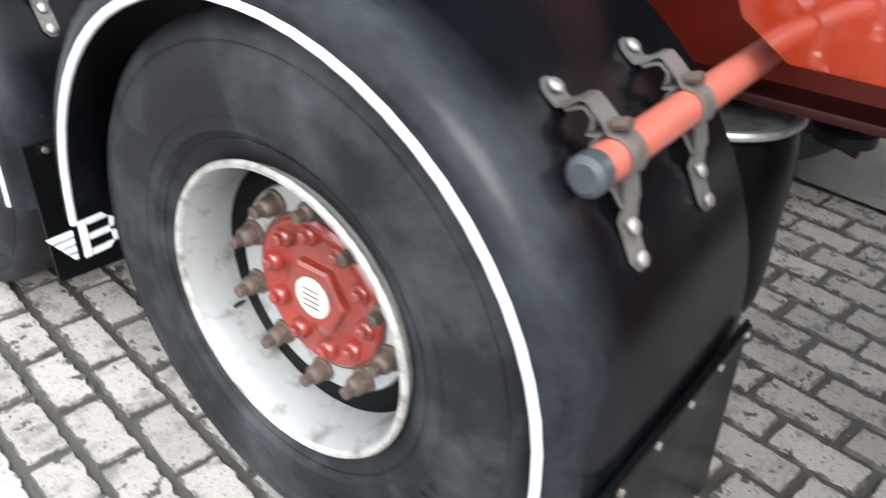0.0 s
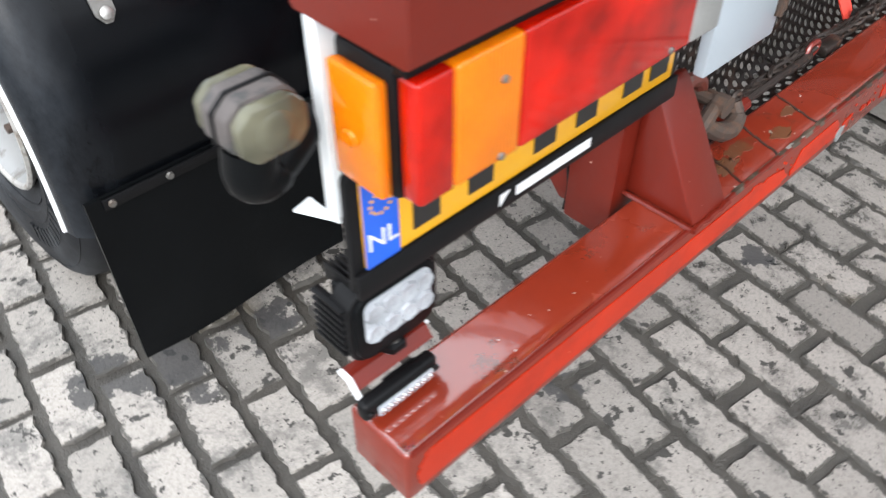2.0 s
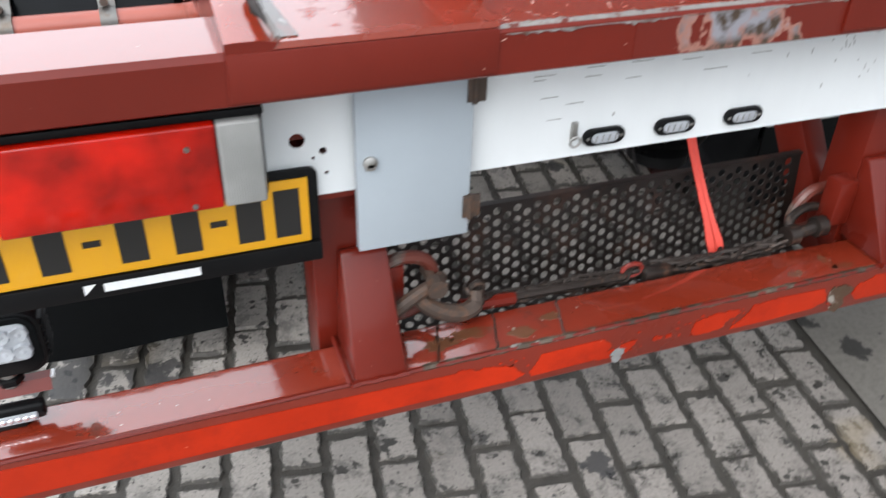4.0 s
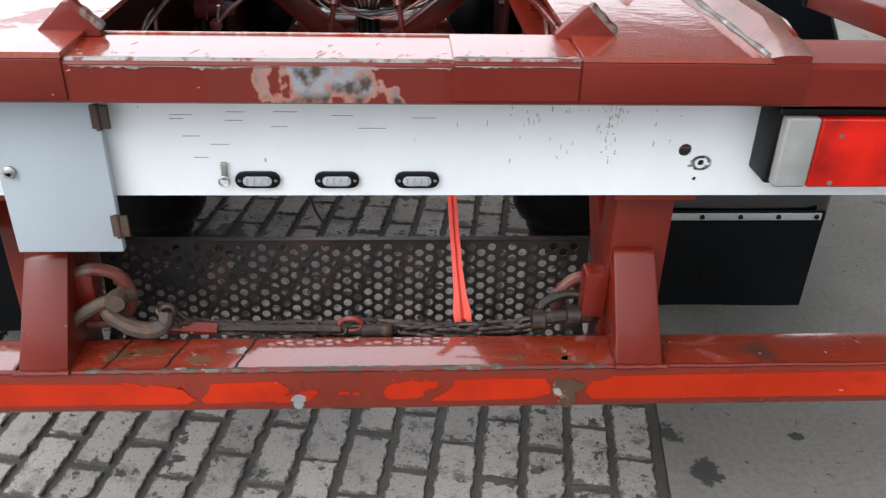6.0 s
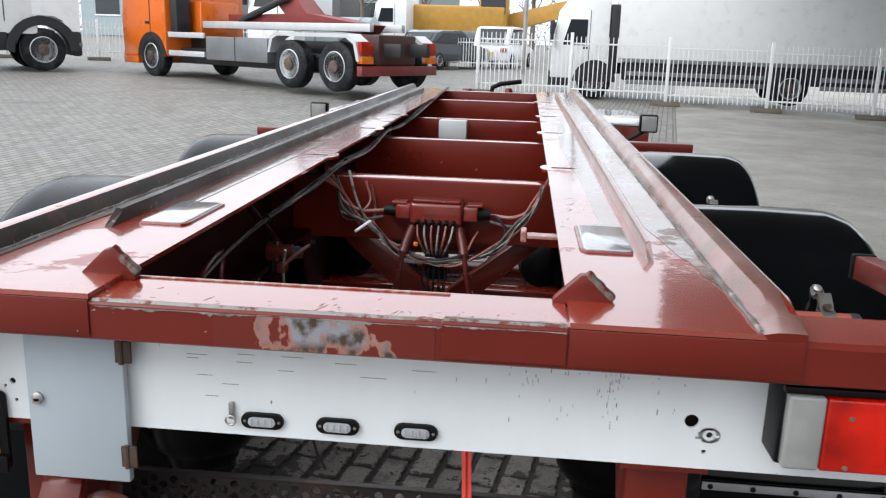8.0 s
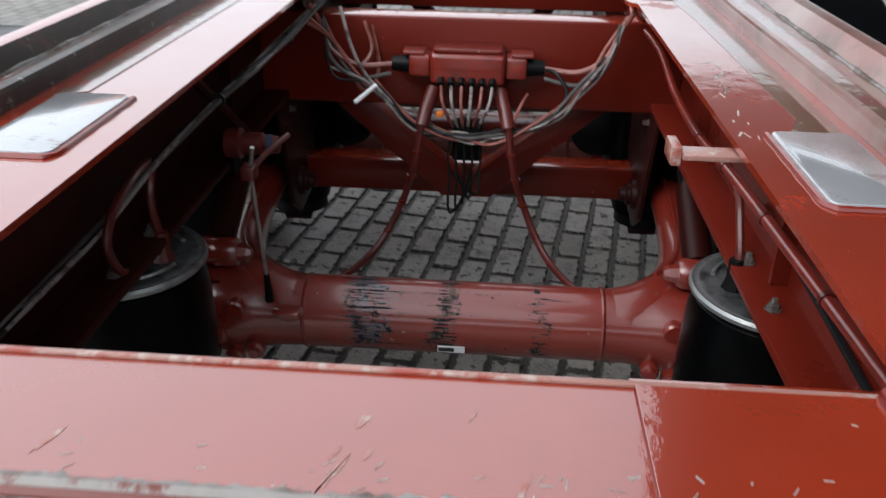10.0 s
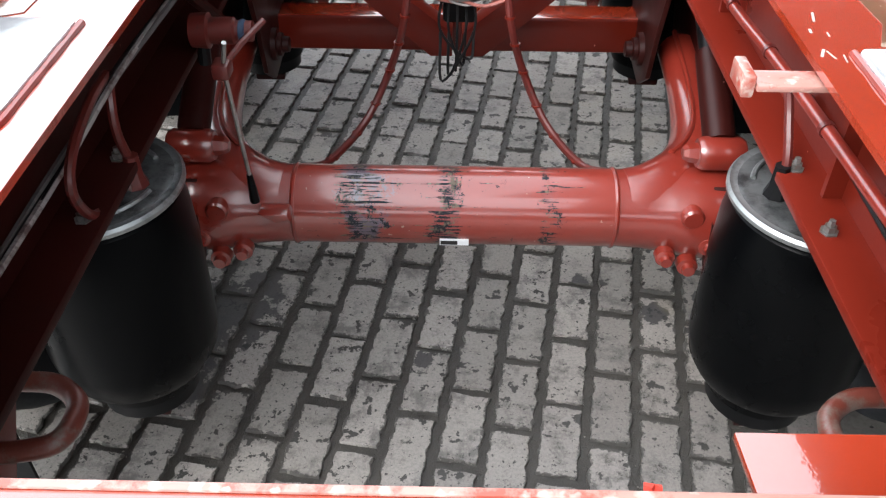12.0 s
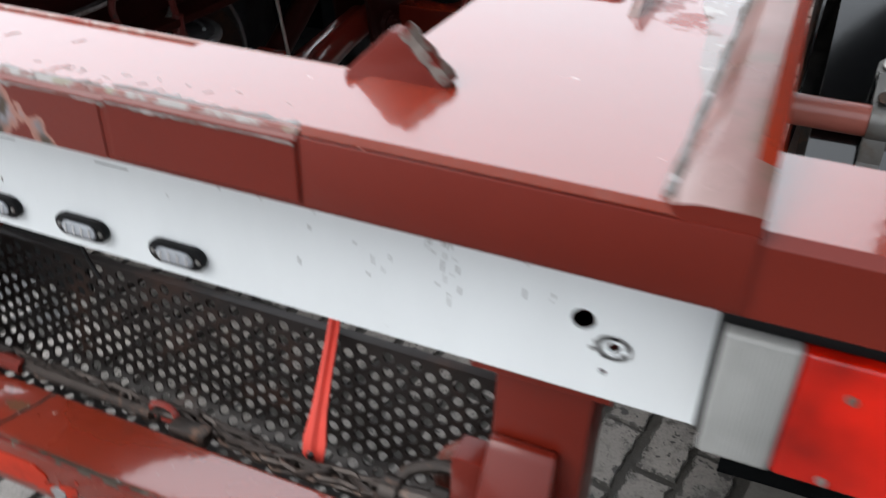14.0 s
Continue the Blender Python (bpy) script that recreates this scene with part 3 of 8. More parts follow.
# ---- building helpers ----
def mesh_of(name, bm, material, smooth=True):
    me = bpy.data.meshes.new(name)
    bmesh.ops.recalc_face_normals(bm, faces=bm.faces)
    bm.to_mesh(me)
    bm.free()
    me.materials.append(material)
    if smooth:
        me.shade_smooth()
        me.set_sharp_from_angle(angle=radians(35))
    return me


def part(name, bm, material, parent=None, label="", smooth=True):
    ob = new(name, mesh_of(name, bm, material, smooth))
    if parent is not None:
        ob.parent = parent
    return tagged(ob, label)


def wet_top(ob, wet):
    """Water lies on the upward faces only; their red base is lighter too."""
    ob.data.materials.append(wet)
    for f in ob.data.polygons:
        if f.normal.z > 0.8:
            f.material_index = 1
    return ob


def thing(name, label, category, group="", at=(0, 0, 0)):
    ob = new(name)
    ob.empty_display_size = 0.1
    ob.location = at
    return tagged(ob, label, category, group)


def add_box(bm, lo, hi, bevel=0.0, seg=2):
    v = [bm.verts.new((x, y, z)) for x in (lo[0], hi[0]) for y in (lo[1], hi[1]) for z in (lo[2], hi[2])]
    f = [bm.faces.new([v[i] for i in q]) for q in ((0, 1, 3, 2), (4, 6, 7, 5), (0, 4, 5, 1), (2, 3, 7, 6), (0, 2, 6, 4), (1, 5, 7, 3))]
    if bevel:
        edges = list({e for q in f for e in q.edges})
        bmesh.ops.bevel(bm, geom=edges, offset=bevel, segments=seg, affect="EDGES", profile=0.5)
    return v


def box(lo, hi, bevel=0.003, seg=2):
    bm = bmesh.new()
    add_box(bm, lo, hi, bevel, seg)
    return bm


def add_prism(bm, pts, axis, a, b, bevel=0.0):
    """Extrude a closed outline of 2D points along an axis from a to b. Points are (y, z), (x, z) or (x, y)."""
    def at(p, d):
        return {"x": (d, p[0], p[1]), "y": (p[0], d, p[1]), "z": (p[0], p[1], d)}[axis]
    lo, hi = [bm.verts.new(at(p, a)) for p in pts], [bm.verts.new(at(p, b)) for p in pts]
    n = len(pts)
    f = [bm.faces.new(lo), bm.faces.new(hi[::-1])] + [bm.faces.new((lo[i], hi[i], hi[(i + 1) % n], lo[(i + 1) % n])) for i in range(n)]
    if bevel:
        bmesh.ops.bevel(bm, geom=list({e for q in f for e in q.edges}), offset=bevel, segments=2, affect="EDGES", profile=0.5)


def prism(pts, axis, a, b, bevel=0.0):
    bm = bmesh.new()
    add_prism(bm, pts, axis, a, b, bevel)
    return bm


def add_tube(bm, path, r, seg=10, cap=True):
    """Sweep a circle along points."""
    pts = [Vector(p) for p in path]
    rings, side = [], None
    for i, p in enumerate(pts):
        d = (pts[min(i + 1, len(pts) - 1)] - pts[max(i - 1, 0)]).normalized()
        if side is None:
            side = d.cross(Vector((0, 0, 1)) if abs(d.z) < 0.9 else Vector((1, 0, 0))).normalized()
        side = (side - d * side.dot(d)).normalized()
        up = d.cross(side)
        rr = r[i] if isinstance(r, (list, tuple)) else r
        rings.append([bm.verts.new(p + (side * math.cos(a) + up * math.sin(a)) * rr) for a in (2 * math.pi * k / seg for k in range(seg))])
    for a, b in zip(rings, rings[1:]):
        for k in range(seg):
            bm.faces.new((a[k], a[(k + 1) % seg], b[(k + 1) % seg], b[k]))
    if cap:
        bm.faces.new(rings[0][::-1])
        bm.faces.new(rings[-1])


def tube(path, r, seg=10):
    bm = bmesh.new()
    add_tube(bm, path, r, seg)
    return bm


def curve_points(pts, steps=8):
    """Catmull-Rom through the points."""
    p = [Vector(q) for q in pts]
    p = [p[0] * 2 - p[1]] + p + [p[-1] * 2 - p[-2]]
    out = []
    for i in range(1, len(p) - 2):
        for s in range(steps):
            t = s / steps
            a, b, c, d = p[i - 1:i + 3]
            out.append(0.5 * (2 * b + (c - a) * t + (2 * a - 5 * b + 4 * c - d) * t * t + (3 * b - a - 3 * c + d) * t ** 3))
    return out + [p[-2]]


def add_lathe(bm, profile, axis, centre, seg=48, closed=False):
    """Turn (along, radius) points about an axis through centre."""
    rings = []
    for d, r in profile:
        ring = []
        for k in range(seg):
            a = 2 * math.pi * k / seg
            u, v = r * math.cos(a), r * math.sin(a)
            o = {"x": (d, u, v), "y": (u, d, v), "z": (u, v, d)}[axis]
            ring.append(bm.verts.new((centre[0] + o[0], centre[1] + o[1], centre[2] + o[2])))
        rings.append(ring)
    pairs = list(zip(rings, rings[1:])) + ([(rings[-1], rings[0])] if closed else [])
    for a, b in pairs:
        for k in range(seg):
            bm.faces.new((a[k], a[(k + 1) % seg], b[(k + 1) % seg], b[k]))
    if not closed:
        bm.faces.new(rings[0][::-1])
        bm.faces.new(rings[-1])


def lathe(profile, axis, centre, seg=48, closed=False):
    bm = bmesh.new()
    add_lathe(bm, profile, axis, centre, seg, closed)
    return bm


def sheet_with_holes(outline, holes, y, thick):
    """An upright sheet in the x-z plane with round holes (x, z, r) cut through it."""
    bm = bmesh.new()
    loops = [outline] + [[(x + r * math.cos(2 * math.pi * k / 12), z + r * math.sin(2 * math.pi * k / 12)) for k in range(12)] for x, z, r in holes]
    edges = []
    for lp in loops:
        v = [bm.verts.new((x, y, z)) for x, z in lp]
        edges += [bm.edges.new((v[i], v[(i + 1) % len(v)])) for i in range(len(v))]
    bmesh.ops.triangle_fill(bm, use_beauty=True, use_dissolve=False, edges=edges)
    ext = bmesh.ops.extrude_face_region(bm, geom=bm.faces[:])
    bmesh.ops.translate(bm, vec=(0, thick, 0), verts=[g for g in ext["geom"] if isinstance(g, bmesh.types.BMVert)])
    return bm


def stadium(cx, cz, w, h, seg=6):
    r = h / 2
    pts = []
    for sx, a0 in ((1, -90), (-1, 90)):
        for k in range(seg + 1):
            a = radians(a0 + 180 * k / seg)
            pts.append((cx + sx * (w / 2 - r) + r * math.cos(a), cz + r * math.sin(a)))
    return pts


def rounded(x0, z0, x1, z1, r, seg=4):
    pts = []
    for cx, cz, a0 in ((x1 - r, z1 - r, 0), (x0 + r, z1 - r, 90), (x0 + r, z0 + r, 180), (x1 - r, z0 + r, 270)):
        for k in range(seg + 1):
            a = radians(a0 + 90 * k / seg)
            pts.append((cx + r * math.cos(a), cz + r * math.sin(a)))
    return pts


def bolt(parent, at, axis, r=0.01, h=0.012, material=None, name="bolt"):
    """A hexagon head with a stub of thread, along an axis with its sign."""
    s, ax = (-1, axis[1]) if axis[0] == "-" else (1, axis)
    bm = bmesh.new()
    add_lathe(bm, [(0, r * 1.5), (s * h * 0.2, r * 1.5), (s * h * 0.2, r), (s * h, r), (s * h, r * 0.6), (s * h * 1.8, r * 0.55)], ax, at, 6)
    return part(name, bm, material or zinc, parent, smooth=False)


def text_part(name, body, size, at, rot, material, parent, depth=0.0006):
    cu = bpy.data.curves.new(name, "FONT")
    cu.body, cu.size, cu.extrude, cu.align_x, cu.align_y = body, size, depth, "CENTER", "CENTER"
    tmp = new("lettering_curve", cu)
    me = bpy.data.meshes.new_from_object(tmp)
    bpy.data.objects.remove(tmp)
    me.materials.append(material)
    ob = new(name, me)
    ob.matrix_basis = pose(*at, *rot)
    ob.parent = parent
    return ob


# ---- the trailer chassis ----
trailer = thing("container_trailer", "red-painted open container trailer chassis standing on grey pavers", "trailer")

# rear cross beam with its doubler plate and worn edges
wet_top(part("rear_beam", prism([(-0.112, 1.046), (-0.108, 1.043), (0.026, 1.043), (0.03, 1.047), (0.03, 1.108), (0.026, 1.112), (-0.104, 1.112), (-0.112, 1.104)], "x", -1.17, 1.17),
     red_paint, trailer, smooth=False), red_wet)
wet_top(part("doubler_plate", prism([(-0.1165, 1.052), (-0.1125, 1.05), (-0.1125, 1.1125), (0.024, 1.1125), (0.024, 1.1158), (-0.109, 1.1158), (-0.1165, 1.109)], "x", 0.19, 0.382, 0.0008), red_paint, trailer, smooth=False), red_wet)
part("burnt_patch", box((-0.178, -0.1131, 1.0465), (0.178, -0.1119, 1.1035), 0), red_burnt, trailer, "scorched bare metal patch on the beam")
for sx in (-1, 1):
    part("corner_plate", box((min(sx * 0.385, sx * 0.735), -0.1155, 1.05), (max(sx * 0.385, sx * 0.735), -0.1123, 1.1118), 0.001), red_paint, trailer)
    if sx > 0:
        part("gusset_plate", prism([(0.21, 0.03), (0.53, 0.03), (0.53, 0.127), (0.205, 0.125)], "z", 1.043, 1.051, 0.0015), red_wet, trailer)
rs = random.Random(17)
for x0, x1, yf in ((-0.375, -0.02, -0.1131), (-0.01, 0.188, -0.1131), (0.192, 0.38, -0.1173)):
    k = int((x1 - x0) / 0.006)
    up = 1.1068 if yf < -0.115 else 1.1025
    edge = [(x0 + (x1 - x0) * j / k, up - 0.001 - abs(rs.gauss(0, 0.002)) * max(0.0, 0.1 + math.sin(j * 0.21) + math.sin(j * 0.083) - 0.1)) for j in range(k + 1)]
    part("chipped_edge", prism([(x0, up)] + edge + [(x1, up)], "y", yf - 0.0004, yf + 0.0008), bare_edge, trailer, "paint worn to bare metal along the beam edge")
    top = [(x0 + (x1 - x0) * j / k, -0.1025 + abs(rs.gauss(0, 0.003)) * (0.5 + math.sin(j * 0.17) ** 2)) for j in range(k + 1)]
    zt = 1.1162 if yf < -0.115 else 1.1122
    part("chipped_edge", prism([(x0, -0.1042)] + top + [(x1, -0.1042)], "z", zt - 0.0006, zt + 0.0004), bare_edge, trailer, "paint worn to bare metal along the beam edge")
# the beam's upper front edge, worn through to pale metal
for x0, x1, a, b in ((-0.382, 0.1895, (-0.1075, 1.1085), (-0.104, 1.112)), (0.1905, 0.3815, (-0.1122, 1.1128), (-0.109, 1.1158))):
    part("worn_chamfer", prism([(a[0] - 0.0004, a[1] - 0.0006), (a[0] - 0.0008, a[1] + 0.0002), (b[0] - 0.0002, b[1] + 0.0008), (b[0] + 0.0008, b[1] + 0.0004), (a[0] + 0.002, a[1] - 0.0006)], "x", x0, x1), chamfer_bare, trailer, "upper beam edge worn to pale metal")
for sx in (-1, 1):
    bm = prism([(-0.05, 1.1125), (0.05, 1.1125), (0.048, 1.122), (0.004, 1.165), (-0.004, 1.165), (-0.048, 1.122)], "y", 0.004, 0.026, 0.0015)
    bmesh.ops.translate(bm, vec=(sx * 0.41, 0, 0), verts=bm.verts)
    part("locating_wedge", bm, red_paint, trailer, "triangular welded guide wedge")
    bm = bmesh.new()
    add_tube(bm, [(sx * 0.41 + 0.004 + 0.045 * k / 8, 0.016, 1.164 - 0.042 * k / 8) for k in range(9)], [0.0112 + 0.0012 * math.sin(k * 2.1) for k in range(9)], 8)
    part("weld_bead", bm, worn_edge, trailer)
part("top_lip", box((-0.385, 0.024, 1.1122), (0.385, 0.03, 1.1152), 0.0008), stub_pale, trailer)

# dried pale smears on the beam's top
rs = random.Random(41)
for x, y, ln, wd in ((-0.01, -0.085, 0.03, 0.006), (-0.012, -0.065, 0.01, 0.005), (0.009, -0.065, 0.009, 0.005), (0.001, -0.031, 0.012, 0.008), (0.107, -0.092, 0.028, 0.005), (0.164, -0.098, 0.016, 0.006), (-0.2, -0.07, 0.02, 0.005), (-0.3, -0.03, 0.012, 0.006), (0.075, -0.02, 0.01, 0.004)):
    pts = []
    for k in range(18):
        a = 2 * math.pi * k / 18
        q = rs.uniform(0.6, 1.15)
        pts.append((x + 0.45 * wd * q * math.cos(a) + 0.25 * ln * math.sin(a), y + 0.7 * ln * q * math.sin(a)))
    part("dried_smear", prism(pts, "z", 1.1119, 1.1124), stub_pale, trailer)

# a few thin pale scratches along the beam's worn front edge
rs = random.Random(77)
bm = bmesh.new()
for k in range(46):
    x, y = rs.uniform(-0.38, 0.36), min(max(rs.gauss(-0.085, 0.012), -0.099), -0.05)
    z = 1.1161 if 0.19 < x < 0.382 else 1.1122
    ln, wd, a = rs.uniform(0.001, 0.005), rs.uniform(0.0003, 0.0008), rs.gauss(0.5, 0.7)
    ux, uy = math.cos(a), math.sin(a)
    quad = [(x - ux * ln - uy * wd, y - uy * ln + ux * wd), (x - ux * ln + uy * wd, y - uy * ln - ux * wd), (x + ux * ln + uy * wd, y + uy * ln - ux * wd), (x + ux * ln - uy * wd, y + uy * ln + ux * wd)]
    add_prism(bm, quad, "z", z - 0.0004, z + 0.0002)
tagged(part("paint_fleck", bm, rim_edge, trailer, "short pale scratches in the red paint", smooth=False), kind="stuff")

# two long rails: web, flanges, guides
FAR = 6.25
for sx in (-1, 1):
    def sp(pts):
        return [(sx * a, b) for a, b in pts]
    tabs = (1.55, 2.72, 3.66, 4.9) if sx > 0 else (1.62, 2.6, 3.4, 4.9)
    edge = [(0.385, -0.112)]
    for ty in tabs:
        for k in range(9):
            a = math.pi * k / 8
            edge.append((0.385 - 0.024 * math.sin(a), ty - 0.06 * math.cos(a)))
    edge += [(0.385, FAR), (0.735, FAR), (0.735, -0.112)]
    part("rail_top_plate", prism(sp(edge), "z", 1.1125, 1.1215), red_wet, trailer, "wet red steel rail top plate mirroring the sky")
    # left web's inner side carries shade in its colour, outer side plain red
    web = part("rail_web", box((min(sx * 0.555, sx * 0.567), 0.03, 0.828), (max(sx * 0.555, sx * 0.567), FAR, 1.1125), 0), red_shaded if sx < 0 else red_paint, trailer)
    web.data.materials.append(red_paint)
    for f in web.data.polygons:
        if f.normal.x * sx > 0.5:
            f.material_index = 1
    part("rail_lower_flange", box((min(sx * 0.482, sx * 0.64), 0.10, 0.812), (max(sx * 0.482, sx * 0.64), FAR, 0.8285), 0.002), red_shaded if sx < 0 else red_paint, trailer)
    g0, g1, gy = (0.552, 0.59, 0.345) if sx < 0 else (0.538, 0.567, 0.285)
    bm = prism(sp([(g0, 1.1217), (g0, 1.146), (g0 + 0.004, 1.152), (g1 - 0.005, 1.154), (g1, 1.148), (g1, 1.1217)]), "y", gy, 5.75)
    for v in bm.verts:
        if v.co.y < gy + 0.01:
            v.co.x += sx * (g1 - abs(v.co.x)) * 0.6
            if v.co.z > 1.14:
                v.co.y += 0.055
    part("inner_guide_angle", bm, dark_rust if sx < 0 else scraped_mirror_red, trailer, "rusty worn steel guide angle with a sloping end", smooth=False)
    bm = bmesh.new()
    prof = [(0.672, 1.1217), (0.683, 1.142), (0.694, 1.156), (0.722, 1.158), (0.736, 1.15), (0.738, 1.05), (0.7355, 1.05)]
    rings = [[bm.verts.new((sx * x, y, 1.1217 + (z - 1.1217) * k if z > 1.1217 else z)) for x, z in prof] for y, k in ((-0.114, 0.12), (-0.06, 0.55), (0.0, 1.0), (6.2, 1.0))]
    for a, b in zip(rings, rings[1:]):
        for q in range(7):
            bm.faces.new((a[q], a[(q + 1) % 7], b[(q + 1) % 7], b[q]))
    bm.faces.new(rings[0])
    bm.faces.new(rings[-1][::-1])
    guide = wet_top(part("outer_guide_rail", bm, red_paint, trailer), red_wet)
    # inner faces hold rust plus mirrored surroundings as colour: dark left, sky-pale right
    guide.data.materials.append(dark_rust if sx < 0 else scraped_mirror_red)
    for f in guide.data.polygons:
        if f.center.z > 1.12 and f.normal.x * sx < 0.35 and abs(f.normal.y) < 0.8:
            f.material_index = 2 if sx > 0 or f.normal.z < 0.8 else 1
    bm = bmesh.new()
    add_tube(bm, [(sx * (0.671 + 0.0008 * math.sin(k * 1.9)), -0.105 + 6.25 * k / 120, 1.1228) for k in range(121)], [0.0045 + 0.0016 * math.sin(k * 2.3) for k in range(121)], 6)
    part("worn_rail_edge", bm, bare_edge, trailer)
    if sx > 0:
        part("worn_track", prism([(0.61, 0.5), (0.625, 0.36), (0.64, 0.3), (0.652, 0.16), (0.668, 0.08), (0.668, 6.1), (0.59, 6.1), (0.592, 0.62)], "z", 1.1217, 1.1223), wet_brown, trailer, "wet brown worn track along the rail")
    if sx > 0:
        rt = random.Random(23)
        pts = [(0.455 + rt.gauss(0, 0.006), 0.61 + rt.gauss(0, 0.006))] + [(0.47 + 0.02 * math.sin(2.1 * y) + rt.gauss(0, 0.004), y) for y in (0.66, 0.72, 0.8, 0.88, 0.97, 1.08, 1.2, 1.35, 1.5, 1.8, 2.2, 2.7, 3.2)]
        pts += [(0.536, 3.3), (0.536, 0.6)]
        part("brown_puddle", prism(pts, "z", 1.1217, 1.1221), wet_brown, trailer, "brown rain-washed dirt on the rail plate")
        bm = bmesh.new()
        for k in range(16):
            y = 0.55 + 0.42 * rt.random()
            x = 0.4 + 0.1 * (y - 0.55) + rt.gauss(0, 0.007)
            ln, wd, a = rt.uniform(0.004, 0.016), rt.uniform(0.0008, 0.002), 1.35 + rt.gauss(0, 0.2)
            ux, uy = math.cos(a), math.sin(a)
            add_prism(bm, [(x - ux * ln - uy * wd, y - uy * ln + ux * wd), (x - ux * ln + uy * wd, y - uy * ln - ux * wd), (x + ux * ln + uy * wd, y + uy * ln - ux * wd), (x + ux * ln - uy * wd, y + uy * ln + ux * wd)], "z", 1.1214, 1.1218)
        tagged(part("paint_gouge", bm, rim_edge, trailer, "pale gouges along the rail plate", smooth=False), kind="stuff")
    if sx < 0:
        part("worn_track", prism(sp([(0.645, -0.1), (0.656, 0.07), (0.65, 0.3), (0.63, 0.62), (0.596, 0.9), (0.596, 6.15), (0.67, 6.15), (0.67, -0.1)]), "z", 1.1217, 1.1232), rail_steel, trailer,
             "brown worn track along the rail")
        part("worn_track", prism(sp([(0.508, 0.66), (0.55, 0.64), (0.55, 5.7), (0.515, 5.7), (0.49, 2.0)]), "z", 1.1217, 1.1229), wet_brown, trailer)
    y0 = 0.35 if sx > 0 else 0.40
    part("wear_plate", prism(rounded(min(sx * 0.434, sx * 0.536), y0, max(sx * 0.434, sx * 0.536), y0 + 0.235, 0.012), "z", 1.1217, 1.1285, 0.0015), grey_plate_mat, trailer, "bright bare steel wear plate")
    bm = bmesh.new()
    path = [(sx * 0.431, y0 + 0.235 - 0.0235 * k, 1.1225) for k in range(10)] + [(sx * (0.431 + 0.0009), y0 + 0.008, 1.1225)] + [(sx * (0.442 + 0.0092 * k), y0 - 0.003, 1.1225) for k in range(11)]
    add_tube(bm, path, [0.0045 + 0.0006 * math.sin(k * 2.3) for k in range(len(path))], 8)
    part("weld_bead", bm, red_hub, trailer, "painted weld bead round the plate")
    for ty in tabs:
        part("slot", box((min(sx * 0.40, sx * 0.48), ty - 0.006, 1.1217), (max(sx * 0.40, sx * 0.48), ty + 0.006, 1.123), 0), plain_black, trailer)
    # web stiffeners over the axles
    for sy in ((1.35, 2.1, 3.1) if sx < 0 else (0.72, 1.35, 2.1, 3.1)):
        part("web_stiffener", box((min(sx * 0.527, sx * 0.555), sy, 0.829), (max(sx * 0.527, sx * 0.555), sy + 0.01, 1.112), 0), red_shaded if sx < 0 else red_paint, trailer)
    for by in (0.643, 0.795):
        bolt(trailer, (sx * 0.511, by, 0.8287), "z", 0.009, 0.011, zinc_dull)

# deep outer box along the rear end of each rail
for sx in (-1, 1):
    part("rail_side_box", prism([(0.035, 0.913), (0.66, 0.915), (0.737, 0.965), (0.80, 1.112), (0.035, 1.112)], "x", min(sx * 0.5675, sx * 0.7345), max(sx * 0.5675, sx * 0.7345), 0.004), red_wet, trailer)

# side tube from the beam's right end towards the mudguard
part("side_tube", prism([(0.031, 1.05), (0.72, 1.0), (0.72, 1.058), (0.031, 1.108)], "x", 1.115, 1.165, 0.004), red_paint, trailer)
part("tube_end_cap", box((1.112, 0.721, 0.998), (1.168, 0.74, 1.06), 0.004), black_part, trailer)

# cross members
for y, z0, z1, d in ((1.70, 0.80, 1.035, 0.09), (2.86, 0.84, 1.05, 0.09), (4.05, 0.90, 1.05, 0.09), (5.3, 0.9, 1.085, 0.12), (6.1, 0.85, 1.11, 0.12)):
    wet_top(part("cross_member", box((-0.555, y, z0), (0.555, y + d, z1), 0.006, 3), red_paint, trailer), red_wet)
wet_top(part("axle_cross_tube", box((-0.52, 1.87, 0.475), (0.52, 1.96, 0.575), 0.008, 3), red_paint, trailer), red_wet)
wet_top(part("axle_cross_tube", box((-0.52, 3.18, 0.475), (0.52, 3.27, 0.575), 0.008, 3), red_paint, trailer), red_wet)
for sx in (-1, 1):
    bm = prism([(sx * 0.44, 0.83), (sx * 0.34, 0.83), (sx * 0.012, 0.565), (sx * 0.012, 0.5), (sx * 0.07, 0.5)], "y", 1.79, 1.86, 0.003)
    part("v_brace", bm, red_paint, trailer, "red plate brace running down to the cross tube")
    part("v_brace", prism([(sx * 0.40, 0.95), (sx * 0.34, 0.97), (sx * 0.06, 0.62), (sx * 0.12, 0.60)], "y", 3.0, 3.06, 0.003), red_shaded, trailer)
part("air_tank", lathe([(-0.36, 0.02), (-0.35, 0.08), (-0.32, 0.125), (0.32, 0.125), (0.35, 0.08), (0.36, 0.02)], "x", (0.05, 2.35, 0.72), 32), red_paint, trailer, "red painted air tank")
part("junction_box", box((-0.235, 3.93, 0.925), (-0.06, 4.02, 1.05), 0.006), grey_box_mat, trailer, "light grey junction box on the cross member")

# drawbar end
part("drawbar", prism([(-0.30, 6.22), (0.30, 6.22), (0.09, 7.6), (-0.09, 7.6)], "z", 0.86, 0.98, 0.008), red_paint, trailer)
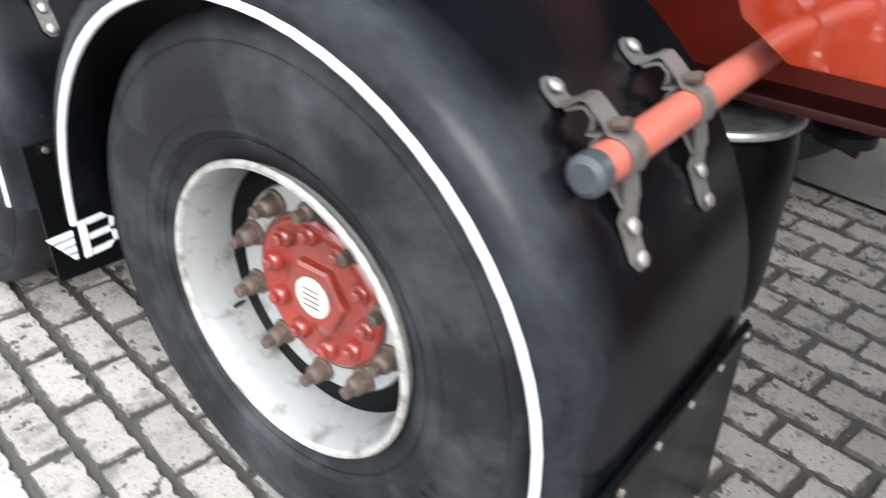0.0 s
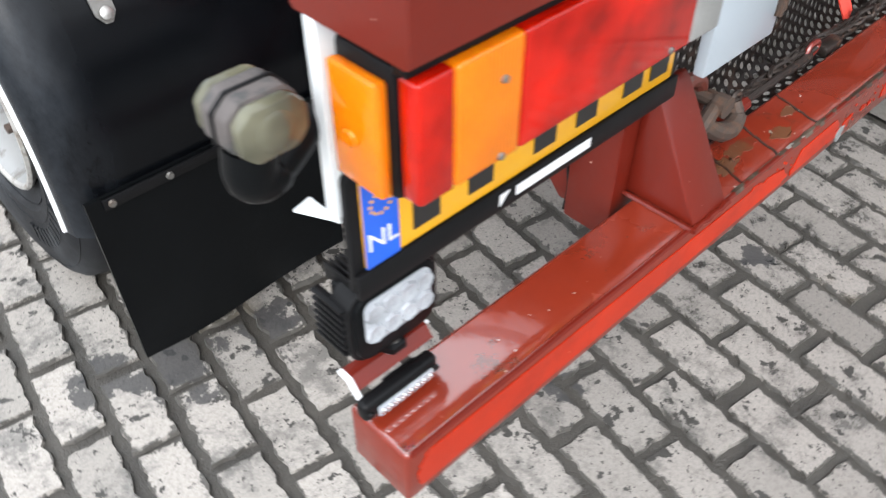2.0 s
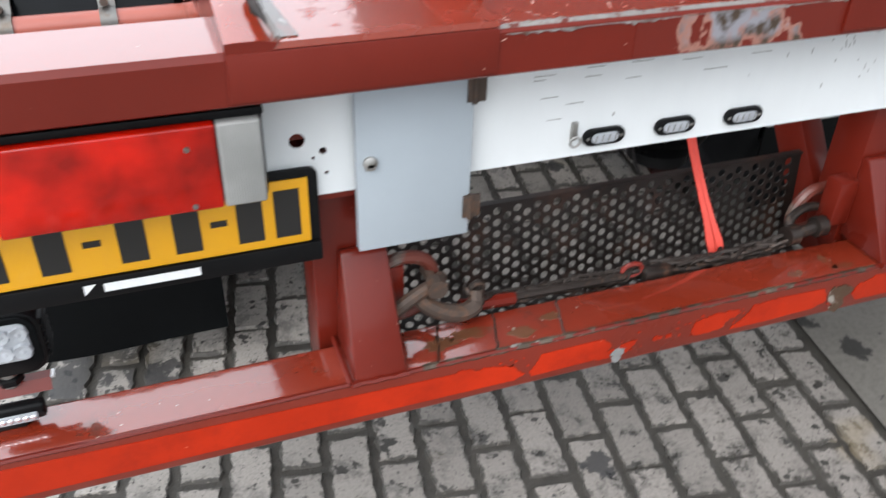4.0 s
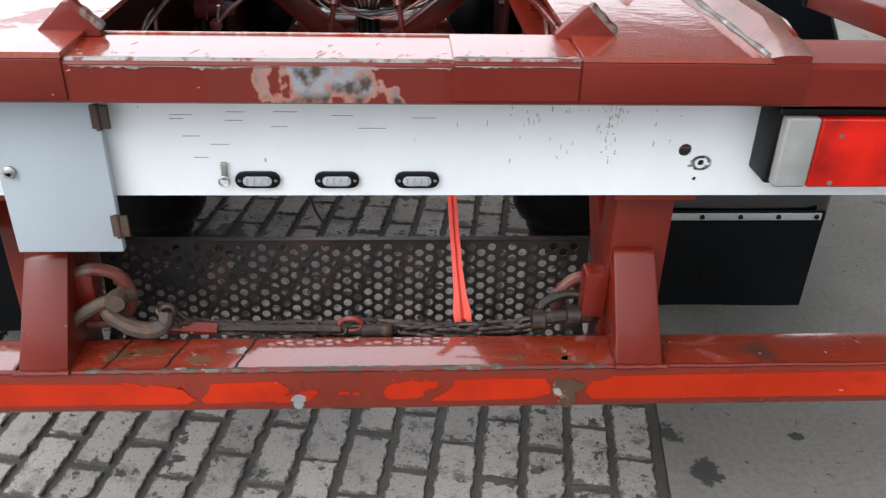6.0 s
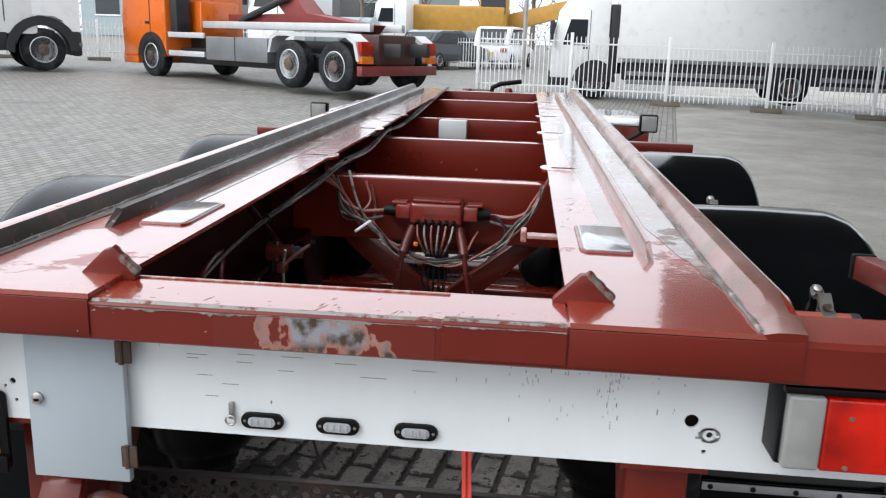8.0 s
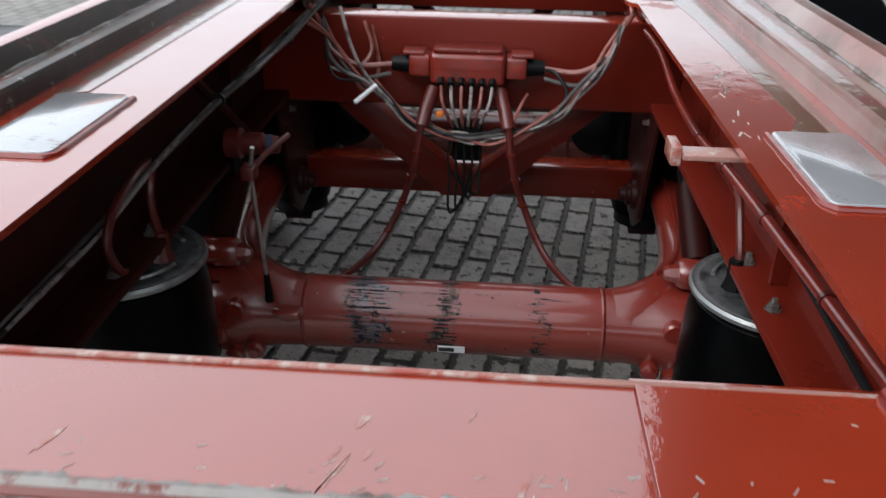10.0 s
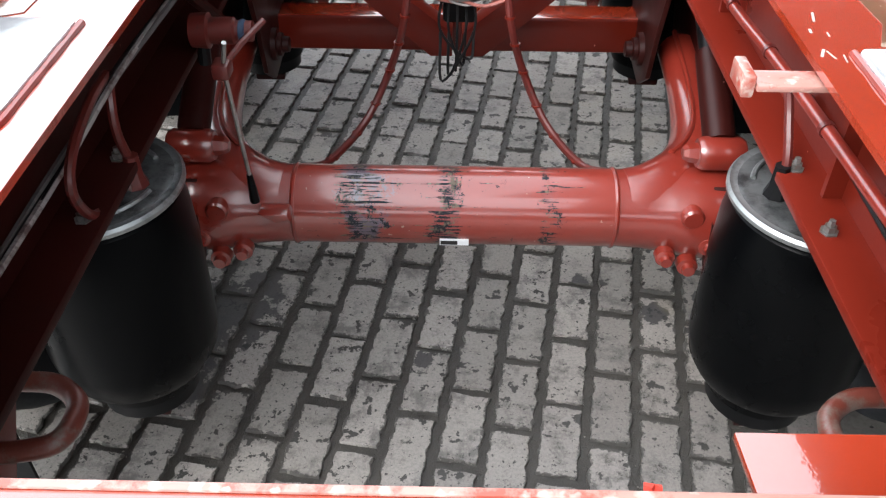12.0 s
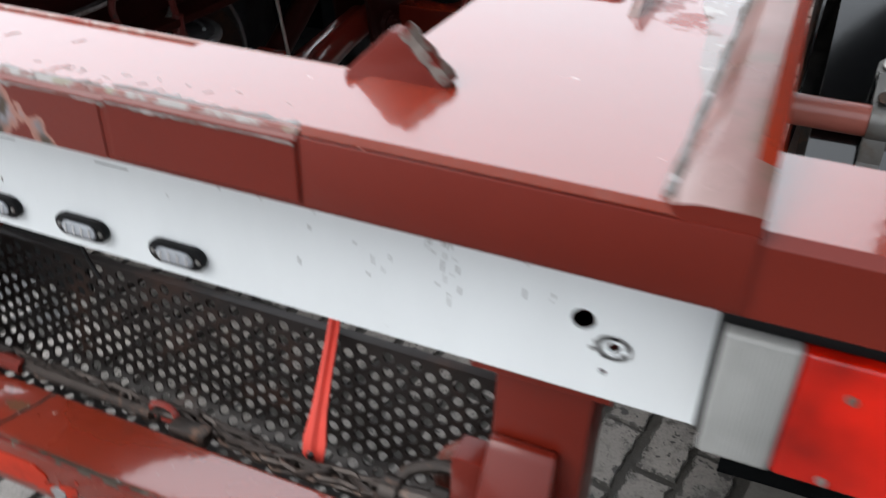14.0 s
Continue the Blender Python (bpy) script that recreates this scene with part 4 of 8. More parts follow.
for x, y, h in ((-0.22, 6.4, 0.12), (-0.08, 6.6, 0.09), (0.14, 6.5, 0.13), (0.26, 6.45, 0.08), (-0.35, 6.3, 0.10), (0.36, 6.32, 0.08)):
    part("coupling_block", lathe([(0, 0.055), (h * 0.6, 0.05), (h, 0.025)], "z", (x, y, 1.0), 12), red_paint, trailer)
bm = tube([(-0.02, 6.5, 1.05), (-0.01, 6.5, 1.13), (0.06, 6.5, 1.165), (0.25, 6.55, 1.19)], 0.022, 10)
part("coupling_lever", bm, black_part, trailer, "black locking lever")
for sx in (-1, 1):
    part("side_locker", box((min(sx * 0.74, sx * 1.22), 5.0, 0.62), (max(sx * 0.74, sx * 1.22), 6.3, 0.965), 0.01), red_paint, trailer)
    part("locker_lid", box((min(sx * 0.73, sx * 1.23), 4.99, 0.966), (max(sx * 0.73, sx * 1.23), 6.31, 0.985), 0.004), grey_plate_mat, trailer, "pale weathered locker lid")
    part("outrigger", box((min(sx * 0.57, sx * 1.23), 3.38, 0.975), (max(sx * 0.57, sx * 1.23), 3.46, 1.02), 0.004), red_paint, trailer)
    lamp = part("side_marker", box((min(sx * 1.08, sx * 1.2), 4.48, 0.97), (max(sx * 1.08, sx * 1.2), 4.56, 1.09), 0.012, 3), black_part, trailer, "black side work light")
    part("lens", box((min(sx * 1.09, sx * 1.19), 4.474, 0.98), (max(sx * 1.09, sx * 1.19), 4.481, 1.08), 0.002), lens_clear, lamp)
    part("lamp_arm", tube([(sx * 0.7, 4.55, 0.9), (sx * 1.0, 4.55, 0.9), (sx * 1.13, 4.54, 0.98)], 0.015, 8), black_part, trailer)

# white rear panel with its cut-outs
HOLES = [(0.607, 0.923, 0.012), (0.639, 0.899, 0.006), (0.632, 0.868, 0.004), (-0.64, 0.93, 0.012), (-0.603, 0.909, 0.006), (-0.599, 0.872, 0.0035), (-0.618, 0.899, 0.003)]
panel = part("rear_panel", sheet_with_holes([(-1.165, 0.836), (1.165, 0.836), (1.165, 1.0425), (-1.165, 1.0425)], HOLES, 0.0, 0.004), white_panel_mat, trailer,
             "streaked white rear panel with bolt holes", smooth=False)
for sx in (-1, 1):
    part("panel_return", box((min(sx * 1.1652, sx * 1.1692), 0.0, 0.83), (max(sx * 1.1652, sx * 1.1692), 0.016, 1.0425), 0), white_panel_mat, panel)
    part("panel_return", prism([(sx * 1.165, 0.0), (sx * 1.165, 0.05), (sx * 1.188, 0.045)], "z", 0.828, 0.832), white_panel_mat, panel)
part("panel_lower_fold", box((-1.16, 0.004, 0.836), (1.16, 0.03, 0.84), 0), white_panel_mat, panel)
# bare scuffs around the bolt hole and the streaks below the beam
rs = random.Random(2)
bm = bmesh.new()
for k in range(26):
    a = 2 * math.pi * k / 26
    rr = rs.gauss(0, 0.0022)
    add_box(bm, (0.639 + rr + 0.015 * math.cos(a) - 0.003, -0.0012, 0.899 + 0.012 * math.sin(a) - 0.002), (0.639 + 0.015 * math.cos(a) + 0.003, -0.0002, 0.899 + 0.012 * math.sin(a) + 0.002))
tagged(part("bare_ring", bm, zinc_flat, panel), "bare scraped metal flecks round a bolt hole", kind="stuff")
bm = bmesh.new()
rs = random.Random(5)
for k in range(70):
    x = rs.choice((rs.gauss(0.34, 0.035), rs.gauss(0.47, 0.016), rs.gauss(0.47, 0.016), rs.uniform(0.2, 0.6)))
    z = 1.02 - abs(rs.gauss(0, 0.045)) - 0.01
    w, h = rs.uniform(0.0005, 0.0014), rs.uniform(0.002, 0.011)
    add_box(bm, (x, -0.0006, max(z - h, 0.845)), (x + w, -0.0001, max(z, 0.85)))
for k in range(12):
    x, z = rs.uniform(-0.3, 0.15), rs.uniform(0.9, 1.01)
    add_box(bm, (x, -0.0006, z), (x + rs.uniform(0.02, 0.05), -0.0001, z + 0.0009))
tagged(part("dirt_streak", bm, surface("dark_streak_dirt", (0.16, 0.155, 0.14), 0.3, (0.6, 0.8)), panel), kind="stuff")

# three oval marker lights and the small tag
for x in (-0.136, 0.0, 0.139):
    m_l = part("marker_light", prism(stadium(x, 0.868, 0.078, 0.03), "y", -0.009, 0.0, 0.002), black_part, trailer, "oval black marker light with clear leds")
    part("clear_lens", prism(stadium(x, 0.868, 0.05, 0.018), "y", -0.0125, -0.0092, 0.001), lens_led, m_l)
    for dx in (-0.018, -0.006, 0.006, 0.018):
        part("led", prism([(x + dx - 0.0024, 0.8615), (x + dx + 0.0002, 0.8615), (x + dx + 0.0024, 0.8745), (x + dx - 0.0002, 0.8745)], "y", -0.0136, -0.0126), mirror_led, m_l)
    for dx in (-0.031, 0.031):
        part("screw", lathe([(0, 0.003), (-0.002, 0.002)], "y", (x + dx, -0.0092, 0.868), 8), zinc, m_l)
part("lock_tag", box((-0.197, -0.008, 0.868), (-0.187, 0.0, 0.90), 0.002), zinc, trailer)
part("lock_ring", tube([(-0.192 + 0.009 * math.cos(a), -0.012, 0.868 + 0.009 * math.sin(a)) for a in (2 * math.pi * k / 12 for k in range(13))], 0.002, 6), zinc, trailer)

# grey hinged door
door = part("grey_flap_door", box((-0.56, -0.026, 0.737), (-0.378, -0.008, 1.032), 0.003), grey_door_mat, trailer, "pale grey hinged sheet door")
for z in (0.99, 0.79):
    h = part("hinge", box((-0.39, -0.03, z - 0.02), (-0.361, -0.024, z + 0.02), 0.001), rust, door, "brown rusty hinge")
    part("hinge_pin", tube([(-0.379, -0.029, z - 0.022), (-0.379, -0.029, z + 0.022)], 0.005, 8), rust, h)
part("latch", lathe([(-0.026, 0.011), (-0.031, 0.011), (-0.034, 0.006)], "y", (-0.54, 0, 0.893), 12), zinc, door)
part("keyhole_cover", box((-0.548, -0.034, 0.883), (-0.533, -0.03, 0.894), 0.001), zinc, door)

# bumper
bumper = part("bumper", box((-1.168, -0.08, 0.416), (1.168, 0.026, 0.515), 0.008, 3), red_tube, trailer, "red square-tube rear bumper with dirt stains")
wet_top(bumper, red_bumper)
part("bumper_lip", tube([(-1.16 + 2.32 * k / 60, -0.079, 0.5135 + 0.0008 * math.sin(k)) for k in range(61)], 0.0045, 6), red_paint, bumper)
bm = bmesh.new()
add_tube(bm, [(-0.47 + 0.97 * k / 60, -0.0778, 0.5128 + 0.0005 * math.sin(k * 1.9)) for k in range(61)], [0.0058 + 0.0008 * math.sin(k * 2.3) for k in range(61)], 6)
part("bumper_worn_edge", bm, edge_brown, bumper, "edge worn to bare metal")
# reflective tape: whole towards the ends, torn in the middle
tape = [[(-1.14, 0.437), (-0.30, 0.437), (-0.275, 0.447), (-0.29, 0.458), (-0.30, 0.475), (-0.33, 0.478), (-0.34, 0.483), (-0.37, 0.480), (-0.385, 0.488), (-0.42, 0.484), (-1.13, 0.499), (-1.15, 0.48), (-1.15, 0.445)],
        [(-0.262, 0.437), (-0.14, 0.44), (-0.1, 0.437), (-0.095, 0.45), (-0.11, 0.455), (-0.10, 0.468), (-0.12, 0.487), (-0.245, 0.484), (-0.25, 0.47), (-0.266, 0.45)],
        [(-0.09, 0.445), (-0.065, 0.44), (-0.05, 0.455), (-0.045, 0.467), (-0.07, 0.463)],
        [(0.075, 0.445), (0.10, 0.441), (0.15, 0.447), (0.155, 0.462), (0.175, 0.466), (0.18, 0.484), (0.13, 0.488), (0.10, 0.482), (0.08, 0.47)],
        [(0.17, 0.437), (0.255, 0.437), (0.37, 0.441), (0.40, 0.455), (0.385, 0.487), (0.27, 0.49), (0.215, 0.487), (0.2, 0.46)],
        [(0.48, 0.437), (1.14, 0.437), (1.15, 0.45), (1.15, 0.48), (1.135, 0.497), (0.52, 0.492), (0.475, 0.475), (0.465, 0.455)],
        [(-0.01, 0.455), (0.01, 0.454), (0.012, 0.461), (-0.004, 0.463)], [(0.02, 0.452), (0.034, 0.453), (0.03, 0.462), (0.019, 0.46)]]


def torn(pts, seed):
    """An outline whose shorter sides are ragged like torn foil."""
    r = random.Random(seed)
    out = []
    for (x0, z0), (x1, z1) in zip(pts, pts[1:] + pts[:1]):
        ln = math.hypot(x1 - x0, z1 - z0)
        out.append((x0, z0))
        if ln < 0.1 and not (z0 == z1):
            k = max(1, int(ln / 0.005))
            for j in range(1, k):
                t = j / k
                out.append((x0 + (x1 - x0) * t + r.gauss(0, 0.0026), z0 + (z1 - z0) * t + r.gauss(0, 0.0019)))
    return out


for num, pts in enumerate(tape):
    pts = torn(pts, num)
    part("reflective_tape", prism(pts, "y", -0.0818, -0.0802), reflect_red, bumper, "torn red reflective tape")
for num, pts in enumerate(([(-0.094, 0.43), (-0.086, 0.421), (-0.074, 0.43), (-0.072, 0.448), (-0.082, 0.456), (-0.096, 0.45)], [(0.415, 0.424), (0.432, 0.4165), (0.446, 0.43), (0.45, 0.455), (0.462, 0.47), (0.44, 0.486), (0.405, 0.484), (0.4, 0.462), (0.412, 0.447)])):
    part("peeled_spot", prism(torn(pts, 30 + num), "y", -0.083, -0.0803), brown_rust if num else zinc_flat, bumper, "torn spot with old glue and grey backing")
# crumbs of tape left on the bared stretch
rt = random.Random(12)
bm = bmesh.new()
for k in range(46):
    x, z = rt.choice((rt.gauss(-0.29, 0.03), rt.gauss(-0.08, 0.03), rt.gauss(0.05, 0.03), rt.gauss(0.19, 0.02), rt.gauss(0.41, 0.03))), rt.uniform(0.44, 0.488)
    q = rt.uniform(0.0012, 0.0045)
    add_prism(bm, [(x + q * rt.uniform(0.5, 1.3) * math.cos(a), z + q * rt.uniform(0.4, 1.0) * math.sin(a)) for a in (0.0, 1.3, 2.5, 3.7, 5.0)], "y", -0.0815, -0.0801)
tagged(part("tape_crumb", bm, reflect_red, bumper, "small crumbs of torn red tape", smooth=False), kind="stuff")
# brown run-off stains and bare spots on the bumper's top
rt = random.Random(31)
for x, y, rx, ry in ((-0.42, -0.03, 0.035, 0.02), (-0.36, -0.02, 0.05, 0.016), (-0.27, -0.045, 0.03, 0.018), (-0.2, -0.02, 0.025, 0.012), (0.42, -0.035, 0.012, 0.03), (0.44, -0.055, 0.03, 0.01), (0.33, -0.05, 0.02, 0.012)):
    pts = [(x + rx * rt.uniform(0.6, 1.15) * math.cos(a), y + ry * rt.uniform(0.55, 1.15) * math.sin(a)) for a in (2 * math.pi * k / 26 for k in range(26))]
    part("brown_stain", prism(pts, "z", 0.5147, 0.5154), wet_brown, bumper, "brown dirt dried on the bumper's top")
for x in (-0.44, -0.33, -0.2):
    seam = [(x + 0.03 * k / 12 + rt.gauss(0, 0.001), -0.074 + 0.094 * k / 12, 0.5153) for k in range(13)]
    part("weld_seam", tube(seam, [0.002 + 0.0008 * rt.random() for k in range(13)], 5), dark_rust, bumper)

for sx in (-1, 1):
    post = part("bumper_post", prism([(sx * 0.512, 0.045), (sx * 0.622, 0.045), (sx * 0.622, 0.135), (sx * 0.512, 0.135)], "z", 0.43, 0.834, 0.004), red_paint, trailer)
    part("post_cap", box((min(sx * 0.495, sx * 0.645), 0.006, 0.822), (max(sx * 0.495, sx * 0.645), 0.145, 0.834), 0.002), red_paint, post)
    # sloping brace of folded plate, wider at its foot, with weld beads round it
    brace = prism([(-0.084, 0.5155), (0.046, 0.5155), (0.046, 0.70), (0.034, 0.706), (0.024, 0.698)], "x", min(sx * 0.52, sx * 0.60), max(sx * 0.52, sx * 0.60), 0.005)
    for v in brace.verts:
        low = max(0.0, (0.70 - v.co.z) / 0.185)
        v.co.x += (0.008 * low if sx > 0 else -0.004 * low) + (0.005 * low * (1 if v.co.x > sx * 0.56 else -1)) + (0.02 if sx < 0 else -0.006)
    part("post_brace", brace, red_paint, post, "sloping box brace between bumper and post")
    foot = [(sx * (0.512 + 0.1 * k / 8) + (0.016 if sx < 0 else 0.002), -0.085 + 0.0015 * math.sin(k * 2.2), 0.5165) for k in range(9)]
    part("weld_bead", tube(foot, [0.005 + 0.001 * math.sin(k * 1.9) for k in range(9)], 6), red_paint, post)
    out = sx * 0.612 + (0.016 if sx < 0 else 0.002)
    part("weld_bead", tube([(out, -0.083 + 0.127 * k / 10, 0.517) for k in range(11)], [0.0045 + 0.001 * math.sin(k * 2.4) for k in range(11)], 6), red_paint, post)
    part("shackle_lug", box((min(sx * 0.468, sx * 0.515), 0.03, 0.55), (max(sx * 0.468, sx * 0.515), 0.075, 0.652), 0.005), red_paint, post)
    # lashing loop of bent bar on the lug
    loop = curve_points([(0.505, 0.1, 0.604), (0.467, 0.1, 0.6), (0.44, 0.1, 0.576), (0.43, 0.1, 0.54), (0.445, 0.1, 0.508), (0.505, 0.1, 0.503)] if sx > 0 else
                        [(-0.505, 0.045, 0.65), (-0.465, 0.045, 0.66), (-0.425, 0.047, 0.645), (-0.409, 0.05, 0.605), (-0.418, 0.05, 0.565), (-0.455, 0.047, 0.54), (-0.515, 0.045, 0.538)], 6)
    part("lashing_loop", tube(loop, 0.0125, 10), loop_worn, post, "bent bar lashing loop, paint worn off")

# sloping struts from the rail flanges down behind the bumper
for sx in (-1, 1):
    part("bumper_strut", prism([(0.46, 0.8115), (0.35, 0.8115), (0.136, 0.53), (0.11, 0.47), (0.125, 0.43), (0.17, 0.43), (0.205, 0.47)], "x", min(sx * 0.535, sx * 0.592), max(sx * 0.535, sx * 0.592), 0.003), red_paint, trailer, "sloping red strut between rail and bumper")

# perforated tray between the posts: an upright sheet that bends forward into a floor behind the bumper
def tray_bend(run):
    """A point of the tray's section, run metres down from its upper edge."""
    if run < 0.17:
        return 0.2 - 0.12 * run, 0.634 - 0.99 * run
    if run < 0.25:
        a = (run - 0.17) / 0.08 * radians(83)
        return 0.1796 - 0.052 * (1 - math.cos(a)), 0.4657 - 0.052 * math.sin(a)
    return 0.134 - (run - 0.25), 0.414 + 0.12 * (run - 0.25)


holes = []
for c in range(-23, 24):
    for r in range(13):
        x, z = 0.0219 * c - 0.0036, -0.017 - 0.0258 * r - (0.0129 if c % 2 else 0.0)
        if abs(x) < 0.492 and z > -0.335:
            holes.append((x, z, 0.0092))
bm = sheet_with_holes([(-0.51, -0.35), (0.51, -0.35)] + [(0.51, -0.35 + 0.014 * k) for k in range(1, 25)] + [(0.51, 0.0), (-0.51, 0.0)] + [(-0.51, -0.014 * k) for k in range(1, 25)], holes, 0.0, 0.004)
for v in bm.verts:
    y, z = tray_bend(-v.co.z)
    v.co.y, v.co.z = y + v.co.y, z
part("perforated_sheet", bm, perforated_mat, trailer, "dark rusty perforated sheet bent into a tray")
part("sheet_edge", box((-0.51, 0.194, 0.634), (0.51, 0.21, 0.638), 0.001), perforated_mat, trailer)

# rear lamp clusters
def rear_lamp(sx):
    shift = 0.028 if sx > 0 else 0.0

    def lx(a, b):
        return min(sx * a, sx * b) + shift, max(sx * a, sx * b) + shift
    a, b = lx(0.695, 1.155)
    brass = zinc_dull
    body = part("rear_lamp", box((a, -0.075, 0.893), (b, 0.0, 1.026), 0.006), black_part, trailer, "long rear lamp cluster with red, amber and clear lenses")
    part("lamp_hood", box((a, -0.09, 1.021), (b, -0.074, 1.032), 0.002), black_part, body)
    for x0, x1, mat in ((0.7, 0.757, lens_clear), (0.757, 1.029, lens_red), (1.029, 1.111, lens_orange), (1.111, 1.153, lens_red)):
        p0, p1 = lx(x0, x1)
        part("lens", box((p0 + 0.0004, -0.1, 0.898), (p1 - 0.0004, -0.0755, 1.02), 0.005, 3), mat, body)
    p0, p1 = lx(1.1555, 1.168)
    part("side_reflector", box((p0, -0.068, 0.897), (p1, -0.006, 1.012), 0.003), lens_orange, body, "amber side marker lens")
    part("reflector_socket", lathe([(sx * 1.1681, 0.009), (sx * 1.1705, 0.007)], "x", (shift, -0.03, 0.945), 14), lens_orange, body)
    for x, zs in ((1.055, (0.985, 0.905)), (0.795, (0.99, 0.907))):
        for z in zs:
            part("screw", lathe([(-0.1, 0.0042), (-0.1025, 0.0036), (-0.103, 0.001)], "y", (sx * x + shift, 0, z), 10), brass, body)


rear_lamp(-1)
rear_lamp(1)

# number plate, its characters as plain bars
plate = part("number_plate", box((-1.152, -0.016, 0.768), (-0.632, -0.012, 0.878), 0.001), plate_yellow, trailer, "yellow number plate in a black holder")
part("plate_holder", prism(rounded(-1.166, 0.732, -0.616, 0.890, 0.012), "y", -0.0118, -0.002, 0.002), black_part, plate)
part("plate_holder_lip", box((-1.166, -0.02, 0.732), (-0.616, -0.0119, 0.766), 0.003), black_part, plate)
part("country_band", box((-1.1522, -0.0172, 0.768), (-1.108, -0.0161, 0.878), 0.0), plate_blue, plate)
text_part("lettering", "NL", 0.032, (-1.13, -0.0176, 0.8), (90, 0, 0), plain_white, plate)
for k in range(12):
    a = 2 * math.pi * k / 12
    part("star", box((-1.13 + 0.013 * math.cos(a) - 0.0018, -0.0178, 0.845 + 0.013 * math.sin(a) - 0.0018), (-1.13 + 0.013 * math.cos(a) + 0.0018, -0.0173, 0.845 + 0.013 * math.sin(a) + 0.0018), 0), plate_yellow, plate)
for x in (-1.07, -0.99, -0.885, -0.81, -0.72, -0.665):
    part("character_bar", box((x - 0.019, -0.0172, 0.783), (x + 0.019, -0.0161, 0.863), 0), plain_black, plate)
for x in (-0.938, -0.765):
    part("character_bar", box((x - 0.012, -0.0172, 0.818), (x + 0.012, -0.0161, 0.828), 0), plain_black, plate)
part("brand_bar", prism([(-0.962, 0.741), (-0.945, 0.758), (-0.962, 0.758)], "y", -0.0208, -0.0202), plain_white, plate)
part("brand_bar", box((-0.935, -0.0208, 0.743), (-0.8, -0.0202, 0.757), 0), plain_white, plate)

# work light, led bar and bracket above the bumper's end
wl_body = part("work_light", prism(rounded(-1.168, 0.6, -1.036, 0.714, 0.03), "y", 0.006, 0.04, 0.004), black_part, trailer, "black square led work light with cooling fins")
part("lens_bezel", prism(rounded(-1.162, 0.607, -1.042, 0.71, 0.026), "y", 0.0005, 0.0062, 0.0015), flap_rubber, wl_body)
for k in range(15):
    x = -1.15 + 0.0069 * k
    part("cooling_fin", box((x, 0.012, 0.7), (x + 0.0026, 0.066, 0.722), 0.0006), black_part, wl_body)
for sd in (-1.172, -1.044):
    for k in range(7):
        z = 0.622 + 0.0115 * k
        part("cooling_fin", box((sd, 0.012, z), (sd + 0.012, 0.066, z + 0.004), 0.0008), black_part, wl_body)
part("fin_backing", box((-1.155, 0.04, 0.615), (-1.05, 0.052, 0.705), 0.003), black_part, wl_body)
part("clear_lens", prism(rounded(-1.151, 0.634, -1.053, 0.701, 0.013), "y", -0.003, 0.0, 0.001), lens_led, wl_body)
for i in range(4):
    for j in range(2):
        cx, cz = -1.1385 + 0.0244 * i, 0.652 + 0.0315 * j
        part("led_reflector", lathe([(-0.0032, 0.0145), (-0.0075, 0.0125), (-0.006, 0.005), (-0.007, 0.001)], "y", (cx, 0, cz), 8), lens_cell, wl_body, smooth=False)
part("light_neck", tube([(-1.1, 0.02, 0.576), (-1.1, 0.02, 0.602)], 0.013, 12), zinc, trailer, "bright steel neck under the work light")
part("neck_nut", lathe([(0.583, 0.02), (0.592, 0.02), (0.595, 0.014)], "z", (-1.1, 0.02, 0), 6), black_part, trailer, smooth=False)
part("bracket_stripe", prism([(0.006, 0.56), (0.018, 0.574), (0.034, 0.576), (0.034, 0.5775), (0.0165, 0.5775), (0.004, 0.562)], "x", -1.165, -1.045), red_paint, trailer, "red bracket plate with chipped white edges")
part("bracket_edge", prism([(-0.0045, 0.5475), (0.018, 0.5735), (0.034, 0.5755), (0.034, 0.5782), (0.016, 0.5782), (-0.0068, 0.5503)], "x", -1.172, -1.1652), plain_white, trailer)
part("bracket_edge", prism([(0.018, 0.5735), (0.034, 0.5755), (0.034, 0.5782), (0.016, 0.5782)], "x", -1.0448, -1.04), plain_white, trailer)
part("bracket_leg", box((-1.13, 0.0, 0.5152), (-1.08, 0.006, 0.552), 0.001), black_part, trailer)
bar = part("led_bar", box((-1.176, -0.019, 0.5275), (-1.058, 0.002, 0.558), 0.007, 3), black_part, trailer, "small black led bar light")
part("clear_lens", box((-1.158, -0.024, 0.5305), (-1.07, -0.0195, 0.547), 0.002), lens_led, bar)
for k in range(8):
    part("led", lathe([(-0.0242, 0.005), (-0.0262, 0.0026)], "y", (-1.1515 + 0.0107 * k, 0, 0.5388), 8), mirror_led, bar)
for x in (-1.168, -1.064):
    part("end_screw", lathe([(-0.0192, 0.0055), (-0.022, 0.0045)], "y", (x, 0, 0.54), 8), black_part, bar)
part("bar_foot", box((-1.14, -0.015, 0.5152), (-1.09, -0.001, 0.5275), 0.001), black_part, bar)

# outline marker on its rubber arm
arm = part("marker_arm", tube(curve_points([(-1.16, 0.035, 0.942), (-1.185, 0.032, 0.922), (-1.212, 0.03, 0.906), (-1.233, 0.028, 0.908), (-1.232, 0.024, 0.945)], 6), [0.022] * 12 + [0.025] * 13, 14), flap_rubber, trailer, "black rubber marker lamp arm")


def octagon(s):
    return [(-1.226 + s * a, 0.972 + s * b) for a, b in ((-0.039, -0.014), (-0.024, -0.029), (0.022, -0.029), (0.037, -0.014), (0.038, 0.014), (0.024, 0.03), (-0.022, 0.03), (-0.038, 0.016))]


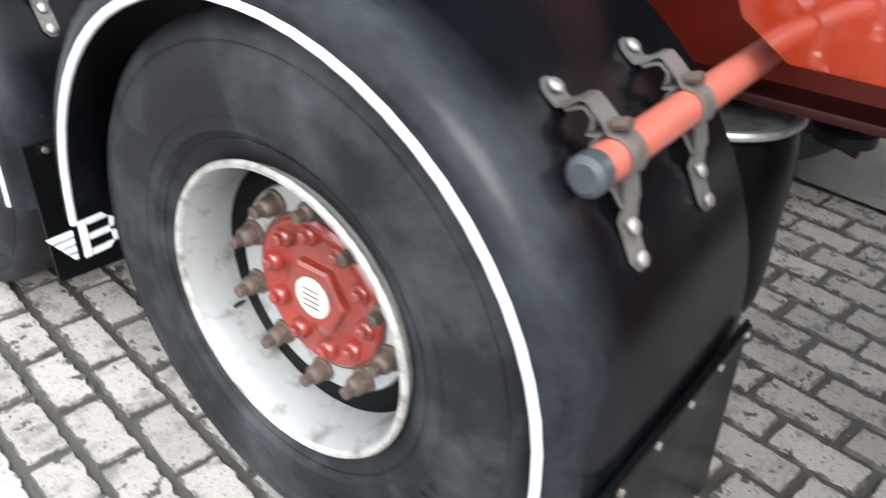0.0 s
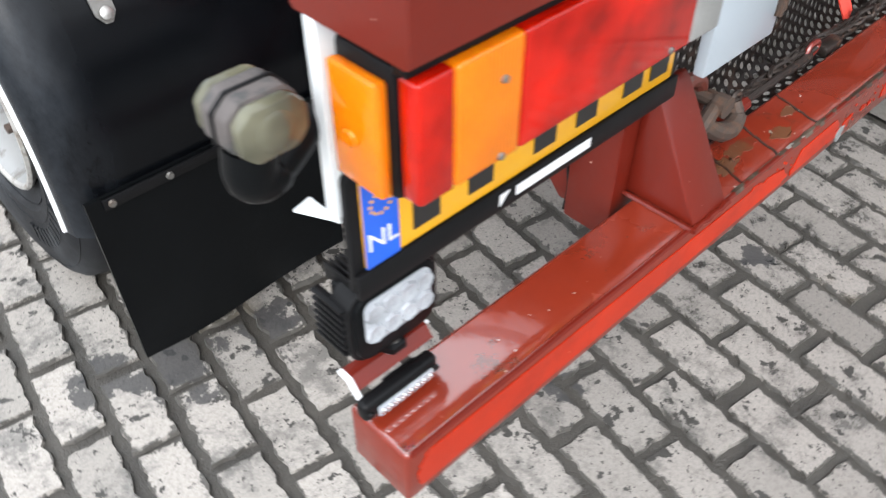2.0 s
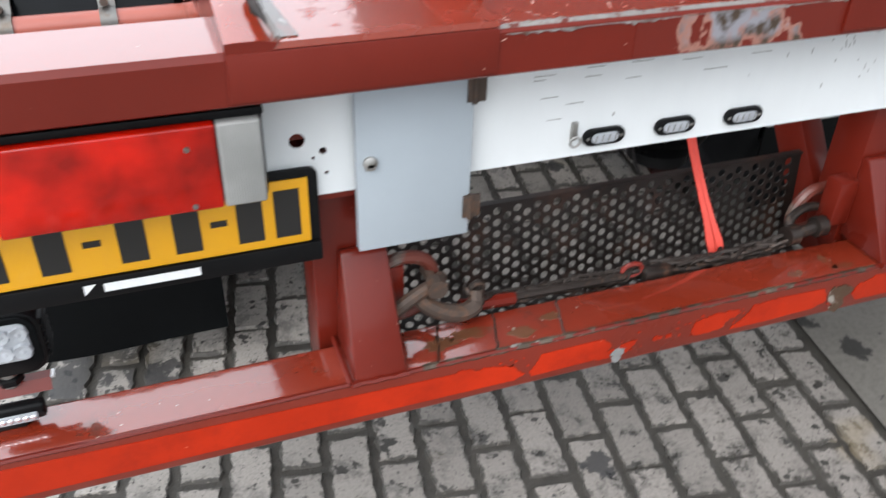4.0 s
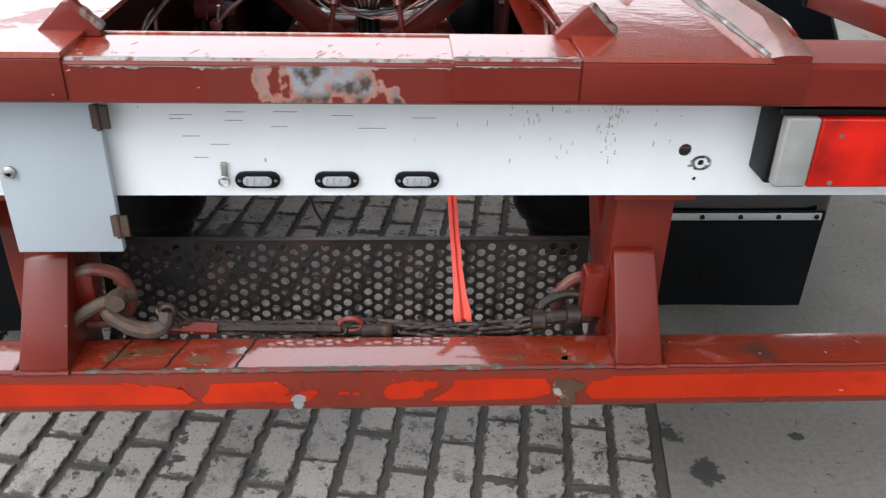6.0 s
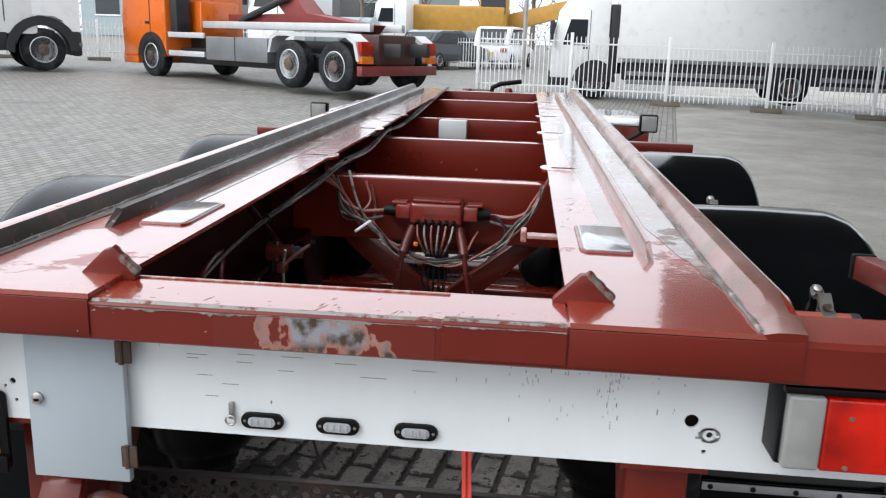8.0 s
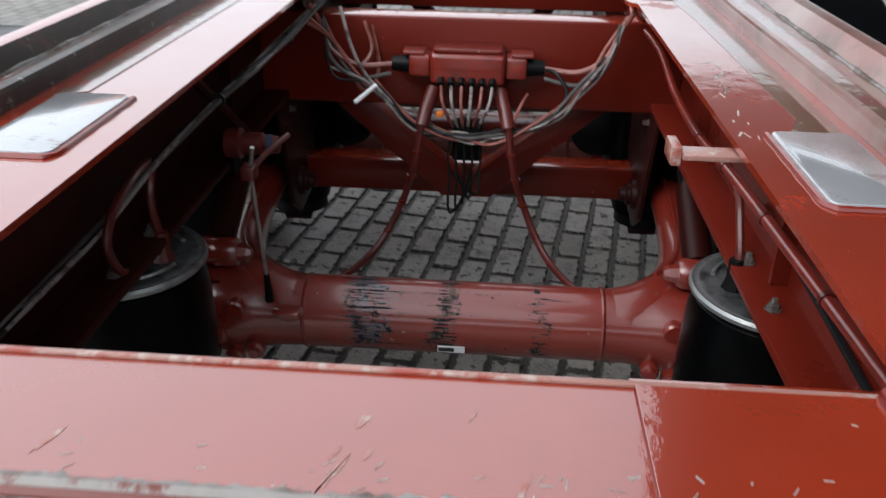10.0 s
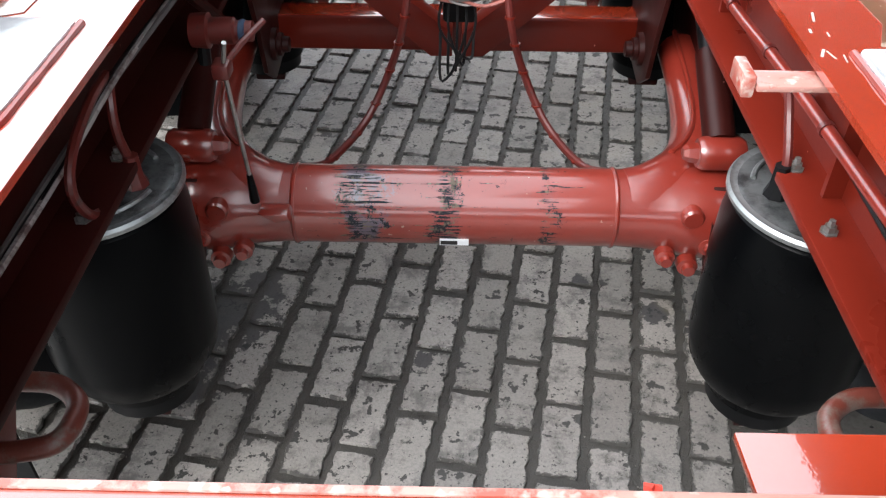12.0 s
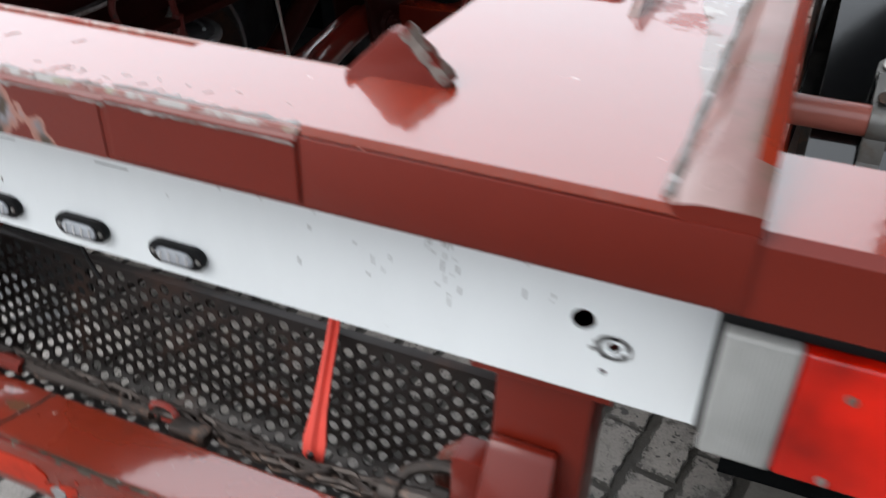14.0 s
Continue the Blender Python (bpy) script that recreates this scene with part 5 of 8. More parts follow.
part("marker_lamp", prism(octagon(0.92), "y", 0.003, 0.042, 0.004), cable_grey, arm, "grey marker lamp with clear ends")
part("lamp_joint", prism(octagon(0.97), "y", 0.02, 0.025, 0.001), black_part, arm)
for y0, y1 in ((-0.014, 0.0025), (0.0425, 0.056)):
    part("clear_lens", prism(octagon(0.88), "y", y0, y1, 0.006), lens_yellowed, arm)
part("bulb", lathe([(-0.0142, 0.019), (-0.0162, 0.016), (-0.0168, 0.009), (-0.017, 0.002)], "y", (-1.226, 0, 0.972), 16), lens_yellowed, arm)
for pth in ([(-0.6, 0.25, 0.8), (-0.598, 0.2, 0.66), (-0.598, 0.15, 0.56), (-0.598, 0.13, 0.48), (-0.598, 0.13, 0.42)], [(-0.598, 0.262, 0.8), (-0.6, 0.212, 0.66), (-0.602, 0.164, 0.56), (-0.602, 0.145, 0.48), (-0.6, 0.15, 0.42)]):
    part("lamp_cable", tube(curve_points(pth, 5), 0.0035, 6), cable_black, trailer)
part("lamp_cable", tube(curve_points([(-0.056, 0.03, 0.837), (-0.053, 0.03, 0.82), (-0.044, 0.03, 0.79), (-0.03, 0.03, 0.763)], 5), 0.0025, 6), cable_black, trailer)


# ---- wheels, mudguards, axles ----
def make_wheel():
    """A wheel about its hub centre, outer side towards -x."""
    rim = part("wheel", lathe([(-0.2205, 0.2535), (-0.205, 0.248), (-0.19, 0.243), (-0.15, 0.239), (-0.06, 0.237), (0.05, 0.237), (0.16, 0.25), (0.16, 0.262), (0.05, 0.245), (-0.19, 0.253)], "x", (0, 0, 0), 72, True),
               rim_paint, trailer, "steel wheel with dusty black tyre and red hub")
    part("wheel_disc", lathe([(-0.03, 0.195), (-0.07, 0.195), (-0.105, 0.195), (-0.126, 0.1945), (-0.131, 0.191), (-0.132, 0.186), (-0.130, 0.12), (-0.118, 0.118), (-0.118, 0.18), (-0.098, 0.19), (-0.03, 0.192)], "x", (0, 0, 0), 64, True), rim_paint, rim,
         "pale painted wheel disc with rust rings under the nuts")
    part("rim_flange", lathe([(-0.205, 0.256), (-0.213, 0.265), (-0.22, 0.267), (-0.226, 0.263), (-0.2255, 0.256), (-0.2195, 0.2525)], "x", (0, 0, 0), 72, True), rim_edge, rim, "rust-flecked rim flange")
    prof = [(-0.158, 0.256), (-0.17, 0.278), (-0.182, 0.31), (-0.187, 0.314), (-0.19, 0.35), (-0.1945, 0.39), (-0.193, 0.425), (-0.188, 0.433), (-0.18, 0.462), (-0.165, 0.479), (-0.14, 0.4865)]
    tread = []
    for g0 in (-0.1, -0.035, 0.035, 0.1):
        tread += [(g0 - 0.008, 0.489), (g0 - 0.006, 0.478), (g0 + 0.006, 0.478), (g0 + 0.008, 0.489)]
    prof = prof + tread + [(-d, r) for d, r in reversed(prof)]
    part("tyre", lathe([(d - 0.04, r) for d, r in prof], "x", (0, 0, 0), 96, True), tyre_rubber, rim, "dusty black rubber tyre")
    # raised rings on the sidewall
    for r, w, xo in ((0.338, 0.0016, -0.2285), (0.446, 0.0016, -0.2245), (0.30, 0.0012, -0.2185)):
        part("sidewall_ring", lathe([(xo, r - w), (xo - 0.002, r - w * 0.5), (xo - 0.002, r + w * 0.5), (xo, r + w), (xo + 0.004, r)], "x", (0, 0, 0), 72, True), tyre_rubber, rim)
    bm = bmesh.new()
    for k in range(10):
        a0 = radians(205 + k * 5.2)
        pts = []
        for da, r in ((0, 0.352), (0.055, 0.352), (0.062, 0.394), (0.01, 0.394)):
            pts.append((r * math.cos(a0 + da), r * math.sin(a0 + da)))
        add_prism(bm, pts, "x", -0.2355, -0.229)
    part("sidewall_lettering", bm, tyre_rubber, rim, "raised moulded sidewall lettering")
    # black ring stands in for the shade in the gap behind the disc
    part("gap_shade_ring", lathe([(-0.126, 0.192), (-0.124, 0.2385), (-0.1, 0.2385), (-0.1, 0.192)], "x", (0, 0, 0), 48, True), bag_rubber, rim, "black ring standing in for the shaded gap behind the disc")
    hub = part("hub", lathe([(-0.12, 0.142), (-0.136, 0.141), (-0.141, 0.135), (-0.140, 0.126), (-0.130, 0.108), (-0.128, 0.085), (-0.134, 0.072), (-0.136, 0.02)], "x", (0, 0, 0), 40), red_hub, rim, "red painted wheel hub")
    part("hub_rust_ring", lathe([(-0.1302, 0.1475), (-0.1325, 0.1475), (-0.1335, 0.1425), (-0.1302, 0.1423)], "x", (0, 0, 0), 40, True), rust, rim)
    part("hub_hexagon", lathe([(-0.13, 0.07), (-0.147, 0.068), (-0.151, 0.061), (-0.151, 0.03)], "x", (0, 0, 0), 6), red_hub, hub, smooth=False)
    part("hub_cap", lathe([(-0.150, 0.0385), (-0.154, 0.0385), (-0.156, 0.034), (-0.156, 0.005)], "x", (0, 0, 0), 28), cream_cap, hub, "cream plastic hub cap")
    for k in range(4):
        part("cap_mark", box((-0.1568, -0.02, 0.016 - 0.011 * k), (-0.1561, 0.02, 0.018 - 0.011 * k), 0), rust, hub)
    for k in range(10):
        a = 2 * math.pi * (k + 0.3) / 10
        cy, cz = 0.112 * math.cos(a), 0.112 * math.sin(a)
        part("hub_boss", lathe([(-0.128, 0.0215), (-0.142, 0.0195), (-0.1475, 0.015), (-0.1475, 0.004)], "x", (0, cy, cz), 14), red_hub, hub)
        part("hub_bolt", lathe([(-0.147, 0.0115), (-0.155, 0.011), (-0.157, 0.007)], "x", (0, cy, cz), 6), red_hub, hub, smooth=False)
        a = 2 * math.pi * (k + 0.55) / 10
        cy, cz = 0.1675 * math.cos(a), 0.1675 * math.sin(a)
        part("wheel_nut", lathe([(-0.1302, 0.025), (-0.137, 0.024), (-0.138, 0.0195), (-0.152, 0.0185), (-0.160, 0.0175), (-0.164, 0.014), (-0.166, 0.0115), (-0.182, 0.011), (-0.183, 0.009)], "x", (0, cy, cz), 12), nut_rust, rim, "rusty wheel nut")
    part("valve_stem", tube([(-0.09, 0.22, -0.12), (-0.135, 0.212, -0.115), (-0.16, 0.205, -0.11)], 0.004, 6), cable_black, rim)
    return rim


AXLES = (1.208, 2.52)
HUB_Z = 0.489
AX_Z = 0.441
wheel = make_wheel()
wheel.matrix_basis = pose(-0.978, AXLES[0] + 0.004, HUB_Z - 0.004)
for y in AXLES:
    for sx in (-1, 1):
        if (y, sx) != (AXLES[0], -1):
            copy_thing(wheel, pose(-0.978 if sx < 0 else 1.02, y + 0.004, HUB_Z - 0.004, 0, 0, 180 if sx > 0 else 0) @ pose(0, 0, 0, 37 * (y > 2), 0, 0))


def guard_path(yc):
    """Outline of the mudguard seen from the side: (y, z), outward normal."""
    pts = []
    for k in range(3):
        pts.append(((yc - 0.574 - 0.001 * k, 0.415 + 0.024 * k), (-1, 0)))
    for k in range(31):
        a = radians(178 - 172 * k / 30)
        r = 0.588 - 0.012 * max(0.0, (math.degrees(a) - 130) / 48) ** 1.5 if a > math.pi / 2 else 0.588 + 0.015 * math.cos(a)
        pts.append(((yc + r * math.cos(a), HUB_Z - 0.006 + r * math.sin(a) * 0.995), (math.cos(a), math.sin(a))))
    pts.append(((yc + 0.607, 0.47), (1, 0)))
    return pts


def strap_strip(path, width):
    """A flat bent strap with rounded ends, one mesh: path of (y, z), thickness 4.5 mm."""
    bm = bmesh.new()
    pts = [Vector(q) for q in path]
    n = len(pts)
    rings = []
    run = [0.0]
    for p, q in zip(pts, pts[1:]):
        run.append(run[-1] + (q - p).length)
    for i, p in enumerate(pts):
        d = (pts[min(i + 1, n - 1)] - pts[max(i - 1, 0)]).normalized()
        nn = Vector((-d.y, d.x)) * 0.00225
        e = min(run[i], run[-1] - run[i])
        w = width * math.sqrt(max(0.12, 1 - (1 - min(1.0, e / width)) ** 2))
        rings.append([bm.verts.new((sx, v.x, v.y)) for sx, v in ((-w, p + nn), (w, p + nn), (w, p - nn), (-w, p - nn))])
    for a, b in zip(rings, rings[1:]):
        for k in range(4):
            bm.faces.new((a[k], a[(k + 1) % 4], b[(k + 1) % 4], b[k]))
    bm.faces.new(rings[0])
    bm.faces.new(rings[-1][::-1])
    bmesh.ops.recalc_face_normals(bm, faces=bm.faces)
    return bm


def mudguard(yc, sx):
    bm = bmesh.new()
    section = [(0.745, 0.0), (0.95, 0.003), (1.15, 0.002), (1.195, -0.004), (1.222, -0.016), (1.238, -0.034), (1.243, -0.055), (1.243, -0.062), (1.238, -0.06), (1.232, -0.038), (1.216, -0.022),
               (1.19, -0.011), (1.15, -0.006), (0.95, -0.005), (0.745, -0.007)]
    rings = [[bm.verts.new((sx * x, y + ny * o, z + nz * o)) for x, o in section] for (y, z), (ny, nz) in guard_path(yc)]
    n = len(section)
    for a, b in zip(rings, rings[1:]):
        for k in range(n):
            bm.faces.new((a[k], a[(k + 1) % n], b[(k + 1) % n], b[k]))
    bm.faces.new(rings[0])
    bm.faces.new(rings[-1][::-1])
    for v in bm.verts:
        v.co.x += 0.045 if sx > 0 else 0.0
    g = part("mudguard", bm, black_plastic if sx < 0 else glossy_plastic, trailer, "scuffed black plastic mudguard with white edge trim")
    ox = 0.045 if sx > 0 else 0.0
    bm = bmesh.new()
    add_tube(bm, [(ox + sx * 1.2415, y - ny * 0.066, z - nz * 0.066) for (y, z), (ny, nz) in guard_path(yc)], 0.0072, 8)
    part("edge_trim", bm, white_trim_mat, g, "white rubber edge trim")
    # rubber flap with its clamping strip
    yf = yc - 0.584
    bm = bmesh.new()
    rows = []
    for k in range(9):
        t = k / 8
        z = (0.485 if sx > 0 else 0.505 if yc < 2 else 0.565) - (0.298 if sx > 0 else 0.38 if yc < 2 else 0.335) * t
        rows.append([bm.verts.new((ox + sx * (0.742 + ((1.207 if sx > 0 else 1.222) - 0.742 - 0.006 * t) * i / 6), yf + (0.004 if sx > 0 else 0.012 if yc < 2 else 0.0) * t * math.sin(i * 0.9) - d, z - (0.0 if sx > 0 else 0.012) * math.sin(i * 0.7) * t)) for d in (0, 0.007) for i in range(7)])
    for a, b in zip(rows, rows[1:]):
        for i in range(6):
            bm.faces.new((a[i], a[i + 1], b[i + 1], b[i]))
            bm.faces.new((a[7 + i], b[7 + i], b[8 + i], a[8 + i]))
        bm.faces.new((a[0], b[0], b[7], a[7]))
        bm.faces.new((a[6], a[13], b[13], b[6]))
    for i in range(6):
        bm.faces.new((rows[0][i], rows[0][7 + i], rows[0][8 + i], rows[0][i + 1]))
        bm.faces.new((rows[-1][i], rows[-1][i + 1], rows[-1][8 + i], rows[-1][7 + i]))
    flap = part("mud_flap", bm, flap_rubber, g, "black rubber mud flap")
    zs = 0.462 if sx > 0 else 0.482 if yc < 2 else 0.54
    part("flap_strip", box((ox + min(sx * 0.745, sx * 1.195), yf - 0.013, zs), (ox + max(sx * 0.745, sx * 1.195), yf - 0.0075, zs + 0.02), 0.001), black_part if sx < 0 else zinc_flat, g, "dull metal clamping strip")
    for k in range(5):
        part("strip_bolt", lathe([(0, 0.0075), (-0.004, 0.006)], "y", (ox + sx * (0.765 + 0.104 * k), yf - 0.013, zs + 0.01), 8), zinc_dull if sx < 0 else black_part, g)
    part("flap_emboss", tube([(ox + sx * 0.92, yf + 0.004, 0.31), (ox + sx * 0.98, yf + 0.004, 0.31)], 0.0015, 5), flap_rubber, g)
    # clamp pipe and bent straps
    py, pz = yc - 0.477, 0.881
    pipe = part("guard_pipe", tube([(sx * 0.56, py, pz), (sx * 1.135, py, pz)], 0.025, 20), pipe_red, g, "red pipe holding the mudguard")
    part("pipe_cap", lathe([(sx * 1.128, 0.0265), (sx * 1.15, 0.026), (sx * 1.156, 0.018)], "x", (0, py, pz), 20), cap_dark, g, "grey plastic end cap")
    for x in (1.075, 0.88):
        pc = Vector((py, pz))
        hub2 = Vector((yc, HUB_Z - 0.006))

        def at(deg, r):
            return hub2 + Vector((math.cos(radians(deg)), math.sin(radians(deg)))) * r
        up, low = at(128, 0.5925), at(156, 0.592)
        side = [pc + Vector((math.cos(radians(q)), math.sin(radians(q)))) * 0.0285 for q in range(75, 246, 19)]
        upper = [at(128.4, 0.5925), at(129.4, 0.5925), at(130.8, 0.5925), at(132.0, 0.594), at(132.6, 0.606), at(132.9, 0.624), at(133.4, 0.632), at(135.0, 0.634), at(136.6, 0.635)]
        lower = [at(145.4, 0.612), at(146.4, 0.600), at(147.2, 0.5935), at(149, 0.592), at(151, 0.591), at(152.4, 0.5905), at(153.8, 0.59)]
        rear = strap_strip(upper + side + lower, 0.0165)
        bmesh.ops.translate(rear, vec=(sx * x, 0, 0), verts=rear.verts)
        part("clamp_strap", rear, zinc_dull, g, "bent zinc-plated clamp strap")
        inner = [at(131.9, 0.599), at(133.0, 0.601), at(133.5, 0.616), at(134.0, 0.625), at(135.4, 0.627), at(136.2, 0.62), at(136.6, 0.608)] + [pc + Vector((math.cos(radians(q)), math.sin(radians(q)))) * 0.029 for q in range(60, -111, -19)] + [at(146, 0.606), at(147.2, 0.599), at(148.6, 0.5975)]
        front = strap_strip(inner, 0.0165)
        bmesh.ops.translate(front, vec=(sx * x, 0, 0), verts=front.verts)
        part("clamp_strap", front, zinc_dull, g, "bent zinc-plated clamp strap")
        for deg in (130.0, 148.3, 152.4):
            q = at(deg, 0.5965 if deg > 150 else 0.6)
            nn = Vector((math.cos(radians(deg)), math.sin(radians(deg))))
            head = lathe([(0, 0.011), (0.003, 0.0105), (0.0055, 0.0065)], "z", (0, 0, 0), 12)
            bmesh.ops.transform(head, matrix=Matrix.Translation((sx * x, q.x, q.y)) @ Vector((0, nn.x, nn.y)).to_track_quat("Z", "Y").to_matrix().to_4x4(), verts=head.verts)
            part("strap_bolt", head, zinc, g, "bright round bolt head")
        part("clamp_bolt", tube([(sx * x - 0.004, py - 0.012, pz + 0.044), (sx * x - 0.004, py + 0.008, pz + 0.038)], 0.0085, 8), rust, g)
    return g


for yc in AXLES:
    for sx in (-1, 1):
        g = mudguard(yc, sx)
        if yc > 2 and sx < 0:
            for k in range(4):
                part("brand_bar", prism([(-1.225 + 0.014 * k, 0.352 - 0.019 * k), (-1.165, 0.352 - 0.019 * k), (-1.165, 0.339 - 0.019 * k), (-1.216 + 0.014 * k, 0.339 - 0.019 * k)], "y", yc - 0.5965, yc - 0.5912), plain_white, g)
            for pts in ([(-1.15, 0.365), (-1.133, 0.365), (-1.133, 0.275), (-1.15, 0.275)], [(-1.13, 0.365), (-1.09, 0.365), (-1.078, 0.352), (-1.13, 0.352)], [(-1.13, 0.327), (-1.08, 0.327), (-1.08, 0.314), (-1.13, 0.314)], [(-1.13, 0.288), (-1.076, 0.288), (-1.088, 0.275), (-1.13, 0.275)], [(-1.076, 0.352), (-1.066, 0.345), (-1.07, 0.325), (-1.079, 0.325)], [(-1.078, 0.314), (-1.066, 0.312), (-1.064, 0.288), (-1.075, 0.288)]):
                part("brand_bar", prism(pts, "y", yc - 0.5965, yc - 0.5912), plain_white, g)

# axle beams, arms, air springs
for i, yc in enumerate(AXLES):
    axle = part("axle_tube", lathe([(-0.82, 0.05), (-0.8, 0.07), (-0.342, 0.082), (-0.338, 0.0855), (0.338, 0.0855), (0.342, 0.082), (0.8, 0.07), (0.82, 0.05)], "x", (0, yc, AX_Z), 40), red_scraped, trailer, "red axle tube with paint scraped off in patches")
    for sx in (-1, 1):
        part("weld_ring", lathe([(sx * 0.336, 0.083), (sx * 0.336, 0.087), (sx * 0.34, 0.0893), (sx * 0.345, 0.087), (sx * 0.345, 0.083)], "x", (0, yc, AX_Z), 40, True), red_cast, axle)
        part("brake_drum", lathe([(sx * 0.78, 0.1), (sx * 0.79, 0.21), (sx * 0.95, 0.215), (sx * 0.96, 0.1)], "x", (0, yc, HUB_Z), 40), rust, axle)
        # cast axle seat: a flared barrel, and the trailing arm that grows out of it
        part("axle_seat", lathe([(sx * 0.346, 0.0845), (sx * 0.40, 0.087), (sx * 0.45, 0.094), (sx * 0.49, 0.103), (sx * 0.53, 0.107), (sx * 0.6, 0.105), (sx * 0.63, 0.09), (sx * 0.64, 0.05)], "x", (0, yc, AX_Z), 40), red_cast, axle, "flared cast axle seat")
        yoke = [(0.37, 0.0, 0.004, 0.083), (0.415, 0.004, 0.008, 0.087), (0.455, 0.016, 0.015, 0.09), (0.492, 0.042, 0.022, 0.089), (0.523, 0.082, 0.03, 0.083), (0.545, 0.13, 0.038, 0.075),
                (0.56, 0.185, 0.046, 0.067), (0.569, 0.25, 0.055, 0.06), (0.574, 0.33, 0.066, 0.055), (0.577, 0.43, 0.08, 0.052), (0.578, 0.56, 0.096, 0.052)]
        part("cast_arm", tube(curve_points([(sx * a, yc + b, AX_Z + c) for a, b, c, d in yoke], 3), [yoke[min(k // 3, 10)][3] * (1 - k % 3 / 3) + yoke[min(k // 3 + 1, 10)][3] * (k % 3 / 3) for k in range(31)], 24), red_cast, axle, "flared cast trailing arm")
        part("cast_rib", tube(curve_points([(sx * (a - 0.3 * d), yc + b + 0.2 * d, AX_Z + c + 0.93 * d) for a, b, c, d in yoke[3:]], 3), 0.007, 8), red_cast, axle)
        part("seat_boss", lathe([(-0.06, 0.024), (-0.098, 0.0235), (-0.103, 0.019), (-0.103, 0.003)], "y", (sx * 0.492, yc, AX_Z + 0.045), 20), red_cast, axle)
        for k, (bx2, bz) in enumerate(((0.5, -0.075), (0.535, -0.02))):
            part("clamp_nut", lathe([(0, 0.024), (-0.02, 0.022), (-0.022, 0.014), (-0.036, 0.013)], "y", (sx * bx2, yc - 0.088, AX_Z + bz), 14), red_cast, axle)
        part("spring_carrier", prism([(yc - 0.04, HUB_Z + 0.0), (yc - 0.1, HUB_Z - 0.12), (yc - 0.46, HUB_Z - 0.215), (yc - 0.46, HUB_Z - 0.195), (yc - 0.14, HUB_Z - 0.06), (yc - 0.05, HUB_Z + 0.05)], "x", min(sx * 0.53, sx * 0.62), max(sx * 0.53, sx * 0.62), 0.006), red_shaded, axle)
        part("lug_bolt", lathe([(0, 0.022), (-0.02, 0.021), (-0.024, 0.013), (-0.036, 0.012)], "y", (sx * 0.45, yc - 0.085, AX_Z - 0.055), 14), red_cast, axle)
        # air spring
        bx, by = sx * 0.575, yc - 0.405
        bag = part("air_spring", lathe([(0.345, 0.085), (0.35, 0.10), (0.385, 0.106), (0.395, 0.128), (0.42, 0.141), (0.46, 0.147), (0.64, 0.149), (0.72, 0.146), (0.755, 0.14), (0.765, 0.13)], "z", (bx, by, 0), 48), bag_rubber, trailer, "black rubber air spring with aluminium lid")
        part("spring_lid", lathe([(0.765, 0.136), (0.767, 0.146), (0.77, 0.149), (0.776, 0.149), (0.781, 0.145), (0.779, 0.14), (0.7795, 0.137)], "z", (bx, by, 0), 48), alu_lid, bag, "dirty aluminium lid")
        part("lid_top", lathe([(0.777, 0.138), (0.780, 0.132), (0.781, 0.12), (0.7815, 0.06), (0.782, 0.01)], "z", (bx, by, 0), 40), lid_dark, bag, "grimy dark lid top")
        for da in (-0.9, 0.6, 2.2):
            part("lid_rib", tube([(bx + 0.11 * math.cos(a), by + 0.11 * math.sin(a), 0.783) for a in (da + 0.13 * k for k in range(6))], 0.0045, 6), alu_lid, bag)
        part("spring_foot", lathe([(0.30, 0.05), (0.31, 0.09), (0.346, 0.09)], "z", (bx, by, 0), 24), black_part, bag)
        # hanger bracket and pivot
        for x in (0.485, 0.60):
            part("hanger_plate", prism([(yc + 0.38, 0.815), (yc + 0.80, 0.815), (yc + 0.78, 0.60), (yc + 0.69, 0.455), (yc + 0.56, 0.44), (yc + 0.475, 0.50), (yc + 0.45, 0.62)], "x", min(sx * x, sx * (x + 0.012)), max(sx * x, sx * (x + 0.012)), 0.002), red_shaded, trailer)
        part("pivot_bolt", lathe([(sx * 0.44, 0.01), (sx * 0.442, 0.02), (sx * 0.458, 0.022), (sx * 0.46, 0.03), (sx * 0.470, 0.031), (sx * 0.472, 0.042), (sx * 0.485, 0.044)], "x", (0, yc + 0.57, 0.535), 18), red_shaded, trailer)
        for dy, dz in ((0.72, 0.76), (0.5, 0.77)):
            part("hanger_bolt", lathe([(sx * 0.468, 0.012), (sx * 0.476, 0.014), (sx * 0.485, 0.018)], "x", (0, yc + dy, dz), 6), red_shaded, trailer, smooth=False)
        shock = part("shock_absorber", tube([(sx * 0.548, yc + 0.02, 0.60), (sx * 0.548, yc + 0.20, 0.71)], 0.034, 16), red_shaded, trailer, "red painted shock absorber")
        part("shock_rod", tube([(sx * 0.548, yc + 0.20, 0.71), (sx * 0.548, yc + 0.36, 0.80)], 0.026, 14), black_part, shock)
        part("shock_eye", lathe([(sx * 0.50, 0.03), (sx * 0.51, 0.036), (sx * 0.585, 0.036), (sx * 0.595, 0.03)], "x", (0, yc + 0.0, 0.585), 16), red_cast, shock)
        part("shock_bolt", lathe([(sx * 0.47, 0.012), (sx * 0.48, 0.018), (sx * 0.50, 0.022)], "x", (0, yc + 0.0, 0.585), 6), red_cast, shock, smooth=False)
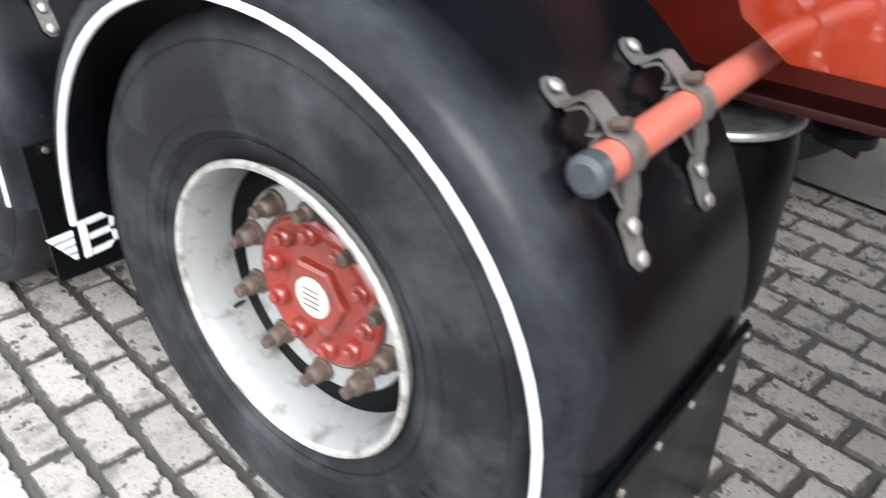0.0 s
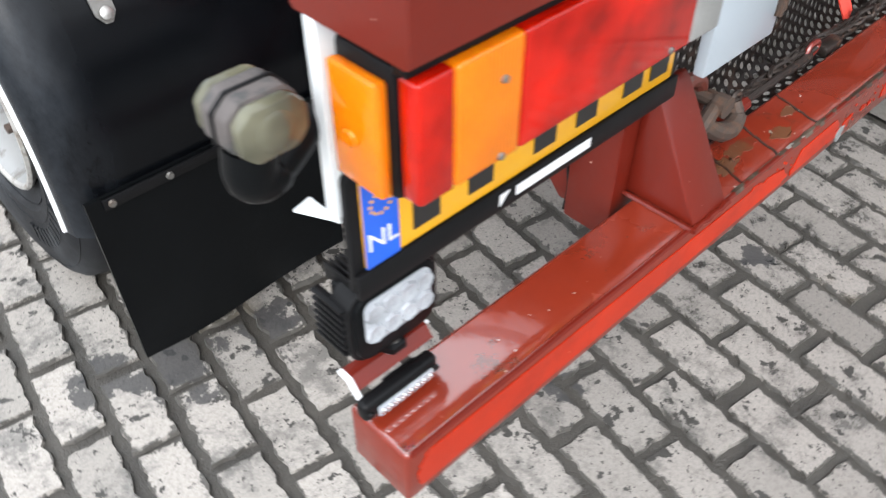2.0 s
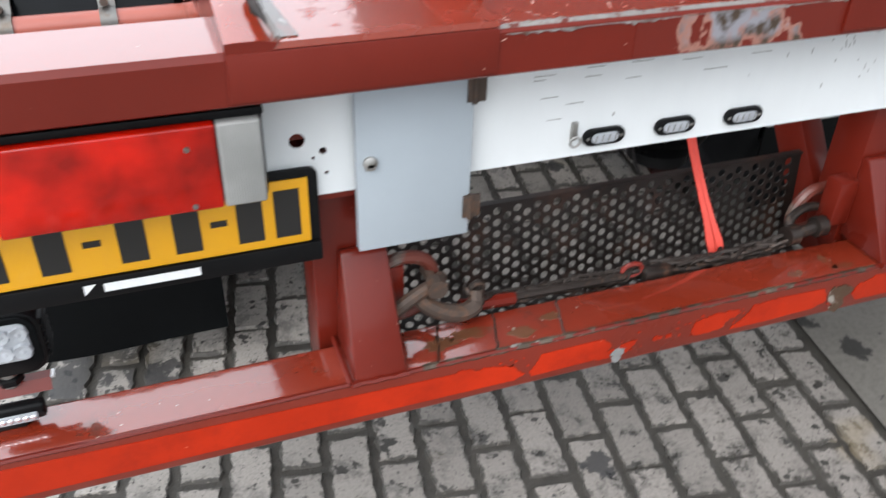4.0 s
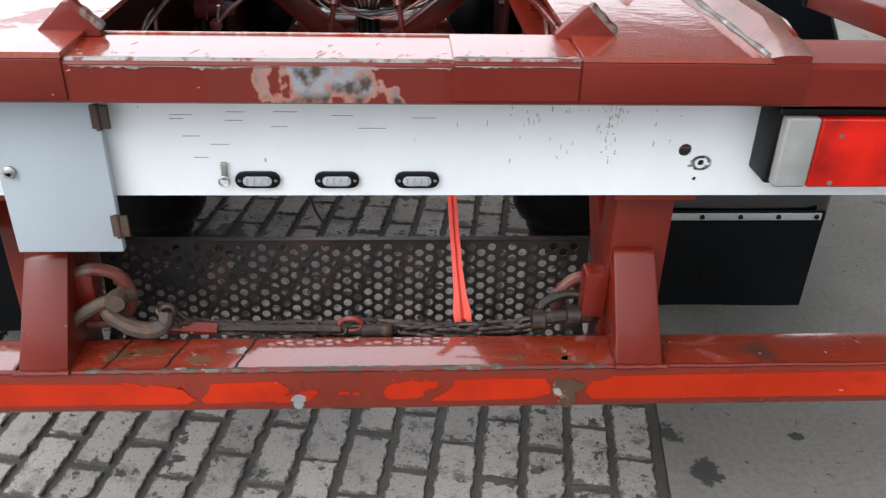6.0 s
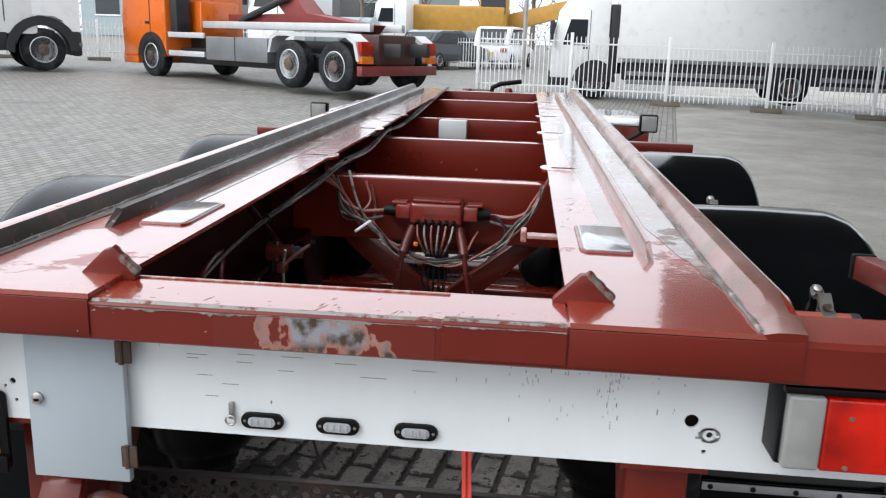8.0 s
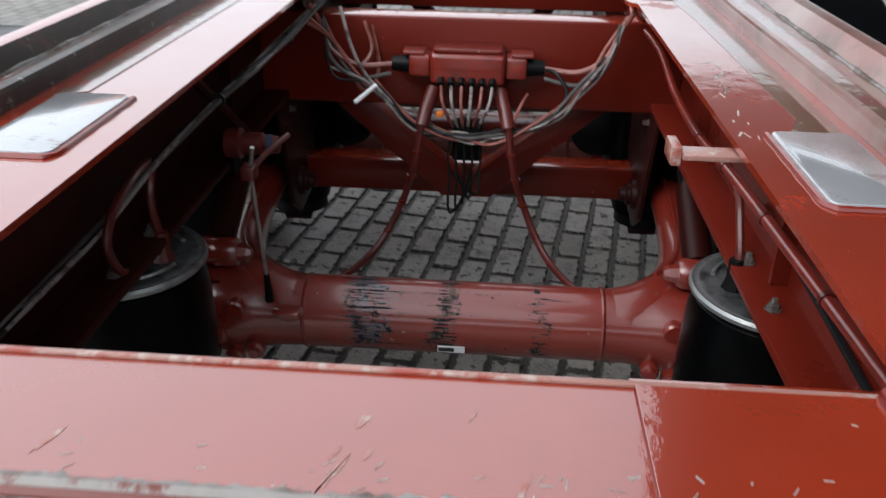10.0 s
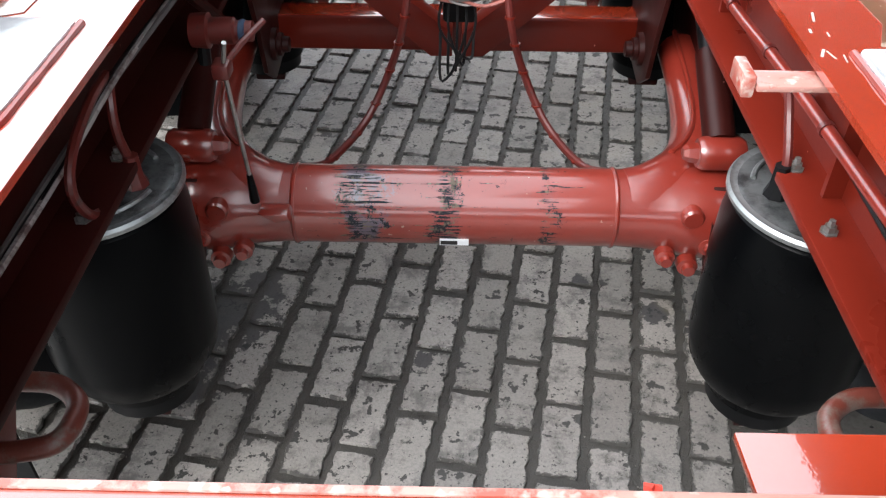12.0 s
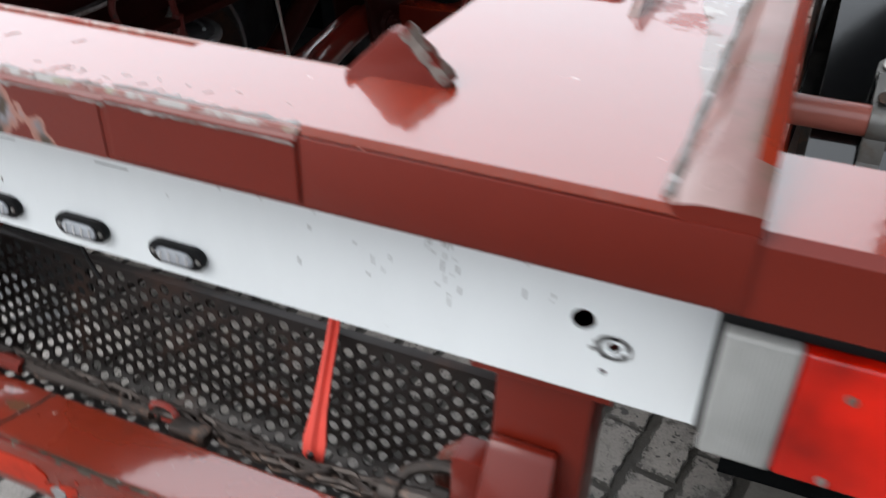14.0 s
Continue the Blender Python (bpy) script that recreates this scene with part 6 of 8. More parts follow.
        chamber = part("brake_chamber", lathe([(0.0, 0.05), (0.02, 0.085), (0.09, 0.09), (0.1, 0.096), (0.115, 0.096), (0.13, 0.085), (0.24, 0.08), (0.26, 0.05)], "y", (sx * 0.40, yc + 0.86, 0.62), 28), black_part, trailer, "black brake chamber") if i == 0 else None

part("type_label", box((-0.03, AXLES[0] - 0.085, 0.397), (0.032, AXLES[0] - 0.07, 0.411), 0), plain_white, trailer, "white label strip with dark print")
part("label_print", box((-0.028, AXLES[0] - 0.0857, 0.399), (0.008, AXLES[0] - 0.0851, 0.409), 0), plain_black, trailer)

# levelling rod and its valve
part("levelling_rod", tube([(-0.381, 0.998, 0.921), (-0.396, 1.02, 0.863), (-0.402, 1.085, 0.60)], 0.0044, 8), zinc, trailer, "thin steel levelling rod")
part("rod_boot", tube([(-0.402, 1.085, 0.60), (-0.404, 1.1, 0.525)], [0.006, 0.0105], 10), flap_rubber, trailer)
part("rod_clamp", box((-0.413, 1.0, 0.848), (-0.383, 1.04, 0.877), 0.006), red_hose, trailer)
part("rod_bracket", prism([(-0.40, 0.50), (-0.34, 0.50), (-0.335, 0.485), (-0.365, 0.478)], "y", 1.085, 1.125, 0.002), red_cast, trailer)
part("valve_lever", tube([(-0.396, 1.02, 0.866), (-0.37, 1.06, 0.89), (-0.335, 1.1, 0.914)], 0.006, 8), red_hose, trailer)
part("levelling_valve", lathe([(-0.474, 0.012), (-0.47, 0.03), (-0.44, 0.032), (-0.436, 0.024), (-0.395, 0.024), (-0.391, 0.019), (-0.362, 0.018), (-0.36, 0.006)], "x", (0, 1.12, 0.884), 18), red_hose, trailer, "red oversprayed levelling valve")
part("valve_port", tube([(-0.455, 1.12, 0.86), (-0.458, 1.12, 0.82)], 0.012, 10), black_part, trailer)
part("blue_fitting", lathe([(-0.386, 0.0185), (-0.384, 0.0205), (-0.376, 0.0205), (-0.374, 0.0185)], "x", (0, 1.12, 0.884), 16), surface("blue_fitting", (0.02, 0.04, 0.08), 0.1, (0.4, 0.5)), trailer)

# brake modulator with its plugs and pipes
mod = part("brake_modulator", box((-0.095, 1.60, 0.885), (0.095, 1.70, 0.965), 0.012, 3), red_hub, trailer, "red oversprayed brake modulator block")
part("modulator_lid", prism(rounded(-0.088, 1.605, 0.088, 1.695, 0.01), "z", 0.9652, 0.975, 0.003), red_paint, mod)
for sx in (-1, 1):
    part("plug_housing", box((min(sx * 0.0955, sx * 0.15), 1.615, 0.90), (max(sx * 0.0955, sx * 0.15), 1.685, 0.955), 0.008), red_hub, mod)
    part("plug_lever", box((min(sx * 0.11, sx * 0.165), 1.62, 0.955), (max(sx * 0.11, sx * 0.165), 1.68, 0.963), 0.002), red_hub, mod)
    part("cable_plug", tube([(sx * 0.15, 1.65, 0.925), (sx * 0.195, 1.65, 0.925)], [0.024, 0.019], 12), black_part, mod)
    part("spring_hose", tube([(sx * 0.085, 1.62, 0.87), (sx * 0.10, 1.58, 0.83), (sx * 0.11, 1.55, 0.79)], 0.018, 12), red_hose, mod)
for k in range(6):
    x = -0.065 + 0.026 * k
    part("pipe_fitting", tube([(x, 1.60, 0.90), (x, 1.582, 0.892)], 0.009, 8), black_part, mod)
    part("air_pipe", tube(curve_points([(x, 1.59, 0.893), (x * 0.9, 1.56, 0.85), (x * 0.55, 1.58, 0.79), (x * 0.4, 1.66, 0.75)], 6), 0.0042, 6), cable_pale if k % 2 else hose_overspray, mod)
part("orange_tag", box((-0.072, 1.535, 0.82), (-0.055, 1.55, 0.835), 0.003), orange_mark, mod)
rl = random.Random(9)
smile = ((-0.363, 1.63, 1.03), (-0.335, 1.61, 0.93), (-0.245, 1.59, 0.888), (-0.13, 1.57, 0.80), (-0.005, 1.565, 0.764), (0.085, 1.565, 0.768), (0.208, 1.58, 0.81), (0.298, 1.6, 0.9), (0.35, 1.62, 0.97), (0.385, 1.64, 1.04))
for k, (i0, i1, rad, mat) in enumerate(((0, 10, 0.0052, cable_grey), (0, 8, 0.0042, hose_overspray), (1, 10, 0.0038, cable_pale), (0, 6, 0.0036, cable_black), (2, 10, 0.0045, hose_overspray), (2, 9, 0.0034, cable_black), (0, 7, 0.0034, cable_grey), (3, 10, 0.003, cable_pale))):
    pts = [(x + rl.gauss(0, 0.008), y + rl.gauss(0, 0.012), z + rl.gauss(0, 0.012)) for x, y, z in smile[i0:i1]]
    part("loop_hose", tube(curve_points(pts, 6), rad, 7), mat, trailer)
part("loop_hose", tube(curve_points([(0.195, 1.64, 0.925), (0.225, 1.61, 0.922), (0.252, 1.59, 0.88), (0.235, 1.58, 0.835), (0.16, 1.57, 0.785), (0.08, 1.565, 0.76)], 6), 0.0048, 7), cable_black, trailer)
part("loop_hose", tube(curve_points([(-0.321, 1.62, 1.069), (-0.29, 1.6, 0.97), (-0.248, 1.585, 0.9), (-0.17, 1.575, 0.83), (-0.09, 1.58, 0.79)], 6), 0.0048, 7), cable_pale, trailer)
part("loop_hose", tube(curve_points([(0.155, 1.6, 0.87), (0.135, 1.57, 0.84), (0.115, 1.56, 0.78), (0.125, 1.56, 0.72)], 6), 0.004, 7), hose_overspray, trailer)
for k in range(5):
    part("hanging_cable", tube(curve_points([(-0.03 + 0.014 * k, 1.60, 0.78), (-0.04 + 0.02 * k, 1.57, 0.68), (0.03 - 0.016 * k, 1.58, 0.60 - 0.015 * k), (0.04 - 0.02 * k, 1.6, 0.66)], 6), 0.0035, 6), cable_black, trailer)
part("relay_valve", box((-0.035, 1.60, 0.68), (0.045, 1.68, 0.78), 0.012), black_part, trailer, "dark relay valve under the modulator")
part("zip_tie_end", tube([(-0.205, 1.42, 0.93), (-0.245, 1.36, 0.905)], 0.005, 6), plain_white, trailer)
for sx in (-1, 1):
    hose = curve_points([(sx * 0.11, 1.55, 0.80), (sx * 0.125, 1.54, 0.70), (sx * 0.16, 1.56, 0.58), (sx * 0.22, 1.50, 0.47), (sx * 0.29, 1.36, 0.45), (sx * 0.34, 1.27, 0.49)], 8)
    part("brake_hose", tube(hose, 0.0095, 10), red_hose, trailer, "red painted brake hose")
    for q in hose[6:36:5]:
        part("cable_tie", lathe([(-0.003, 0.0125), (0.003, 0.0125)], "z", q, 8), red_paint, trailer)
    # fat hoses hung in arcs on both ends of the modulator
    for k, (d, r) in enumerate(((0.0, 0.007), (0.02, 0.0055))):
        part("air_hose", tube(curve_points([(sx * 0.195, 1.64 - d, 0.925 - d), (sx * 0.28, 1.62 - d, 0.925 - d * 1.4), (sx * 0.345, 1.63 - d, 0.96 - d), (sx * 0.375, 1.64, 1.02), (sx * 0.40, 1.62, 1.075)], 6), r, 8), (hose_overspray, cable_grey)[k], trailer)
# cable bundle along the left web, pipe along the right one
rs = random.Random(3)
bundle = [(-0.532, 0.07, 0.882), (-0.532, 0.4, 0.886), (-0.532, 0.66, 0.893), (-0.49, 0.82, 0.95), (-0.43, 0.98, 1.01), (-0.405, 1.12, 1.032), (-0.402, 1.4, 1.03), (-0.395, 1.7, 1.052), (-0.395, 1.92, 1.048), (-0.4, 2.4, 1.04), (-0.39, 2.88, 1.068),
          (-0.4, 3.4, 1.05), (-0.39, 4.1, 1.068), (-0.39, 5.3, 1.105), (-0.4, 6.2, 1.125)]
for k in range(7):
    ph = rs.uniform(0, 6)
    pts = []
    for j, (x, y, z) in enumerate(bundle):
        w = 0.006 if y < 1.3 else 0.014
        pts.append((x + w * math.sin(0.9 * j + ph), y, z + 0.8 * w * abs(math.sin(1.7 * j + 2 * ph)) + 0.004))
    part("cable", tube(curve_points(pts, 5), 0.0034 if k % 3 else 0.005, 6), (cable_black, cable_pale, cable_grey, cable_grey, hose_overspray, cable_black, cable_pale)[k], trailer)
for x, y, z in bundle[4:13:2]:
    part("bundle_tie", lathe([(-0.004, 0.013), (0.004, 0.013)], "y", (x, y, z + 0.008), 12), cable_black, trailer)
# slack loops that hang from the bundle over the cross members
for x, y, z, d in ((-0.4, 1.66, 1.05, 0.13), (-0.385, 1.68, 1.05, 0.2)):
    part("slack_cable", tube(curve_points([(x, y - 0.12, z), (x + 0.05, y - 0.05, z - d * 0.4), (x + 0.11, y - 0.03, z - d), (x + 0.15, y + 0.0, z - d * 0.75), (x + 0.13, y + 0.02, z - 0.2 * d)], 6), 0.0055, 7), hose_overspray if d > 0.12 else cable_pale, trailer)
pts = [(0.505, 0.05, 0.97), (0.502, 0.3, 0.962), (0.5, 0.489, 0.955), (0.5, 0.629, 0.948), (0.5, 0.811, 0.939), (0.5, 0.963, 0.929), (0.5, 1.225, 0.907), (0.5, 1.5, 0.915), (0.48, 1.66, 0.98), (0.42, 1.78, 1.05), (0.50, 2.1, 1.06), (0.52, 2.8, 1.04)]
part("air_line", tube(curve_points(pts, 8), 0.0098, 12), red_hub, trailer, "red painted air line clipped to the web")
for y, x, z in ((0.45, 0.5005, 0.957), (0.72, 0.5, 0.9435), (0.98, 0.5, 0.9275), (1.2, 0.5, 0.909)):
    part("pipe_clip", lathe([(-0.005, 0.012), (0.005, 0.012)], "y", (x, y, z), 12), red_hose, trailer)
part("cable", tube(curve_points([(0.545, 0.1, 0.845), (0.548, 0.5, 0.875), (0.548, 0.9, 0.89)], 6), 0.006, 8), cable_black, trailer)
# feed lines to the air springs
for sx in (-1, 1):
    by = AXLES[0] - 0.415
    if sx < 0:
        pts = [(-0.495, 0.785, 0.80), (-0.5, 0.765, 0.812), (-0.5, 0.7, 0.815), (-0.5, 0.648, 0.832), (-0.5, 0.617, 0.89), (-0.5, 0.648, 0.933), (-0.502, 0.738, 0.957), (-0.505, 0.816, 0.958)]
        part("feed_line", tube(curve_points([(-0.497, 0.795, 0.835), (-0.5, 0.79, 0.87), (-0.5, 0.792, 0.905), (-0.502, 0.809, 0.937), (-0.506, 0.83, 0.955)], 6), 0.0075, 8), red_hose, trailer)
    else:
        pts = [(0.498, 0.791, 0.80), (0.497, 0.80, 0.845), (0.497, 0.83, 0.885), (0.498, 0.86, 0.915), (0.5, 0.9, 0.93)]
    part("feed_line", tube(curve_points(pts, 6), 0.0075, 8), red_hose, trailer)
    part("feed_elbow", tube([(sx * 0.494, 0.793, 0.782), (sx * 0.494, 0.793, 0.80), (sx * 0.492, 0.794, 0.835)], [0.021, 0.015, 0.012], 8), red_hose if sx < 0 else black_part, trailer)
    lp = curve_points([(sx * 0.545, 0.434, 0.732), (sx * 0.50, 0.432, 0.73), (sx * 0.465, 0.408, 0.728), (sx * 0.458, 0.376, 0.726), (sx * 0.47, 0.345, 0.725), (sx * 0.51, 0.332, 0.725), (sx * 0.545, 0.33, 0.725)], 6)
    part("rope_loop", tube(lp, 0.0135, 12), loop_worn, trailer, "bent red bar rope loop")
# pale stub bracket on the right rail
part("stub_bracket", box((0.318, 0.535, 1.100), (0.43, 0.572, 1.108), 0.002), stub_pale, trailer, "pale scuffed red stub bracket")
part("stub_end", box((0.304, 0.54, 1.09), (0.3178, 0.59, 1.116), 0.003), stub_pale, trailer)
part("weld_bead", tube([(0.432, 0.515 + 0.01 * k, 1.108 + 0.001 * math.sin(k * 2)) for k in range(7)], [0.005 + 0.001 * math.sin(k * 1.7) for k in range(7)], 6), plain_white, trailer)
part("left_stay", tube([(-0.53, 1.0, 1.1), (-0.45, 1.25, 0.84)], 0.012, 8), red_shaded, trailer)

# ---- loose lashing gear on the bumper ----
strap = thing("lashing_strap", "red webbing strap hanging behind the white panel", "strap")
bm = bmesh.new()
cross = [(0.214, 0.262, 0.785, 0.0095), (0.216, 0.235, 0.735, 0.0095), (0.221, 0.195, 0.668, 0.0095), (0.227, 0.15, 0.6, 0.0105), (0.232, 0.118, 0.555, 0.013), (0.236, 0.095, 0.52, 0.019), (0.239, 0.078, 0.488, 0.016)]
rows = [[bm.verts.new((x + s * w, y + d, z)) for s, d in ((-1, 0), (-0.2, -0.004), (0.2, 0.002), (1, -0.003), (1, 0.001), (-1, 0.004))] for x, y, z, w in cross]
for a, b in zip(rows, rows[1:]):
    for k in range(6):
        bm.faces.new((a[k], a[(k + 1) % 6], b[(k + 1) % 6], b[k]))
bm.faces.new(rows[0])
bm.faces.new(rows[-1][::-1])
part("webbing", bm, strap_red, strap)
part("end_eye", prism([(0.232, 0.49), (0.246, 0.49), (0.243, 0.516), (0.236, 0.516)], "y", 0.072, 0.0785), plain_black, strap)


def link_mesh():
    pts = [(0.0085 * math.cos(a) * 1.3, (0.02 if math.cos(a - math.pi / 2) > 0 else -0.02) * 0.65 + 0.012 * math.sin(a), 0) for a in (2 * math.pi * k / 14 for k in range(14))]
    bm = bmesh.new()
    rings = []
    n = len(pts)
    for i, p in enumerate(pts):
        p = Vector(p)
        d = (Vector(pts[(i + 1) % n]) - Vector(pts[i - 1])).normalized()
        s = d.cross(Vector((0, 0, 1)))
        rings.append([bm.verts.new(p + (s * math.cos(a) + Vector((0, 0, 1)) * math.sin(a)) * 0.0047) for a in (2 * math.pi * k / 6 for k in range(6))])
    for i in range(n):
        for k in range(6):
            bm.faces.new((rings[i][k], rings[i][(k + 1) % 6], rings[(i + 1) % n][(k + 1) % 6], rings[(i + 1) % n][k]))
    return mesh_of("chain_link", bm, chain_mat)


chain = thing("lashing_chain", "dark oily steel chain lying on the red bumper", "chain")
links = link_mesh()
rs = random.Random(8)
path = curve_points([(-0.34, 0.03, 0.57), (-0.30, 0.045, 0.53), (-0.22, 0.055, 0.515), (-0.12, 0.06, 0.512), (-0.03, 0.052, 0.514), (0.06, 0.064, 0.51), (0.15, 0.055, 0.508), (0.24, 0.05, 0.508), (0.32, 0.056, 0.51), (0.39, 0.04, 0.53)], 6)
path2 = curve_points([(-0.05, 0.085, 0.47), (0.03, 0.075, 0.495), (0.11, 0.082, 0.48), (0.19, 0.07, 0.487), (0.27, 0.085, 0.47), (0.35, 0.07, 0.49)], 8)
for pth in (path, path2):
    k = 0
    for a, b in zip(pth, pth[1:]):
        d = b - a
        cnt = max(1, round(d.length / 0.027))
        for j in range(cnt):
            o = new("chain_link", links)
            q = d.to_track_quat("Y", "Z").to_matrix().to_4x4()
            o.matrix_basis = Matrix.Translation(a + d * (j + 0.5) / cnt + Vector((0, 0, 0.004 * rs.random()))) @ q @ pose(0, 0, 0, rs.uniform(-12, 12), 45 + 90 * (k % 2) + rs.uniform(-25, 25), rs.uniform(-15, 15))
            o.parent = chain
            k += 1
part("red_link", tube([(0.01 + 0.022 * math.cos(a), 0.05, 0.526 + 0.014 * math.sin(a)) for a in (2 * math.pi * k / 14 for k in range(15))], 0.0052, 8), red_hub, chain, "one red painted shackle in the chain")
part("chain_bar", tube([(-0.25, 0.044, 0.524), (-0.12, 0.046, 0.52), (-0.01, 0.044, 0.518)], 0.008, 8), chain_mat, chain, "dark oily rod beside the chain")
part("chain_tensioner", box((0.03, 0.028, 0.503), (0.095, 0.055, 0.527), 0.006), chain_mat, chain, "worn tensioner block")
part("chain_bar", tube([(-0.36, 0.035, 0.535), (-0.25, 0.04, 0.525)], 0.013, 8), red_paint, chain)
sh = thing("bow_shackle", "brown rusty bow shackle hooked in the lashing loop", "shackle", "shackles on the bumper")
part("bow", tube(curve_points([(-0.54, 0.005, 0.525), (-0.528, 0.003, 0.552), (-0.49, 0.001, 0.585), (-0.45, 0.005, 0.608), (-0.418, 0.013, 0.616), (-0.40, 0.035, 0.61)], 6), 0.0125, 10), rust, sh)
part("pin_head", lathe([(-0.034, 0.019), (-0.012, 0.019), (-0.010, 0.012)], "y", (-0.42, 0.025, 0.617), 10), rust, sh)
part("pin", tube([(-0.42, 0.005, 0.617), (-0.42, 0.06, 0.617)], 0.011, 10), rust, sh)
sh = thing("lashing_hook", "brown rusty lashing hook lying on the bumper", "hook")
part("hook", tube(curve_points([(-0.45, 0.017, 0.6), (-0.437, 0.007, 0.58), (-0.405, 0, 0.56), (-0.37, 0, 0.55), (-0.343, 0.008, 0.556), (-0.338, 0.022, 0.576)], 6), [0.0155] * 12 + [0.0165] * 13 + [0.014] * 6, 10), rust, sh)
part("eye", tube([(-0.335 + 0.012 * math.cos(a), 0.022, 0.58 + 0.012 * math.sin(a)) for a in (2 * math.pi * k / 12 for k in range(13))], 0.006, 8), chain_mat, sh)
sh = thing("bow_shackle", "dark oily bow shackle with a bolted pin lying on the bumper", "shackle", "shackles on the bumper")
part("bow", tube(curve_points([(0.386, 0.055, 0.545), (0.40, 0.07, 0.561), (0.44, 0.08, 0.573), (0.475, 0.078, 0.571), (0.488, 0.06, 0.557)], 6), 0.0095, 10), chain_mat, sh)
part("pin", tube([(0.372, 0.042, 0.538), (0.47, 0.042, 0.551)], 0.0135, 10), chain_mat, sh)
for x in (0.383, 0.452):
    part("pin_boss", lathe([(x - 0.014, 0.014), (x - 0.012, 0.022), (x + 0.012, 0.022), (x + 0.014, 0.014)], "x", (0, 0.042, 0.5395 + 0.13 * (x - 0.383)), 12), chain_mat, sh)


# ---- ground ----
ANG = radians(9.2)
EU, EV = Vector((math.sin(ANG), math.cos(ANG), 0)), Vector((math.cos(ANG), -math.sin(ANG), 0))
P0 = Vector((0.735, 0.1, 0))


def ground_z(x, y):
    """The yard climbs gently ahead and falls to the right beyond the trailer."""
    return max(0.0, 0.0155 * (min(y, 60) - 3.0)) - 0.02 * (max(-16.0, min(12.0, x)) + 2.0) * max(0.0, min(1.0, (y - 6.5) / 9.0))


def place(u, v, dz=0.0):
    p = P0 + EU * u + EV * v
    return (p.x, p.y, ground_z(p.x, p.y) + dz)


bm = bmesh.new()
us = [-400, -60, -6, -1.6] + [0.4 * k for k in range(-3, 16)] + [8, 12, 16, 20, 24, 30, 40, 60, 150, 600]
vs = [-400, -60, -24, -20, -17, -14, -11, -8, -5.5, -3.22, 0.0, 0.02, 3, 6, 9, 12, 15, 30, 100, 500]
for i in range(len(us) - 1):
    for j in range(len(vs) - 1):
        u0, u1, v0, v1 = us[i], us[i + 1], vs[j], vs[j + 1]
        near = v0 >= -3.22 and v1 <= 0.021 and u0 >= -1.6 and u1 <= 6.0
        f = bm.faces.new([bm.verts.new(place(a, b, -0.009 if near else 0.0)) for a, b in ((u0, v0), (u0, v1), (u1, v1), (u1, v0))])
        f.material_index = 0 if near or (v0 >= 0 and v1 <= 0.021) else (1 if v1 <= 0.021 else 2)
for k in range(21):
    u0, u1 = -2.0 + 0.4 * k, -1.6 + 0.4 * k
    bm.faces.new([bm.verts.new(place(a, b, -0.014)) for a, b in ((u0, -3.6), (u0, 0.4), (u1, 0.4), (u1, -3.6))])
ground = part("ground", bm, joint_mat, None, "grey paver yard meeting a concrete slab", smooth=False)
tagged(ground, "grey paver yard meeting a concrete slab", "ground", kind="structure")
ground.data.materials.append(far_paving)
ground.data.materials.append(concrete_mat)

# ---- behind: yard, fence, parked vehicles ----
truck_white = surface("white_truck_paint", (0.82, 0.83, 0.83), 0.03, (0.25, 0.35), coat=0.6, dirt=(0.45, 0.45, 0.44), dirt_at=(0.68, 0.9), dirt_scale=1.5)
truck_orange = surface("orange_truck_paint", (0.75, 0.15, 0.012), 0.06, (0.25, 0.35), coat=0.6)
truck_black = surface("black_chassis_paint", (0.018, 0.018, 0.02), 0.2, (0.4, 0.6))
truck_silver = surface("silver_locker", (0.2, 0.21, 0.22), 0.12, (0.35, 0.5), 0.3)
far_rim = surface("silver_wheel_rim", (0.5, 0.51, 0.52), 0.1, (0.35, 0.5), 0.2, dirt=(0.25, 0.24, 0.22), dirt_at=(0.55, 0.7), dirt_scale=6)
pale_alu = surface("pale_aluminium_guard", (0.55, 0.56, 0.57), 0.08, (0.35, 0.5), 0.2)
tail_dark = surface("grimy_tail_frame", (0.07, 0.025, 0.022), 0.3, (0.5, 0.7))
hook_red = surface("dark_red_hook_arm", (0.22, 0.035, 0.03), 0.2, (0.35, 0.5))
car_dark = surface("dark_blue_car_paint", (0.02, 0.024, 0.035), 0.1, (0.2, 0.3), coat=0.8)
digger_yellow = surface("yellow_digger_paint", (0.45, 0.24, 0.035), 0.15, (0.45, 0.6), dirt=(0.25, 0.16, 0.05), dirt_at=(0.6, 0.8))
fence_white = surface("white_fence_paint", (0.75, 0.76, 0.77), 0.05, (0.4, 0.5))
bark = surface("winter_bark", (0.16, 0.13, 0.11), 0.3, (0.7, 0.9))
grey_blue = surface("grey_blue_container", (0.30, 0.36, 0.38), 0.1, (0.4, 0.6), dirt=(0.2, 0.2, 0.19), dirt_at=(0.6, 0.8))
dark_grey_wall = surface("dark_grey_cladding", (0.09, 0.09, 0.095), 0.1, (0.5, 0.6))
timber = surface("old_timber_block", (0.14, 0.12, 0.1), 0.2, (0.7, 0.8))


hub_grime = surface("grimy_wheel_hub", (0.13, 0.075, 0.06), 0.3, (0.5, 0.7), dirt=(0.05, 0.045, 0.04), dirt_at=(0.45, 0.6), dirt_scale=9)


def put(ob, x, y, turn):
    ob.matrix_basis = pose(x, y, ground_z(x, y), 0, 0, turn)
    return ob


